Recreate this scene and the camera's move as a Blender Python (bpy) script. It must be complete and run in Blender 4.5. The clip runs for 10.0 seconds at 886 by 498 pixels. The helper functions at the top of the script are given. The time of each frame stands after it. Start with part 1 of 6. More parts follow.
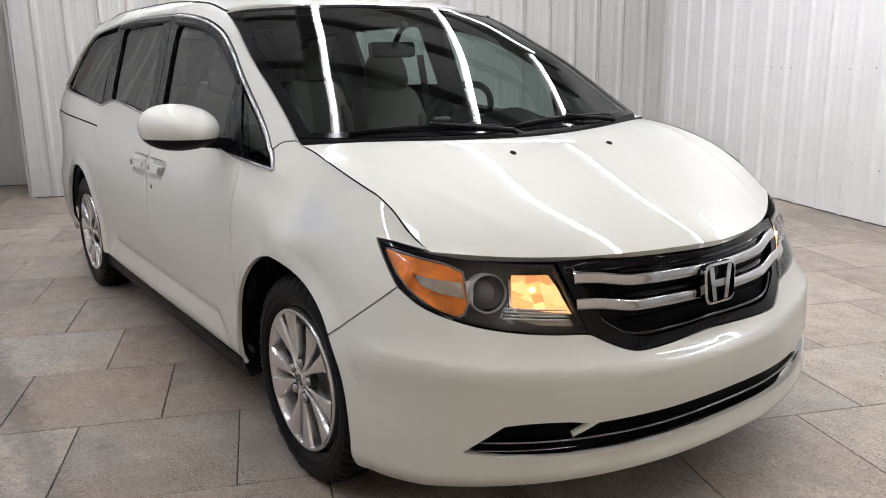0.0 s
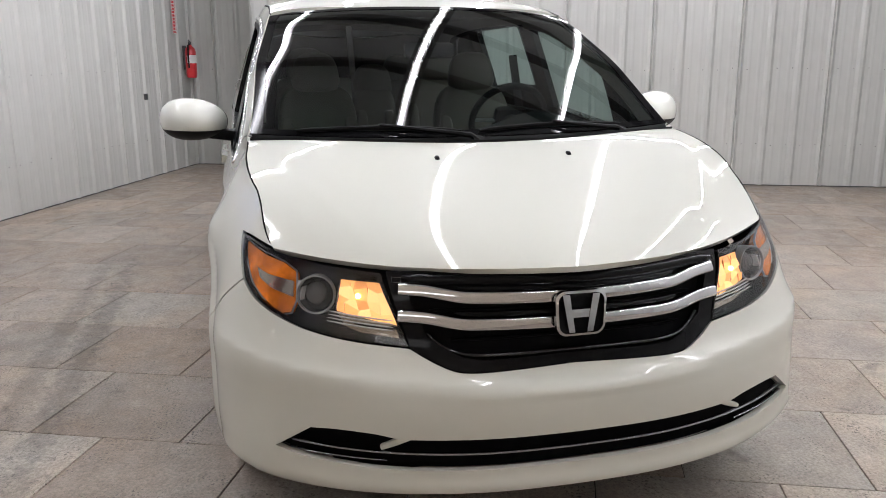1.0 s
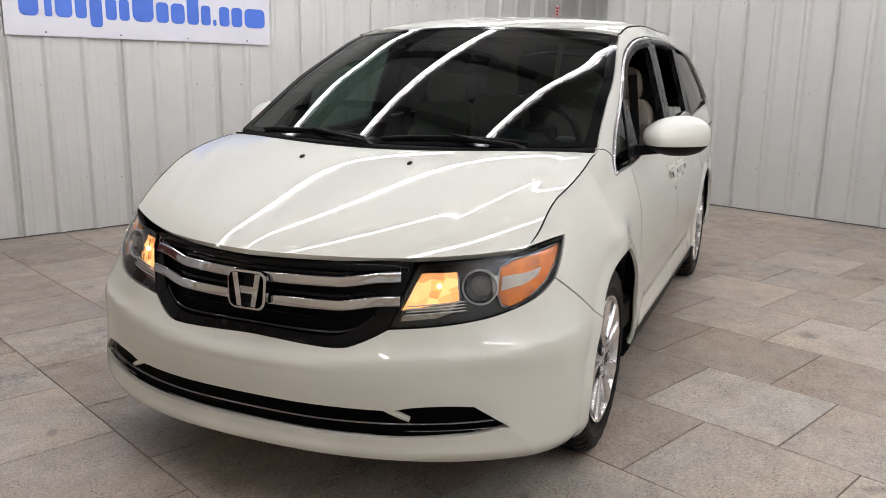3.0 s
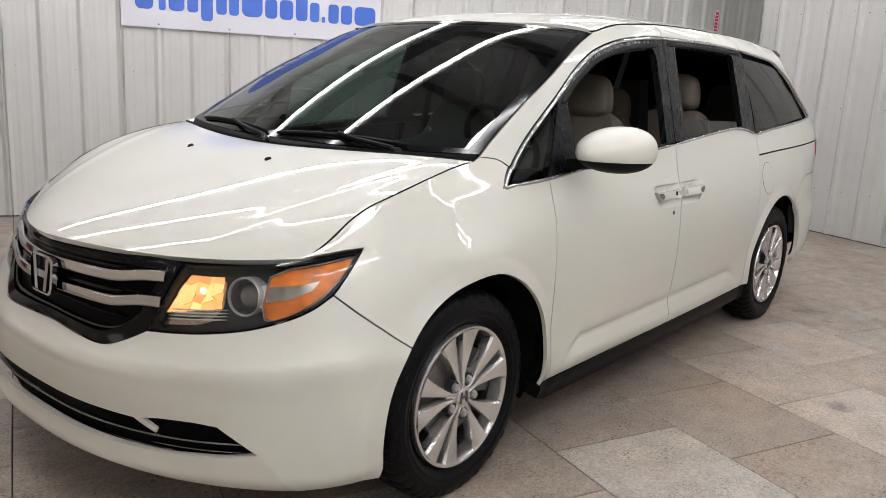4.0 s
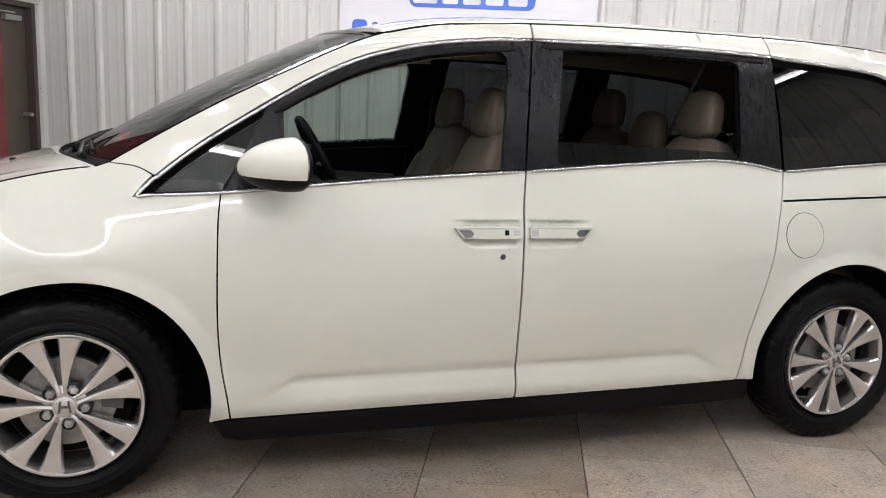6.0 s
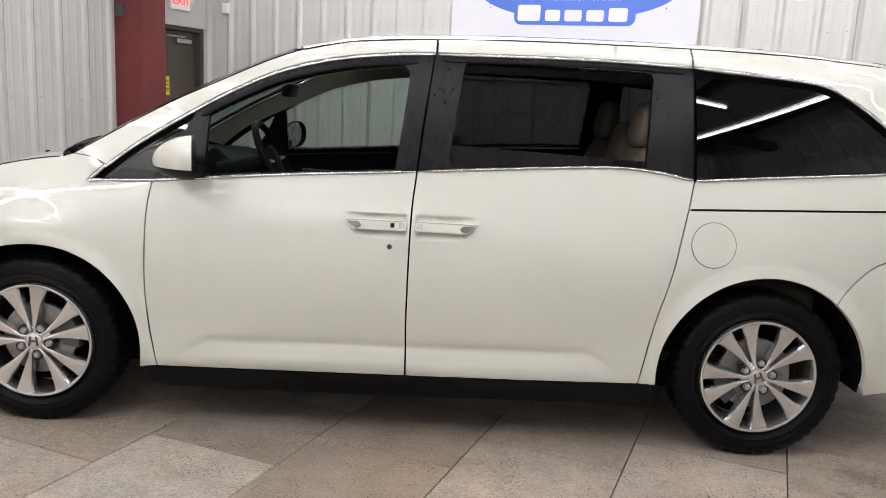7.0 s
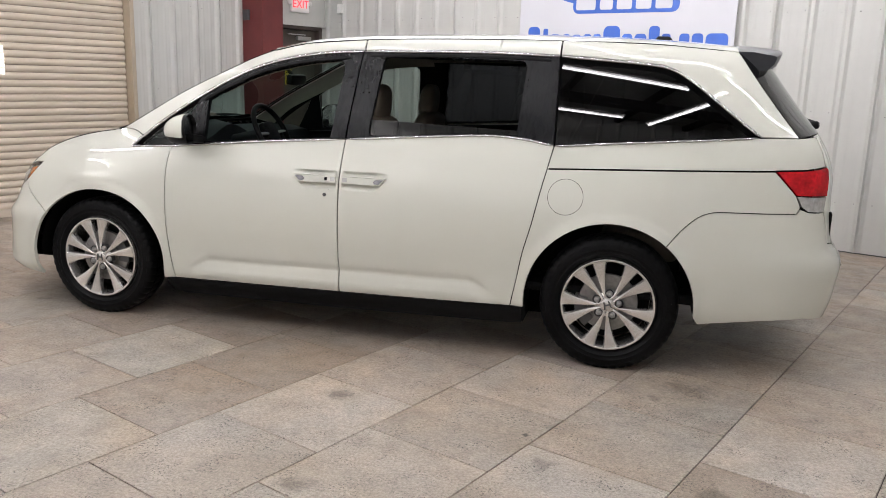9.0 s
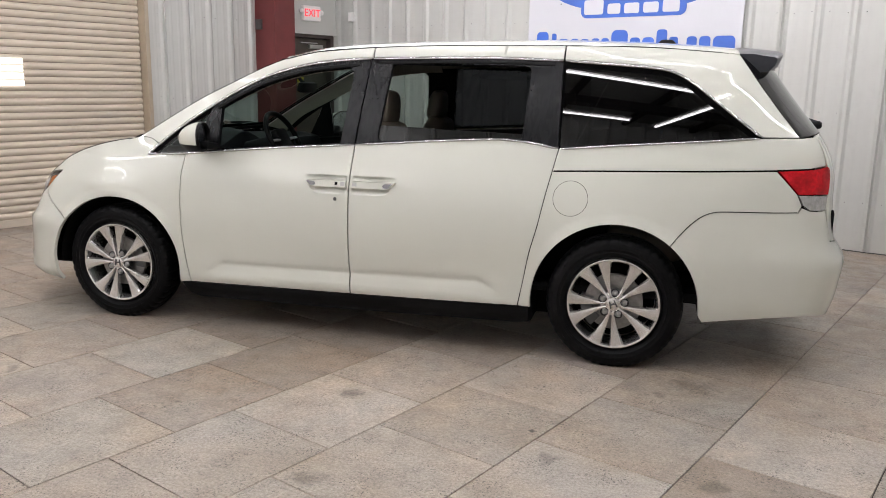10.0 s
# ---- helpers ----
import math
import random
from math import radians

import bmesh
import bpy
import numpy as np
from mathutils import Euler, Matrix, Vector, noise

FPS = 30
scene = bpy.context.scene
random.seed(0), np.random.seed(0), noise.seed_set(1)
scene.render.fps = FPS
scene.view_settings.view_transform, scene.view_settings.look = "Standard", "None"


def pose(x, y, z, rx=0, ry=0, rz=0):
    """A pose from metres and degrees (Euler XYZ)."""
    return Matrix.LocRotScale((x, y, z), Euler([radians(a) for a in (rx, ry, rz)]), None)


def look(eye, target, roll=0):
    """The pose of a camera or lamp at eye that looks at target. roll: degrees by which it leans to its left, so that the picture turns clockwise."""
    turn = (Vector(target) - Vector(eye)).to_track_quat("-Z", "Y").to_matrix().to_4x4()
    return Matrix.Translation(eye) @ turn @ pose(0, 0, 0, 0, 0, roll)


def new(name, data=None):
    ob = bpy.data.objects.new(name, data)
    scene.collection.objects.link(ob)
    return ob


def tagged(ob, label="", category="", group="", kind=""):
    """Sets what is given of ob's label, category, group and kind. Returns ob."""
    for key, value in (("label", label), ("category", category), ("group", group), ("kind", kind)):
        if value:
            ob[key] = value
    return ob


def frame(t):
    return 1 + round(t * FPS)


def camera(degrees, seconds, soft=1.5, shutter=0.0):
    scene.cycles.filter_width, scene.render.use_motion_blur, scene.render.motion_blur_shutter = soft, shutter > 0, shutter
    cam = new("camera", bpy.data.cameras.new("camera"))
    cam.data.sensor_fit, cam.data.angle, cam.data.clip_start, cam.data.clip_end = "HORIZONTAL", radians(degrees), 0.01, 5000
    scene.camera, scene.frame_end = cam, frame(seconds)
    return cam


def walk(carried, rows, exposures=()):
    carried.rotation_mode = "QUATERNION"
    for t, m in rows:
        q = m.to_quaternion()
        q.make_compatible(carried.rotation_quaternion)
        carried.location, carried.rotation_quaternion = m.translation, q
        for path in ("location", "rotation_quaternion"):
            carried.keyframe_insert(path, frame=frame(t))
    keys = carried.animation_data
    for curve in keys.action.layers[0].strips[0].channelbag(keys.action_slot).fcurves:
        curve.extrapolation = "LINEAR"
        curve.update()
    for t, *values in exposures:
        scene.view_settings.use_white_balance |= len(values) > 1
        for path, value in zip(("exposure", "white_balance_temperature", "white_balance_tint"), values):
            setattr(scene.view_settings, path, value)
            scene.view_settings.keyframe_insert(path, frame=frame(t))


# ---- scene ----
cam = camera(58.0, 10.0, soft=0.9)
PATH = [
    (0, (2.307, -1.975, 1.381), (0.719, -0.851, 0.916), -0.8),
    (0.5, (2.525, -1.42, 1.381), (0.763, -0.596, 0.915), -0.7),
    (1, (2.81, -0.84, 1.391), (0.922, -0.376, 0.924), -0.3),
    (1.5, (2.987, -0.275, 1.399), (1.045, -0.167, 0.932), 0.1),
    (2, (3.16, 0.336, 1.414), (1.222, 0.14, 0.96), 0.7),
    (3.3, (2.659, 1.808, 1.389), (0.938, 0.883, 0.961), 1.4),
    (3.5, (2.478, 1.991, 1.397), (0.807, 0.979, 0.968), 1.9),
    (4, (1.969, 2.429, 1.389), (0.46, 1.19, 0.957), 3.1),
    (4.5, (1.392, 2.76, 1.386), (0.078, 1.317, 0.952), 3.5),
    (5, (0.765, 3.066, 1.378), (-0.328, 1.446, 0.954), 3.1),
    (5.5, (0.139, 3.308, 1.368), (-0.688, 1.53, 0.971), 2.7),
    (6.8, (-1.39, 4.006, 1.41), (-1.52, 2.045, 1.041), 3.0),
    (7, (-1.649, 4.099, 1.41), (-1.66, 2.133, 1.044), 3.0),
    (7.5, (-2.238, 4.258, 1.416), (-2.034, 2.304, 1.043), 2.8),
    (8, (-2.729, 4.492, 1.433), (-2.385, 2.563, 1.035), 2.6),
    (8.5, (-2.959, 4.795, 1.451), (-2.544, 2.884, 1.033), 2.2),
    (9, (-3.114, 4.988, 1.469), (-2.649, 3.089, 1.048), 1.8),
    (9.5, (-3.175, 5.054, 1.472), (-2.679, 3.162, 1.056), 1.4),
    (10, (-3.172, 5.069, 1.469), (-2.67, 3.177, 1.061), 1.0),
]
walk(cam, [(t, look(eye, target, roll)) for t, eye, target, roll in PATH],
     exposures=((0, .17, 6250, 10), (1, .07, 6250, 10), (2, -.01, 6330, 10), (3.5, -.08, 6450, 10), (4.5, -.05, 6480, 10), (5.5, .05, 6480, 10), (7, .12, 6480, 10), (8, .07, 6500, 10), (10, -.04, 6500, 10)))

# ---- light ----
world = bpy.data.worlds.new("world")
world.use_nodes = True
world.node_tree.nodes["Background"].inputs[0].default_value = (0.8, 0.85, 0.9, 1)
world.node_tree.nodes["Background"].inputs[1].default_value = 0.02
scene.world = world
LIGHT = 40.5            # strength of the ceiling tubes
# the tube at a = 3.58 is added, to brighten the van's flank
STRIPS = [(a, start, a, end, 3.22) for a, start, end in ((-2.95, -2.2, 6.1), (-1.69, -2.2, 5.8), (-0.38, -2.2, 5.8), (1.02, -2.2, 4.2), (2.32, -2.0, 4.0), (3.58, -1.6, 2.4))] + [(2.5, 4.42, 0.1, 4.82, 3.22)]      # a, b of both ends, height
scene.view_settings.exposure = 0.0


# ---- materials ----
def material(name, color, rough=0.5, metal=0.0, coat=0.0, coat_rough=0.03, grain=None, stain=None, bump=None, spread=0.0, spec=0.5):
    """grain and stain: (scale, amount) of fine and broad colour changes; bump: (scale, strength); spread: change from object to object."""
    m = bpy.data.materials.new(name)
    m.use_nodes = True
    nt = m.node_tree
    b = nt.nodes["Principled BSDF"]
    b.inputs["Roughness"].default_value = rough
    b.inputs["Metallic"].default_value = metal
    b.inputs["Coat Weight"].default_value = coat
    b.inputs["Coat Roughness"].default_value = coat_rough
    b.inputs["Specular IOR Level"].default_value = spec
    b.inputs["Base Color"].default_value = (*color, 1)
    src = None
    geo = nt.nodes.new("ShaderNodeNewGeometry")

    def factor(value, amount, low, high):
        r = nt.nodes.new("ShaderNodeMapRange")
        r.inputs[1].default_value, r.inputs[2].default_value = low, high
        r.inputs[3].default_value, r.inputs[4].default_value = 1 - amount, 1 + amount
        nt.links.new(value, r.inputs[0])
        return r.outputs[0]

    mult = []
    for spec_, low, high in ((grain, 0.3, 0.7), (stain, 0.3, 0.7)):
        if spec_:
            n = nt.nodes.new("ShaderNodeTexNoise")
            n.inputs["Scale"].default_value = spec_[0]
            n.inputs["Detail"].default_value = 5
            nt.links.new(geo.outputs["Position"], n.inputs["Vector"])
            mult.append(factor(n.outputs[0], spec_[1], low, high))
    if spread:
        info = nt.nodes.new("ShaderNodeObjectInfo")
        mult.append(factor(info.outputs["Random"], spread, 0, 1))
    if mult:
        out = mult[0]
        for other in mult[1:]:
            k = nt.nodes.new("ShaderNodeMath")
            k.operation = "MULTIPLY"
            nt.links.new(out, k.inputs[0])
            nt.links.new(other, k.inputs[1])
            out = k.outputs[0]
        v = nt.nodes.new("ShaderNodeVectorMath")
        v.operation = "SCALE"
        v.inputs[0].default_value = color
        nt.links.new(out, v.inputs["Scale"])
        nt.links.new(v.outputs[0], b.inputs["Base Color"])
    if bump:
        n = nt.nodes.new("ShaderNodeTexNoise")
        n.inputs["Scale"].default_value = bump[0]
        n.inputs["Detail"].default_value = 4
        nt.links.new(geo.outputs["Position"], n.inputs["Vector"])
        bp = nt.nodes.new("ShaderNodeBump")
        bp.inputs["Strength"].default_value = bump[1]
        bp.inputs["Distance"].default_value = 0.01
        nt.links.new(n.outputs[0], bp.inputs["Height"])
        nt.links.new(bp.outputs[0], b.inputs["Normal"])
    return m


def glass(name, tint, gloss=1.5):
    """A pane: tinted see-through with a mirror layer that grows towards grazing angles."""
    m = bpy.data.materials.new(name)
    m.use_nodes = True
    nt = m.node_tree
    nt.nodes.remove(nt.nodes["Principled BSDF"])
    tr = nt.nodes.new("ShaderNodeBsdfTransparent")
    tr.inputs[0].default_value = (*tint, 1)
    gl = nt.nodes.new("ShaderNodeBsdfGlossy")
    gl.inputs["Roughness"].default_value = 0.0
    lw = nt.nodes.new("ShaderNodeLayerWeight")
    lw.inputs[0].default_value = 0.5
    base = ((gloss - 1) / (gloss + 1)) ** 2
    pw = nt.nodes.new("ShaderNodeMath")
    pw.operation = "POWER"
    pw.inputs[1].default_value = 5.0
    fr = nt.nodes.new("ShaderNodeMath")
    fr.operation = "MULTIPLY_ADD"
    fr.inputs[1].default_value, fr.inputs[2].default_value = 1 - base, base
    nt.links.new(lw.outputs["Facing"], pw.inputs[0])
    nt.links.new(pw.outputs[0], fr.inputs[0])
    mix = nt.nodes.new("ShaderNodeMixShader")
    nt.links.new(fr.outputs[0], mix.inputs[0])
    nt.links.new(tr.outputs[0], mix.inputs[1])
    nt.links.new(gl.outputs[0], mix.inputs[2])
    nt.links.new(mix.outputs[0], nt.nodes["Material Output"].inputs[0])
    return m


def glowing(name, color, strength):
    m = bpy.data.materials.new(name)
    m.use_nodes = True
    b = m.node_tree.nodes["Principled BSDF"]
    b.inputs["Base Color"].default_value = (*color, 1)
    b.inputs["Emission Color"].default_value = (*color, 1)
    b.inputs["Emission Strength"].default_value = strength
    return m


def stone_tile(name, color):
    """Grey-brown stone-look tile with dark pits, cloudy patches and faint streaks; each tile differs a little."""
    m = bpy.data.materials.new(name)
    m.use_nodes = True
    nt = m.node_tree
    b = nt.nodes["Principled BSDF"]
    geo = nt.nodes.new("ShaderNodeNewGeometry")
    info = nt.nodes.new("ShaderNodeObjectInfo")
    shift = nt.nodes.new("ShaderNodeVectorMath")
    shift.operation = "SCALE"
    shift.inputs[0].default_value = (37, 19, 5)
    nt.links.new(info.outputs["Random"], shift.inputs["Scale"])
    pos = nt.nodes.new("ShaderNodeVectorMath")
    nt.links.new(geo.outputs["Position"], pos.inputs[0])
    nt.links.new(shift.outputs[0], pos.inputs[1])

    def noise_of(scale, detail, rough=0.6):
        n = nt.nodes.new("ShaderNodeTexNoise")
        n.inputs["Scale"].default_value, n.inputs["Detail"].default_value, n.inputs["Roughness"].default_value = scale, detail, rough
        nt.links.new(pos.outputs[0], n.inputs["Vector"])
        return n.outputs[0]

    def ranged(v, a0, a1, b0, b1):
        r = nt.nodes.new("ShaderNodeMapRange")
        for i, x in enumerate((a0, a1, b0, b1)):
            r.inputs[i + 1].default_value = x
        nt.links.new(v, r.inputs[0])
        return r.outputs[0]

    def times(p, q):
        k = nt.nodes.new("ShaderNodeMath")
        k.operation = "MULTIPLY"
        nt.links.new(p, k.inputs[0])
        nt.links.new(q, k.inputs[1])
        return k.outputs[0]

    clouds = ranged(noise_of(5.0, 7, 0.66), 0.3, 0.7, 0.80, 1.17)
    grain = ranged(noise_of(85, 5, 0.75), 0.25, 0.75, 0.50, 1.46)
    streak_map = nt.nodes.new("ShaderNodeMapping")
    streak_map.inputs["Rotation"].default_value = (0, 0, radians(-22.4))
    streak_map.inputs["Scale"].default_value = (2.2, 16, 1)
    nt.links.new(pos.outputs[0], streak_map.inputs["Vector"])
    sn = nt.nodes.new("ShaderNodeTexNoise")
    sn.inputs["Scale"].default_value, sn.inputs["Detail"].default_value = 2.0, 5
    nt.links.new(streak_map.outputs[0], sn.inputs["Vector"])
    streaks = ranged(sn.outputs[0], 0.3, 0.7, 0.95, 1.05)
    pits = ranged(noise_of(105, 3, 0.55), 0.36, 0.44, 0.30, 1.0)
    patchy = ranged(noise_of(7, 3), 0.42, 0.62, 0.0, 1.0)
    pit_mix = nt.nodes.new("ShaderNodeMix")
    pit_mix.inputs[2].default_value = 1.0
    nt.links.new(patchy, pit_mix.inputs[0])
    nt.links.new(pits, pit_mix.inputs[3])
    dn = nt.nodes.new("ShaderNodeTexNoise")
    dn.inputs["Scale"].default_value, dn.inputs["Detail"].default_value = 1.1, 7
    nt.links.new(geo.outputs["Position"], dn.inputs["Vector"])
    dirt = ranged(dn.outputs[0], 0.32, 0.62, 0.90, 1.04)
    sp = nt.nodes.new("ShaderNodeTexNoise")
    sp.inputs["Scale"].default_value, sp.inputs["Detail"].default_value = 4.5, 2
    nt.links.new(geo.outputs["Position"], sp.inputs["Vector"])
    marks = ranged(sp.outputs[0], 0.26, 0.31, 0.62, 1.0)
    tone = ranged(info.outputs["Random"], 0, 1, 0.88, 1.10)

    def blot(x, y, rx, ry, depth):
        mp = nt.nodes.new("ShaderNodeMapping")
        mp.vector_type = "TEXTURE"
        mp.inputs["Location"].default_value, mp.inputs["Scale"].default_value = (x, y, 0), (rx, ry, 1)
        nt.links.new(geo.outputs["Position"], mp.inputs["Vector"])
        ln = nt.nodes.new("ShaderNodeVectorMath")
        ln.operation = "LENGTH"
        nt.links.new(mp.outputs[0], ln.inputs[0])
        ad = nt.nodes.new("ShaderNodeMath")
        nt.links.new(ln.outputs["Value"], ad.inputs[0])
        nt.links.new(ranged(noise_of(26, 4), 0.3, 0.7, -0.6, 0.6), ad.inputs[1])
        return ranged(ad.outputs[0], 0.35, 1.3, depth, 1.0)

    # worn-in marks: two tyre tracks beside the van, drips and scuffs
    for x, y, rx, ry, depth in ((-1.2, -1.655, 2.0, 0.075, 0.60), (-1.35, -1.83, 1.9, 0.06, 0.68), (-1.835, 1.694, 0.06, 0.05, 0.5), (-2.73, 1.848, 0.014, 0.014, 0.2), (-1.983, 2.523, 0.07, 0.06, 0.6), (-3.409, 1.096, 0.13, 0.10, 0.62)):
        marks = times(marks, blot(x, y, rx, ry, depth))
    total = times(times(times(times(clouds, grain), times(streaks, pit_mix.outputs[0])), tone), times(dirt, marks))
    hue = nt.nodes.new("ShaderNodeMix")
    hue.data_type = "RGBA"
    hue.inputs[6].default_value = (*color, 1)
    hue.inputs[7].default_value = (color[0] * 1.04, color[1] * 0.94, color[2] * 0.84, 1)
    nt.links.new(ranged(noise_of(1.7, 3), 0.35, 0.65, 0, 1), hue.inputs[0])
    v = nt.nodes.new("ShaderNodeVectorMath")
    v.operation = "SCALE"
    nt.links.new(hue.outputs[2], v.inputs[0])
    nt.links.new(total, v.inputs["Scale"])
    nt.links.new(v.outputs[0], b.inputs["Base Color"])
    nt.links.new(ranged(noise_of(9, 4), 0.3, 0.7, 0.36, 0.58), b.inputs["Roughness"])
    bp = nt.nodes.new("ShaderNodeBump")
    bp.inputs["Strength"].default_value, bp.inputs["Distance"].default_value = 0.25, 0.004
    nt.links.new(times(grain, pit_mix.outputs[0]), bp.inputs["Height"])
    nt.links.new(bp.outputs[0], b.inputs["Normal"])
    return m


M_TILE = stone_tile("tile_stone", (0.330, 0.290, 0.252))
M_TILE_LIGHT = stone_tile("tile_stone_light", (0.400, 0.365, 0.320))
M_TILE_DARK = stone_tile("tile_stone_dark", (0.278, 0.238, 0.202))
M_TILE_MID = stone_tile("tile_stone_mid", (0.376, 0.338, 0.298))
M_GROUT = material("grout", (0.065, 0.057, 0.050), 0.9, grain=(40, 0.3))
M_WALL = material("painted_sheet_metal", (0.515, 0.515, 0.490), 0.45, grain=(6, 0.02), stain=(0.9, 0.035), bump=(14, 0.02), spread=0.012)
# whiter than the other sheets, to throw more light back onto the van
M_WALL_BOUNCE = material("bounce_sheet_metal", (0.72, 0.72, 0.70), 0.45, grain=(6, 0.02), stain=(0.9, 0.035), spread=0.012)
M_CORE = material("wall_core", (0.5, 0.5, 0.48), 0.9, grain=(9, 0.05))
M_CEIL = material("ceiling_sheet", (0.42, 0.42, 0.41), 0.7, stain=(0.6, 0.08))
M_BEAM = material("dark_beam_paint", (0.05, 0.045, 0.045), 0.6, grain=(9, 0.15))
M_STEEL = material("dark_steel", (0.08, 0.08, 0.08), 0.55, 0.3, grain=(12, 0.1))
M_RED = material("red_oxide_paint", (0.13, 0.022, 0.022), 0.5, grain=(5, 0.12), stain=(1.2, 0.12), bump=(40, 0.03))
M_SLAT = material("cream_slat", (0.60, 0.52, 0.43), 0.42, grain=(7, 0.03), stain=(1.1, 0.06), spread=0.03)
M_JAMB = material("tan_jamb", (0.42, 0.35, 0.26), 0.45, grain=(8, 0.08))
M_DOOR = material("brown_door", (0.075, 0.062, 0.05), 0.4, grain=(8, 0.06))
M_DFRAME = material("dark_frame", (0.055, 0.04, 0.035), 0.45, grain=(9, 0.08))
M_ALU = material("brushed_aluminium", (0.55, 0.55, 0.54), 0.3, 1.0, grain=(60, 0.05))
M_WHITE = material("white_plastic", (0.78, 0.77, 0.75), 0.4, grain=(20, 0.02))
M_BANNER = material("banner_white", (0.62, 0.62, 0.66), 0.45, grain=(3, 0.015))
M_BLUE = material("print_blue", (0.035, 0.12, 0.52), 0.45, grain=(9, 0.05))
M_YELLOW = material("yellow_label", (0.72, 0.58, 0.02), 0.5, grain=(15, 0.05))
M_XRED = material("extinguisher_red", (0.52, 0.015, 0.02), 0.28, coat=0.6, grain=(9, 0.04))
M_SIGNRED = material("sign_red", (0.60, 0.03, 0.04), 0.5, grain=(9, 0.04))
M_TUBE = glowing("lit_tube", (0.985, 0.965, 1.0), LIGHT)
M_EXIT = glowing("lit_exit_red", (1.0, 0.045, 0.07), 1.1)
M_EXIT_W = glowing("lit_exit_white", (0.8, 0.78, 0.76), 0.05)
M_SLAT_GLOW = glowing("glowing_slat", (1.0, 0.98, 0.95), 2.2)

M_PAINT = material("pearl_white_paint", (0.600, 0.604, 0.540), 0.45, coat=1.0, coat_rough=0.012, grain=(900, 0.012), stain=(0.8, 0.01), spec=0.25)
M_PAINT.node_tree.nodes["Principled BSDF"].inputs["Coat IOR"].default_value = 1.6
M_BLACK = material("black_plastic", (0.006, 0.006, 0.0063), 0.5, grain=(120, 0.15), bump=(300, 0.04), spec=0.1)
M_GLOSS = material("gloss_black", (0.004, 0.004, 0.0045), 0.08, grain=(30, 0.1), spec=0.12)
M_PILLAR = material("pillar_film", (0.0045, 0.0047, 0.0056), 0.30, spec=0.16, grain=(60, 0.06), stain=(3, 0.08))
_nt = M_PILLAR.node_tree      # fine upright wipe marks in the film
_ge = _nt.nodes.new("ShaderNodeNewGeometry")
_mp = _nt.nodes.new("ShaderNodeMapping")
_mp.inputs["Scale"].default_value = (55, 55, 0.8)
_no = _nt.nodes.new("ShaderNodeTexNoise")
_no.inputs["Scale"].default_value, _no.inputs["Detail"].default_value = 1.0, 4
_mr = _nt.nodes.new("ShaderNodeMapRange")
_mr.inputs[1].default_value, _mr.inputs[2].default_value, _mr.inputs[3].default_value, _mr.inputs[4].default_value = 0.35, 0.70, 0.24, 0.33
_nt.links.new(_ge.outputs["Position"], _mp.inputs["Vector"])
_nt.links.new(_mp.outputs[0], _no.inputs["Vector"])
_nt.links.new(_no.outputs[0], _mr.inputs[0])
_nt.links.new(_mr.outputs[0], _nt.nodes["Principled BSDF"].inputs["Roughness"])
M_SPOILER = material("spoiler_grey", (0.022, 0.023, 0.028), 0.28, spec=0.4, grain=(60, 0.12), stain=(3, 0.12))
M_BELT = material("belt_webbing", (0.36, 0.35, 0.33), 0.7, grain=(90, 0.15), spec=0.2)
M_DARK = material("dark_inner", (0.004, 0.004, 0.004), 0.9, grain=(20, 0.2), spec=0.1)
M_CHROME = material("chrome", (0.52, 0.52, 0.53), 0.07, 1.0, grain=(30, 0.02))
M_DIMCHROME = material("smoked_chrome", (0.24, 0.24, 0.25), 0.24, 1.0, grain=(30, 0.05))
M_MIRROR = material("mirror_silver", (0.78, 0.80, 0.82), 0.02, 1.0)
M_MOULDING = material("moulding_chrome", (0.50, 0.50, 0.50), 0.26, 1.0, grain=(30, 0.03))
M_SILVER = material("alloy_silver", (0.72, 0.71, 0.70), 0.27, 0.92, grain=(220, 0.07), stain=(9, 0.08), bump=(300, 0.04))
M_SILVER_D = material("alloy_pocket", (0.03, 0.03, 0.032), 0.4, 0.5, grain=(40, 0.1))
M_TYRE = material("rubber", (0.0035, 0.0035, 0.0040), 0.45, grain=(60, 0.25), stain=(5, 0.35), bump=(60, 0.10), spec=0.11)
M_DISC = material("brake_steel", (0.26, 0.25, 0.24), 0.45, 0.8, grain=(70, 0.15))
M_GLASS = glass("windscreen_glass", (0.25, 0.335, 0.312))
M_CLEAR = glass("side_glass", (0.28, 0.34, 0.315))
M_PRIV = glass("privacy_glass", (0.022, 0.024, 0.026))
M_LENS = glass("lamp_lens", (0.95, 0.95, 0.95), 1.5)
M_AMBER = material("amber_lens", (0.62, 0.165, 0.012), 0.2, spec=0.3, grain=(70, 0.2), stain=(20, 0.38), bump=(90, 0.12))
M_REFL = glowing("lit_reflector", (1.0, 0.42, 0.13), 0.55)
_nt = M_REFL.node_tree       # the lamp's bowl: bright and dim facets, the bulb's light painted in as glow
_ge = _nt.nodes.new("ShaderNodeNewGeometry")
_rp = _nt.nodes.new("ShaderNodeValToRGB")
_rp.color_ramp.elements[0].color, _rp.color_ramp.elements[1].color = (0.40, 0.17, 0.055, 1), (1.0, 0.74, 0.34, 1)
_el = _rp.color_ramp.elements.new(0.55)
_el.color = (0.88, 0.44, 0.14, 1)
_nt.links.new(_ge.outputs["Random Per Island"], _rp.inputs[0])
_nt.links.new(_rp.outputs[0], _nt.nodes["Principled BSDF"].inputs["Emission Color"])
_nt.nodes["Principled BSDF"].inputs["Emission Strength"].default_value = 1.0
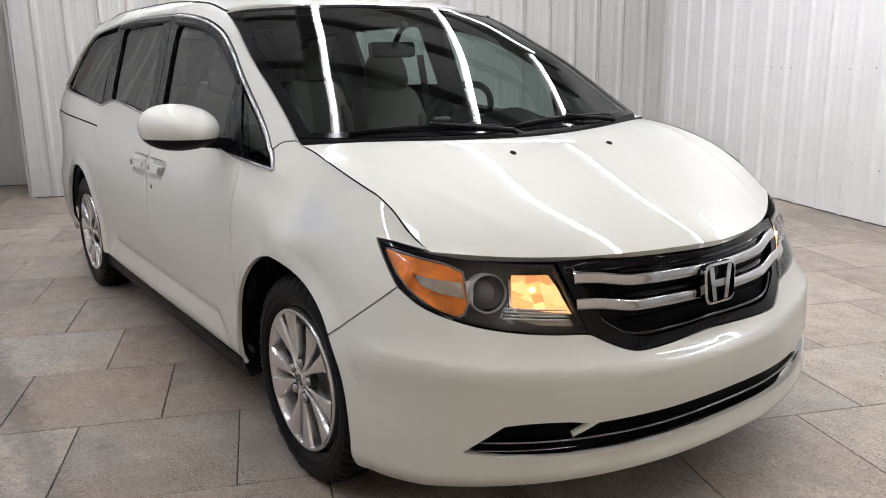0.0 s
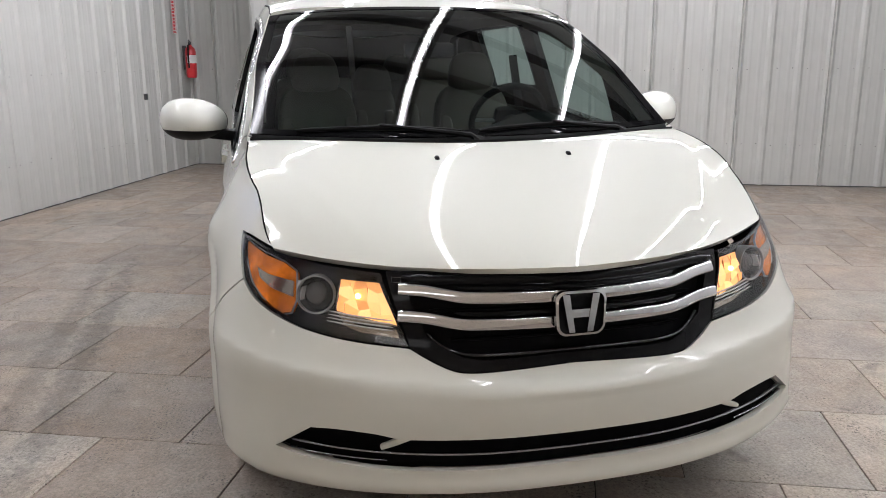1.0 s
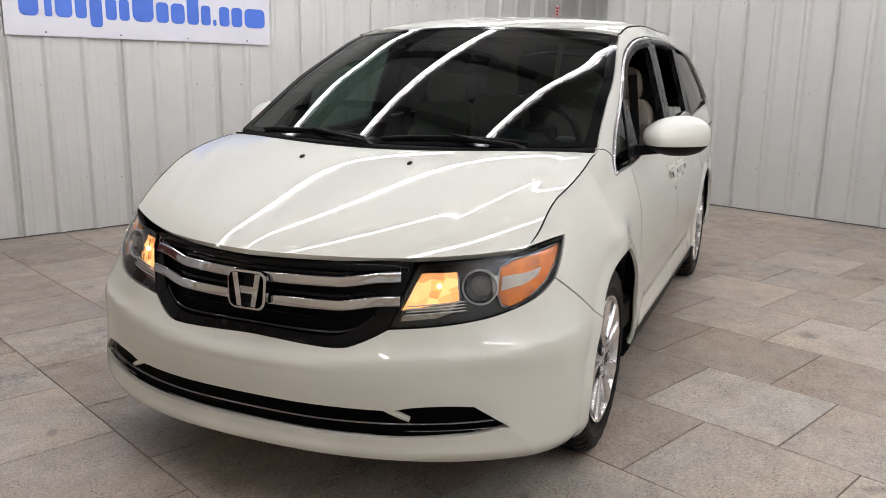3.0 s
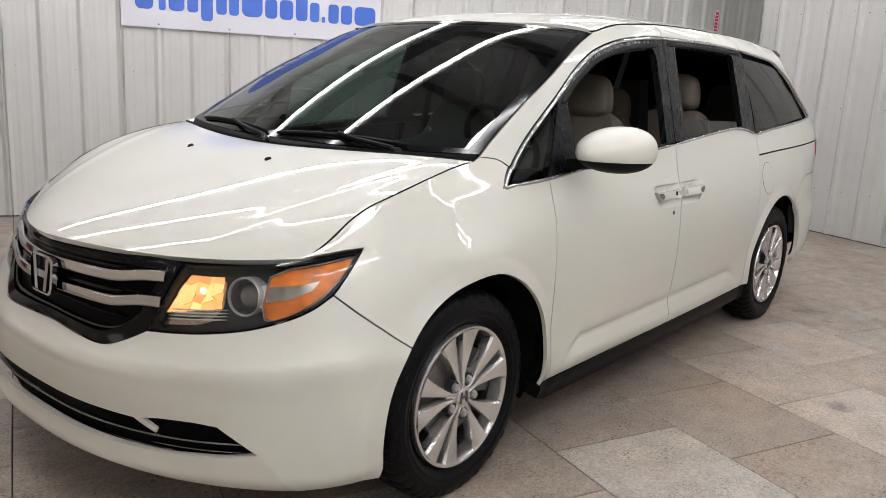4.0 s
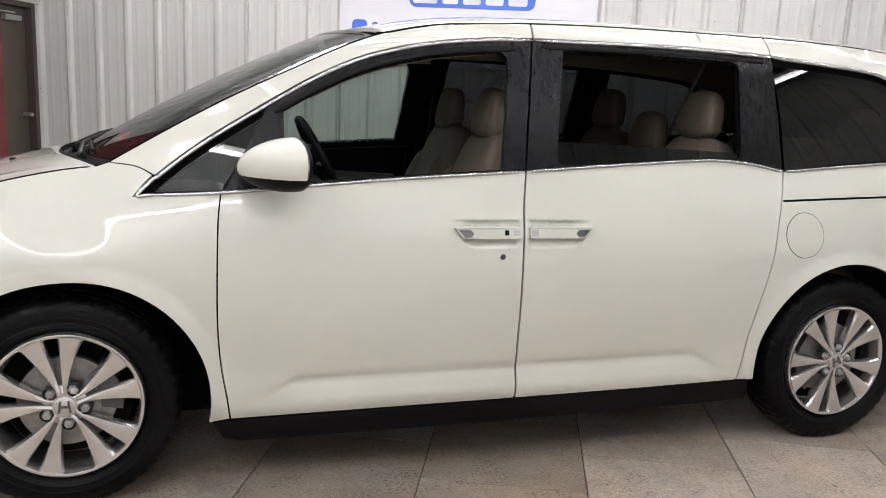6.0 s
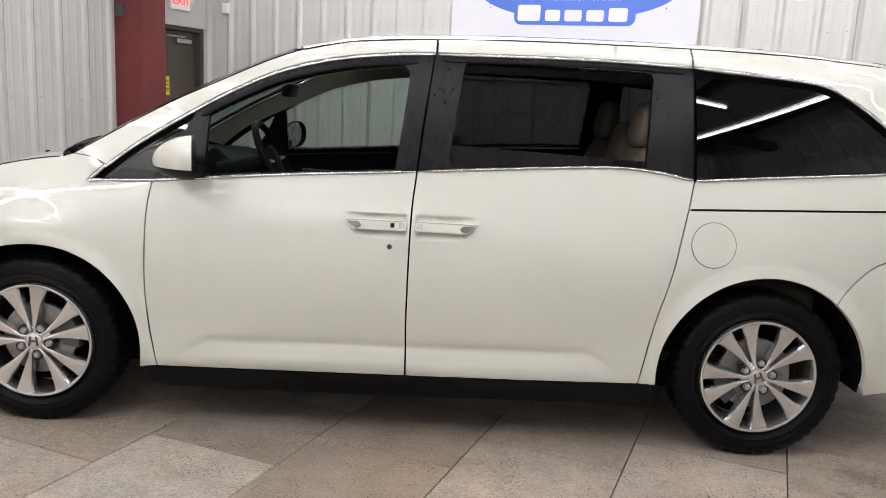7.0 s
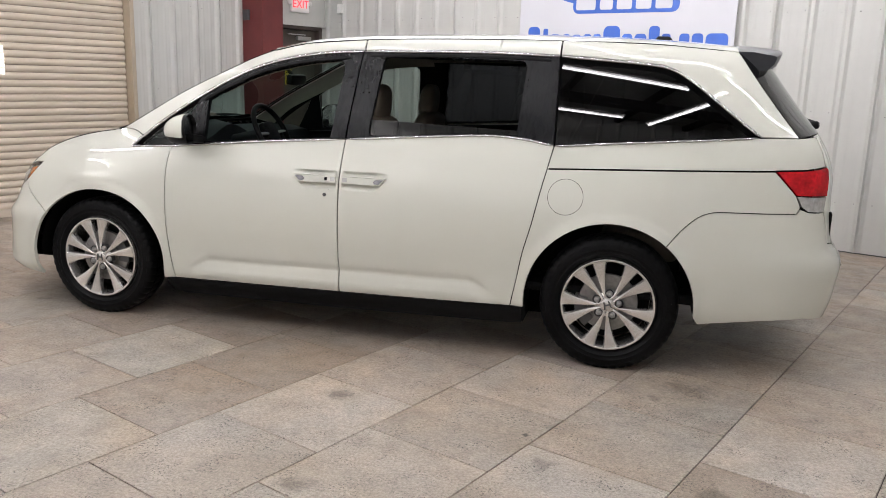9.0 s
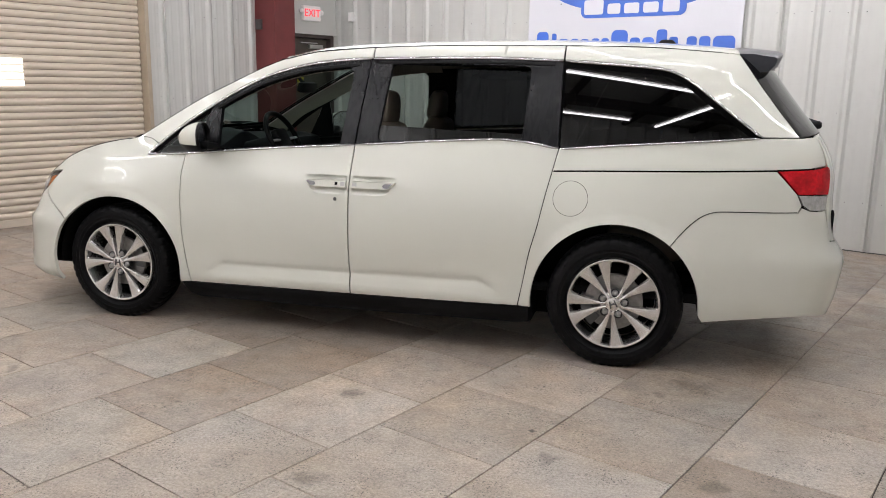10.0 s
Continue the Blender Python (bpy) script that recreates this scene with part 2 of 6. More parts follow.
M_BULB = glowing("lit_bulb", (1.0, 0.72, 0.36), 5.0)
M_FACET = material("reflector_facet", (0.40, 0.36, 0.31), 0.12, 0.9, grain=(60, 0.2))
M_SATIN = material("satin_silver", (0.62, 0.61, 0.60), 0.25, 0.35, grain=(40, 0.08))
M_LAMPGREY = material("lamp_bezel", (0.34, 0.335, 0.33), 0.28, 0.4, grain=(40, 0.1))
M_TAIL = material("tail_red", (0.46, 0.004, 0.010), 0.12, grain=(60, 0.2), stain=(16, 0.3), bump=(60, 0.05), spec=0.35)
M_TAILC = material("tail_clear", (0.46, 0.45, 0.44), 0.12, 0.3, coat=1.0, grain=(50, 0.2))
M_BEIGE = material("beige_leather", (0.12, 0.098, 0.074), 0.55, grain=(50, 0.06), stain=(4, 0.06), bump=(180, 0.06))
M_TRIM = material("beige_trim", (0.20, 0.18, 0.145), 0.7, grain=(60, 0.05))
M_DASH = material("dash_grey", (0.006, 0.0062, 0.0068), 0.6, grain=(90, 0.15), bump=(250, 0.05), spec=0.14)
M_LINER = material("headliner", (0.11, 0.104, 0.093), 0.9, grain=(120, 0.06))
M_LAMPBLK = material("lamp_housing", (0.022, 0.022, 0.023), 0.25, 0.2, grain=(30, 0.15))
M_PROJ = material("projector_glass", (0.10, 0.10, 0.10), 0.06, grain=(30, 0.1), spec=0.8)
M_NAVY = material("grille_dark", (0.0025, 0.0025, 0.003), 0.5, grain=(40, 0.2), spec=0.04)
M_PIANO = material("piano_black", (0.004, 0.004, 0.0045), 0.06, grain=(30, 0.1), spec=0.4)


# ---- mesh helpers ----
def build(name, verts, faces, mat, parent=None, label="", smooth=False, normals=None):
    me = bpy.data.meshes.new(name)
    me.from_pydata([tuple(map(float, v)) for v in verts], [], [tuple(map(int, f)) for f in faces])
    me.materials.append(mat)
    if smooth:
        me.polygons.foreach_set("use_smooth", [True] * len(me.polygons))
    if normals is not None:
        me.normals_split_custom_set_from_vertices([tuple(map(float, n)) for n in normals])
    me.update()
    ob = new(name, me)
    if parent is not None:
        ob.parent = parent
    if label:
        tagged(ob, label)
    return ob


def part(name, bm, mat, parent=None, label="", smooth=False, sharp=40):
    me = bpy.data.meshes.new(name)
    bmesh.ops.recalc_face_normals(bm, faces=bm.faces)
    bm.to_mesh(me)
    bm.free()
    me.materials.append(mat)
    if smooth:
        me.polygons.foreach_set("use_smooth", [True] * len(me.polygons))
        me.set_sharp_from_angle(angle=radians(sharp))
    ob = new(name, me)
    if parent is not None:
        ob.parent = parent
    if label:
        tagged(ob, label)
    return ob


def box(bm, centre, size, bevel=0.0, turn=None, taper=None, segments=2):
    """A box with rounded edges. turn: a 3x3 or 4x4 matrix; taper: factor on the top's x and y."""
    ret = bmesh.ops.create_cube(bm, size=1.0)
    vs = ret["verts"]
    for v in vs:
        v.co = Vector((v.co.x * size[0], v.co.y * size[1], v.co.z * size[2]))
        if taper and v.co.z > 0:
            v.co.x *= taper[0]
            v.co.y *= taper[1]
    faces = {f for v in vs for f in v.link_faces}
    if bevel > 0:
        edges = list({e for f in faces for e in f.edges})
        r = bmesh.ops.bevel(bm, geom=edges, offset=bevel, segments=segments, profile=0.6, affect="EDGES")
        vs = list({v for f in r["faces"] for v in f.verts})
    m = Matrix.Translation(centre) @ (turn.to_4x4() if turn else Matrix())
    bmesh.ops.transform(bm, matrix=m, verts=vs)
    return vs


def tube(bm, pts, radius, n=10, flat=1.0, up=None):
    """A round bar along points; radius may be a list; flat squeezes it along 'up'."""
    pts = [Vector(p) for p in pts]
    rings = []
    for i, p in enumerate(pts):
        t = (pts[min(i + 1, len(pts) - 1)] - pts[max(i - 1, 0)]).normalized()
        ref = Vector(up) if up else (Vector((0, 0, 1)) if abs(t.z) < 0.9 else Vector((1, 0, 0)))
        a = t.cross(ref).normalized()
        b = a.cross(t).normalized()
        r = radius[i] if isinstance(radius, (list, tuple)) else radius
        rings.append([bm.verts.new(p + a * r * math.cos(2 * math.pi * k / n) + b * r * flat * math.sin(2 * math.pi * k / n)) for k in range(n)])
    for r0, r1 in zip(rings, rings[1:]):
        for k in range(n):
            bm.faces.new((r0[k], r0[(k + 1) % n], r1[(k + 1) % n], r1[k]))
    bm.faces.new(rings[0][::-1])
    bm.faces.new(rings[-1])


def lathe(bm, profile, n=48, axis="y", centre=(0, 0, 0), closed=False):
    """Turns (radius, height) pairs about an axis."""
    rings = []
    c = Vector(centre)
    for r, h in profile:
        ring = []
        for k in range(n):
            a = 2 * math.pi * k / n
            p = {"y": (r * math.cos(a), h, r * math.sin(a)), "z": (r * math.cos(a), r * math.sin(a), h), "x": (h, r * math.cos(a), r * math.sin(a))}[axis]
            ring.append(bm.verts.new(c + Vector(p)))
        rings.append(ring)
    pairs = list(zip(rings, rings[1:])) + ([(rings[-1], rings[0])] if closed else [])
    for r0, r1 in pairs:
        for k in range(n):
            bm.faces.new((r0[k], r0[(k + 1) % n], r1[(k + 1) % n], r1[k]))
    return rings


def prism(bm, poly, depth, m=None):
    """A flat outline (x, y) given thickness along z from 0 to depth, then placed by m."""
    m = m or Matrix()
    lo = [bm.verts.new(m @ Vector((x, y, 0))) for x, y in poly]
    hi = [bm.verts.new(m @ Vector((x, y, depth))) for x, y in poly]
    bm.faces.new(lo[::-1])
    bm.faces.new(hi)
    for i in range(len(poly)):
        j = (i + 1) % len(poly)
        bm.faces.new((lo[i], lo[j], hi[j], hi[i]))


def rounded(w, h, r, n=5):
    """Outline of a rounded rectangle round the origin."""
    out = []
    for cx, cy, a0 in ((w / 2 - r, h / 2 - r, 0), (-w / 2 + r, h / 2 - r, 90), (-w / 2 + r, -h / 2 + r, 180), (w / 2 - r, -h / 2 + r, 270)):
        out += [(cx + r * math.cos(radians(a0 + 90 * k / n)), cy + r * math.sin(radians(a0 + 90 * k / n))) for k in range(n + 1)]
    return out


def lettering(text, size, mat, name, parent):
    """Raised letters in the built-in font, as one mesh centred on its origin."""
    cu = bpy.data.curves.new(name, "FONT")
    cu.body, cu.size, cu.extrude, cu.align_x, cu.align_y = text, size, 0.002, "CENTER", "CENTER"
    tmp = bpy.data.objects.new(name, cu)
    scene.collection.objects.link(tmp)
    bpy.context.view_layer.update()
    me = bpy.data.meshes.new_from_object(tmp)
    bpy.data.objects.remove(tmp)
    me.materials.clear()
    me.materials.append(mat)
    ob = new(name, me)
    ob.parent = parent
    return ob


# ---- the room: its axes are turned against the van's ----
TURN = radians(67.6)
CA, SA = math.cos(TURN), math.sin(TURN)


def room(a, b, z=0.0):
    return Vector((CA * a - SA * b, SA * a + CA * b, z))


def room_m(a, b, z=0.0, spin=0.0):
    """Pose in the room: local x along a, local y along b, then spun about z."""
    return Matrix.Translation(room(a, b, z)) @ Matrix.Rotation(TURN + radians(spin), 4, "Z")


A_S, A_N, B_E, B_W, B_R, A_STEP, CEIL = -4.60, 3.95, -3.12, 6.22, 7.25, -3.30, 4.3


def empty(name, label="", category="", kind="", group="", at=(0, 0, 0)):
    ob = new(name)
    ob.location = at
    return tagged(ob, label, category, group, kind)


def rib_profile(x0, x1):
    """Cross-section of a ribbed sheet: a tall rib every foot, two low ones between."""
    pts = []
    pitch = 0.305
    k0, k1 = math.floor(x0 / pitch) - 1, math.ceil(x1 / pitch) + 1
    for k in range(k0, k1 + 1):
        c = k * pitch
        for dx, h in ((-0.046, 0), (-0.040, 0.003), (-0.018, 0.021), (-0.013, 0.023), (0.013, 0.023), (0.018, 0.021), (0.040, 0.003), (0.046, 0), (0.082, 0), (0.096, 0.0018), (0.110, 0.0018), (0.124, 0), (0.181, 0), (0.195, 0.0018), (0.209, 0.0018), (0.223, 0)):
            pts.append((c + dx, h))
    out = [(x0, 0.0)] + [p for p in pts if x0 + 0.001 < p[0] < x1 - 0.001] + [(x1, 0.0)]
    return out


def sheet(parent, m, x0, x1, z0, z1, mat):
    """One ribbed sheet in the plane of m (local x along the wall, local y into the room)."""
    prof = rib_profile(x0, x1)
    bm = bmesh.new()
    rows = []
    for z in (z0, z1):
        rows.append([bm.verts.new(m @ Vector((x, 0.012 + h, z))) for x, h in prof])
        rows.append([bm.verts.new(m @ Vector((x, 0.010 + h, z))) for x, h in prof])
    for i in range(len(prof) - 1):
        bm.faces.new((rows[0][i], rows[0][i + 1], rows[2][i + 1], rows[2][i]))
        bm.faces.new((rows[1][i + 1], rows[1][i], rows[3][i], rows[3][i + 1]))
        bm.faces.new((rows[0][i + 1], rows[0][i], rows[1][i], rows[1][i + 1]))
    part("wall_panel", bm, mat, parent)


def wall(name, m, x0, x1, label, openings=(), screws=True, mat=None):
    """A wall: a core with thickness, cut round its openings (x0, x1, height), faced with ribbed sheets and base trim."""
    w = empty(name, label, "wall", "structure")
    spans, x = [], x0
    for o0, o1, top in sorted(openings):
        spans.append((x, o0, 0.0))
        spans.append((o0, o1, top))
        x = o1
    spans.append((x, x1, 0.0))
    bm = bmesh.new()
    for s0, s1, z0 in spans:
        if s1 - s0 > 0.001:
            box(bm, m @ Vector(((s0 + s1) / 2, -0.10, (z0 + CEIL) / 2)), (s1 - s0, 0.2, CEIL - z0), 0, m.to_3x3())
    part("wall_core", bm, M_CORE, w)
    for s0, s1, z0 in spans:
        x = s0
        while x < s1 - 0.01:
            nx = min((math.floor(x / 0.915 + 1e-6) + 1) * 0.915, s1)
            sheet(w, m, x, nx, z0 + 0.012 + (0.004 if z0 else 0), CEIL, mat or M_WALL)
            x = nx
    if screws:
        bm = bmesh.new()
        rnd = random.Random(name)
        for z in (0.45, 1.25, 2.15):
            k = math.ceil(x0 / 0.1525)
            while k * 0.1525 < x1:
                px = k * 0.1525 + 0.065
                blocked = any(o0 < px < o1 and z < top for o0, o1, top in openings)
                if not blocked and rnd.random() < 0.75:
                    d = 0.006 if rnd.random() < 0.8 else 0.009
                    box(bm, m @ Vector((px, 0.0145, z + rnd.uniform(-0.012, 0.012))), (d, 0.006, d), 0, m.to_3x3())
                k += 1
        part("screws", bm, M_STEEL, w)
    return w


# banner wall, with its face towards +a; the others follow round the room
wall("wall_south", room_m(A_S, B_R, 0, -90), 0, B_R - B_E, "pale grey-green ribbed sheet metal wall carrying a banner")
wall("wall_east", room_m(A_S, B_E, 0, 0), 0, A_N - A_S, "ribbed sheet metal wall with a roller door and an exit door",
     openings=((0.17, 1.12, 2.06), (2.98, 6.70, 3.6)))
# the north wall's whiteness is added, as a reflector for the van's flank
wall("wall_north", room_m(A_N, B_E, 0, 90), 0, B_W - B_E, "ribbed sheet metal wall opposite the banner, whitened to bounce light", mat=M_WALL_BOUNCE)
wall("wall_west", room_m(A_N, B_W, 0, 180), 0, A_N - A_STEP, "pale ribbed sheet metal wall behind the van")
wall("wall_return", room_m(A_STEP, B_W, 0, 90), 0.0, B_R - B_W, "short return wall of the corner recess", screws=False)
wall("wall_recess", room_m(A_STEP, B_R, 0, 180), 0, A_STEP - A_S, "ribbed wall at the back of the corner recess")

# base trim: a thin dark line where sheets meet the floor
for name, (p, q) in {"baseboard_south": ((A_S, B_E), (A_S, B_R)), "baseboard_north": ((A_N, B_E), (A_N, B_W)), "baseboard_west": ((A_STEP, B_W), (A_N, B_W)), "baseboard_recess": ((A_S, B_R), (A_STEP, B_R))}.items():
    bm = bmesh.new()
    P, Q = room(*p), room(*q)
    inward = (room(0, 1.5) - (P + Q) / 2)
    d = (Q - P).normalized()
    nrm = Vector((-d.y, d.x, 0))
    nrm = nrm if nrm.dot(inward) > 0 else -nrm
    box(bm, (P + Q) / 2 + nrm * 0.006 + Vector((0, 0, 0.006)), ((Q - P).length - 0.06, 0.008, 0.010), 0, Matrix.Rotation(math.atan2(d.y, d.x), 3, "Z"))
    tagged(part(name, bm, M_STEEL), "thin dark trim along the foot of the wall", "trim", kind="structure")

# ceiling with purlins and rafters in its one mesh
bm = bmesh.new()
cm = Matrix.Rotation(TURN, 3, "Z")
box(bm, room(-0.35, 2.0, CEIL + 0.1), (9.4, 11.2, 0.2), 0, cm)
n_sheet = len(bm.faces)
for k in range(9):
    box(bm, room(-0.33, -2.75 + k * 1.2, CEIL - 0.11), (8.5, 0.09, 0.22), 0.004, cm)
for k in range(3):
    box(bm, room(-3.4 + k * 3.0, 2.0, CEIL - 0.36), (0.18, 10.3, 0.28), 0.01, cm)
ceil_ob = tagged(part("ceiling", bm, M_CEIL), "grey sheet ceiling with dark steel purlins and rafters", "ceiling", kind="structure")
ceil_ob.data.materials.append(M_BEAM)
ceil_ob.data.polygons.foreach_set("material_index", [int(i >= n_sheet) for i in range(len(ceil_ob.data.polygons))])

# exit door with its frame, in the wall beside the column
dm = room_m(A_S, B_E)
d2 = empty("door_2", "brown steel exit door with a closer, shut", "door", "structure")
bm = bmesh.new()
for x in (0.20, 1.09):
    box(bm, dm @ Vector((x, -0.02, 1.02)), (0.06, 0.16, 2.04), 0.004, cm)
box(bm, dm @ Vector((0.645, -0.02, 2.035)), (0.94, 0.16, 0.05), 0.004, cm)
part("door_frame", bm, M_DFRAME, d2)
bm = bmesh.new()
box(bm, dm @ Vector((0.645, -0.04, 1.01)), (0.826, 0.045, 1.99), 0.003, cm)
part("door_leaf", bm, M_DOOR, d2)
bm = bmesh.new()
box(bm, dm @ Vector((0.46, 0.01, 1.90)), (0.24, 0.05, 0.05), 0.008, cm)
box(bm, dm @ Vector((0.60, 0.035, 1.945)), (0.30, 0.02, 0.012), 0.003, cm)
part("door_closer", bm, M_ALU, d2, "silver door closer arm")
bm = bmesh.new()
box(bm, dm @ Vector((0.30, 0.02, 1.0)), (0.05, 0.09, 0.035), 0.01, cm)
part("door_handle", bm, M_ALU, d2)
bm = bmesh.new()
box(bm, dm @ Vector((0.71, -0.014, 1.41)), (0.11, 0.004, 0.20), 0.001, cm)
part("door_label", bm, M_YELLOW, d2, "yellow notice on the door")
bm = bmesh.new()
for z in (1.46, 1.42, 1.38, 1.36):
    box(bm, dm @ Vector((0.71, -0.0105, z)), (0.08, 0.003, 0.010), 0, cm)
part("print_bar", bm, M_DFRAME, d2)
# raised panel over the door and its edge trim
bm = bmesh.new()
box(bm, dm @ Vector((0.645, 0.06, 2.52)), (1.0, 0.03, 0.90), 0.004, cm)
box(bm, dm @ Vector((0.645, 0.06, 2.062)), (1.04, 0.05, 0.018), 0.003, cm)
box(bm, dm @ Vector((0.135, 0.06, 2.5)), (0.02, 0.05, 0.9), 0.003, cm)
tagged(part("trim_1", bm, M_WALL), "pale metal panel and trim above the exit door", "trim", kind="structure")

es = empty("exit_sign", "white box exit sign with lit red letters over the door", "exit sign")
bm = bmesh.new()
box(bm, dm @ Vector((0.615, 0.10, 2.31)), (0.30, 0.05, 0.19), 0.012, cm)
part("housing", bm, M_EXIT_W, es)
lt = lettering("EXIT", 0.135, M_EXIT, "letters", es)
lt.matrix_world = dm @ Matrix.Translation((0.615, 0.128, 2.31)) @ Matrix.Rotation(math.pi, 4, "Z") @ Matrix.Rotation(math.pi / 2, 4, "X")
for x in (0.44, 0.79):
    bm = bmesh.new()
    lathe(bm, [(0.0, 0), (0.028, 0.004), (0.032, 0.03), (0.0, 0.04)], 12, "z", (0, 0, 0))
    for v in bm.verts:
        v.co = dm @ (Matrix.Translation((x, 0.09, 2.33)) @ Matrix.Rotation(-math.pi / 2, 4, "X") @ v.co)
    part("lamp_head", bm, M_WHITE, es)

bm = bmesh.new()
box(bm, room(A_S + 0.065, -2.83, 2.30), (0.05, 0.075, 0.115), 0.006, cm)
tagged(part("junction_box", bm, M_WHITE, smooth=True), "small white plastic box on the ribbed wall", "box")

# red-brown steel column in the corner by the door
col = empty("steel_column", "dark red painted steel column beside the exit door", "column", "structure")
bm = bmesh.new()
box(bm, room(-3.30, -2.93, CEIL / 2), (0.32, 0.36, CEIL), 0.006, cm)
part("shaft", bm, M_RED, col)
bm = bmesh.new()
box(bm, room(-3.30, -2.93, 0.012), (0.42, 0.40, 0.024), 0.004, cm)
part("base_plate", bm, M_RED, col)
bm = bmesh.new()
box(bm, room(-3.125, -3.02, 2.12), (0.03, 0.10, 0.12), 0.006, cm)
part("switch_box", bm, M_STEEL, col)

# roller door: every slat a curved piece, with jambs, bottom bar, hood and glowing strips
rd = empty("door_1", "closed cream roller shutter door with curved slats", "roller door", "structure")
J0, J1, PITCH = 2.98, 6.70, 0.0692
prof = [(0.0, 0.0), (0.008, 0.010), (0.020, 0.018), (0.034, 0.021), (0.048, 0.018), (0.059, 0.009), (0.0645, 0.0), (0.0665, -0.006)]
vs, fs = [], []
for x in (J0 + 0.02, J1 - 0.02):
    vs += [(x, y, z) for z, y in prof] + [(x, y - 0.004, z) for z, y in prof]
n = len(prof)
for i in range(n - 1):
    fs += [(i, i + 1, 2 * n + i + 1, 2 * n + i), (n + i + 1, n + i, 3 * n + i, 3 * n + i + 1)]
slat_mesh = bpy.data.meshes.new("slat")
slat_mesh.from_pydata(vs, [], fs)
slat_mesh.materials.append(M_SLAT)
slat_mesh.polygons.foreach_set("use_smooth", [True] * len(slat_mesh.polygons))
for k in range(50):
    o = new("slat", slat_mesh)
    o.matrix_world = dm @ Matrix.Translation((0, -0.07, 0.075 + k * PITCH))
    o.parent = rd
bm = bmesh.new()
box(bm, dm @ Vector(((J0 + J1) / 2, -0.065, 0.04)), (J1 - J0 - 0.04, 0.045, 0.075), 0.004, cm)
part("bottom_bar", bm, M_SLAT, rd)
for x in (J0 - 0.012, J1 + 0.012):
    bm = bmesh.new()
    box(bm, dm @ Vector((x, -0.02, 1.80)), (0.05, 0.16, 3.60), 0.006, cm)
    part("jamb", bm, M_JAMB, rd, "tan painted jamb")
bm = bmesh.new()
box(bm, dm @ Vector(((J0 + J1) / 2, 0.16, 3.80)), (J1 - J0 + 0.3, 0.42, 0.42), 0.03, cm)
part("hood_box", bm, M_SLAT, rd)
# four added strips glow by themselves where the slats show a bright patch
for k in range(4):
    bm = bmesh.new()
    box(bm, dm @ Vector((4.48, -0.043, 1.393 + 0.0692 * k)), (0.42, 0.006, 0.052), 0.002, cm)
    part("slat_glow", bm, M_SLAT_GLOW, rd, "added glowing strip on the shutter's slats")

# ---- floor: square tiles in running bond ----
floor = empty("floor", "grey-brown stone-look floor tiles laid in running bond", "floor", "structure")
bm = bmesh.new()
box(bm, room(-0.33, 2.05, -0.11), (9.2, 11.0, 0.2), 0, cm)
part("floor_bed", bm, M_GROUT, floor)
TILE, ROW0, COL0 = 0.6085, 2.065, 1.345
rnd = random.Random(5)
light_tiles = {(-2, 0), (-1, 1), (-2, -5), (-5, -5), (-4, 0), (-4, 1), (-6, -3), (-5, 0), (-3, 1)}
mid_tiles = {(0, 0), (1, -1), (1, 0), (1, -2), (2, -1), (2, 0), (-3, 0), (-6, -4), (-5, -2), (0, 1), (1, 1), (2, -2), (-7, -3)}
dark_tiles = {(-1, -1), (-2, -1), (-1, -2), (-3, -5), (-4, -4), (-1, 0), (-3, -1), (-2, -4), (-3, -4), (-3, -3), (-5, -4), (-4, -1)}
tile_meshes = {}
for mat_t in (M_TILE, M_TILE_LIGHT, M_TILE_MID, M_TILE_DARK):
    bm = bmesh.new()
    box(bm, Vector((0, 0, -0.006)), (TILE - 0.0050, TILE - 0.0050, 0.012), 0.0014, segments=1)
    me = bpy.data.meshes.new("tile")
    bm.to_mesh(me)
    bm.free()
    me.materials.append(mat_t)
    tile_meshes[mat_t] = me
for r in range(-9, 9):
    b0 = ROW0 + r * TILE
    shift = 0.0 if r % 2 == 0 else TILE / 2
    for c in range(-11, 6):
        a0 = COL0 + c * TILE + shift
        ca, cb = a0 + TILE / 2 - TILE, b0 + TILE / 2
        if not (A_S - 0.25 < ca < A_N + 0.25 and B_E - 0.25 < cb < B_R + 0.25) or (cb > B_W + 0.3 and ca > A_STEP + 0.3):
            continue
        key = (r, c)
        mt = M_TILE_LIGHT if key in light_tiles else M_TILE_DARK if key in dark_tiles else M_TILE_MID if key in mid_tiles else rnd.choice((M_TILE, M_TILE, M_TILE, M_TILE_MID))
        o = new("tile", tile_meshes[mt])
        o.matrix_world = room_m(ca, cb, rnd.uniform(-0.0006, 0.0006), rnd.choice((0, 90, 180, 270)))
        o.parent = floor

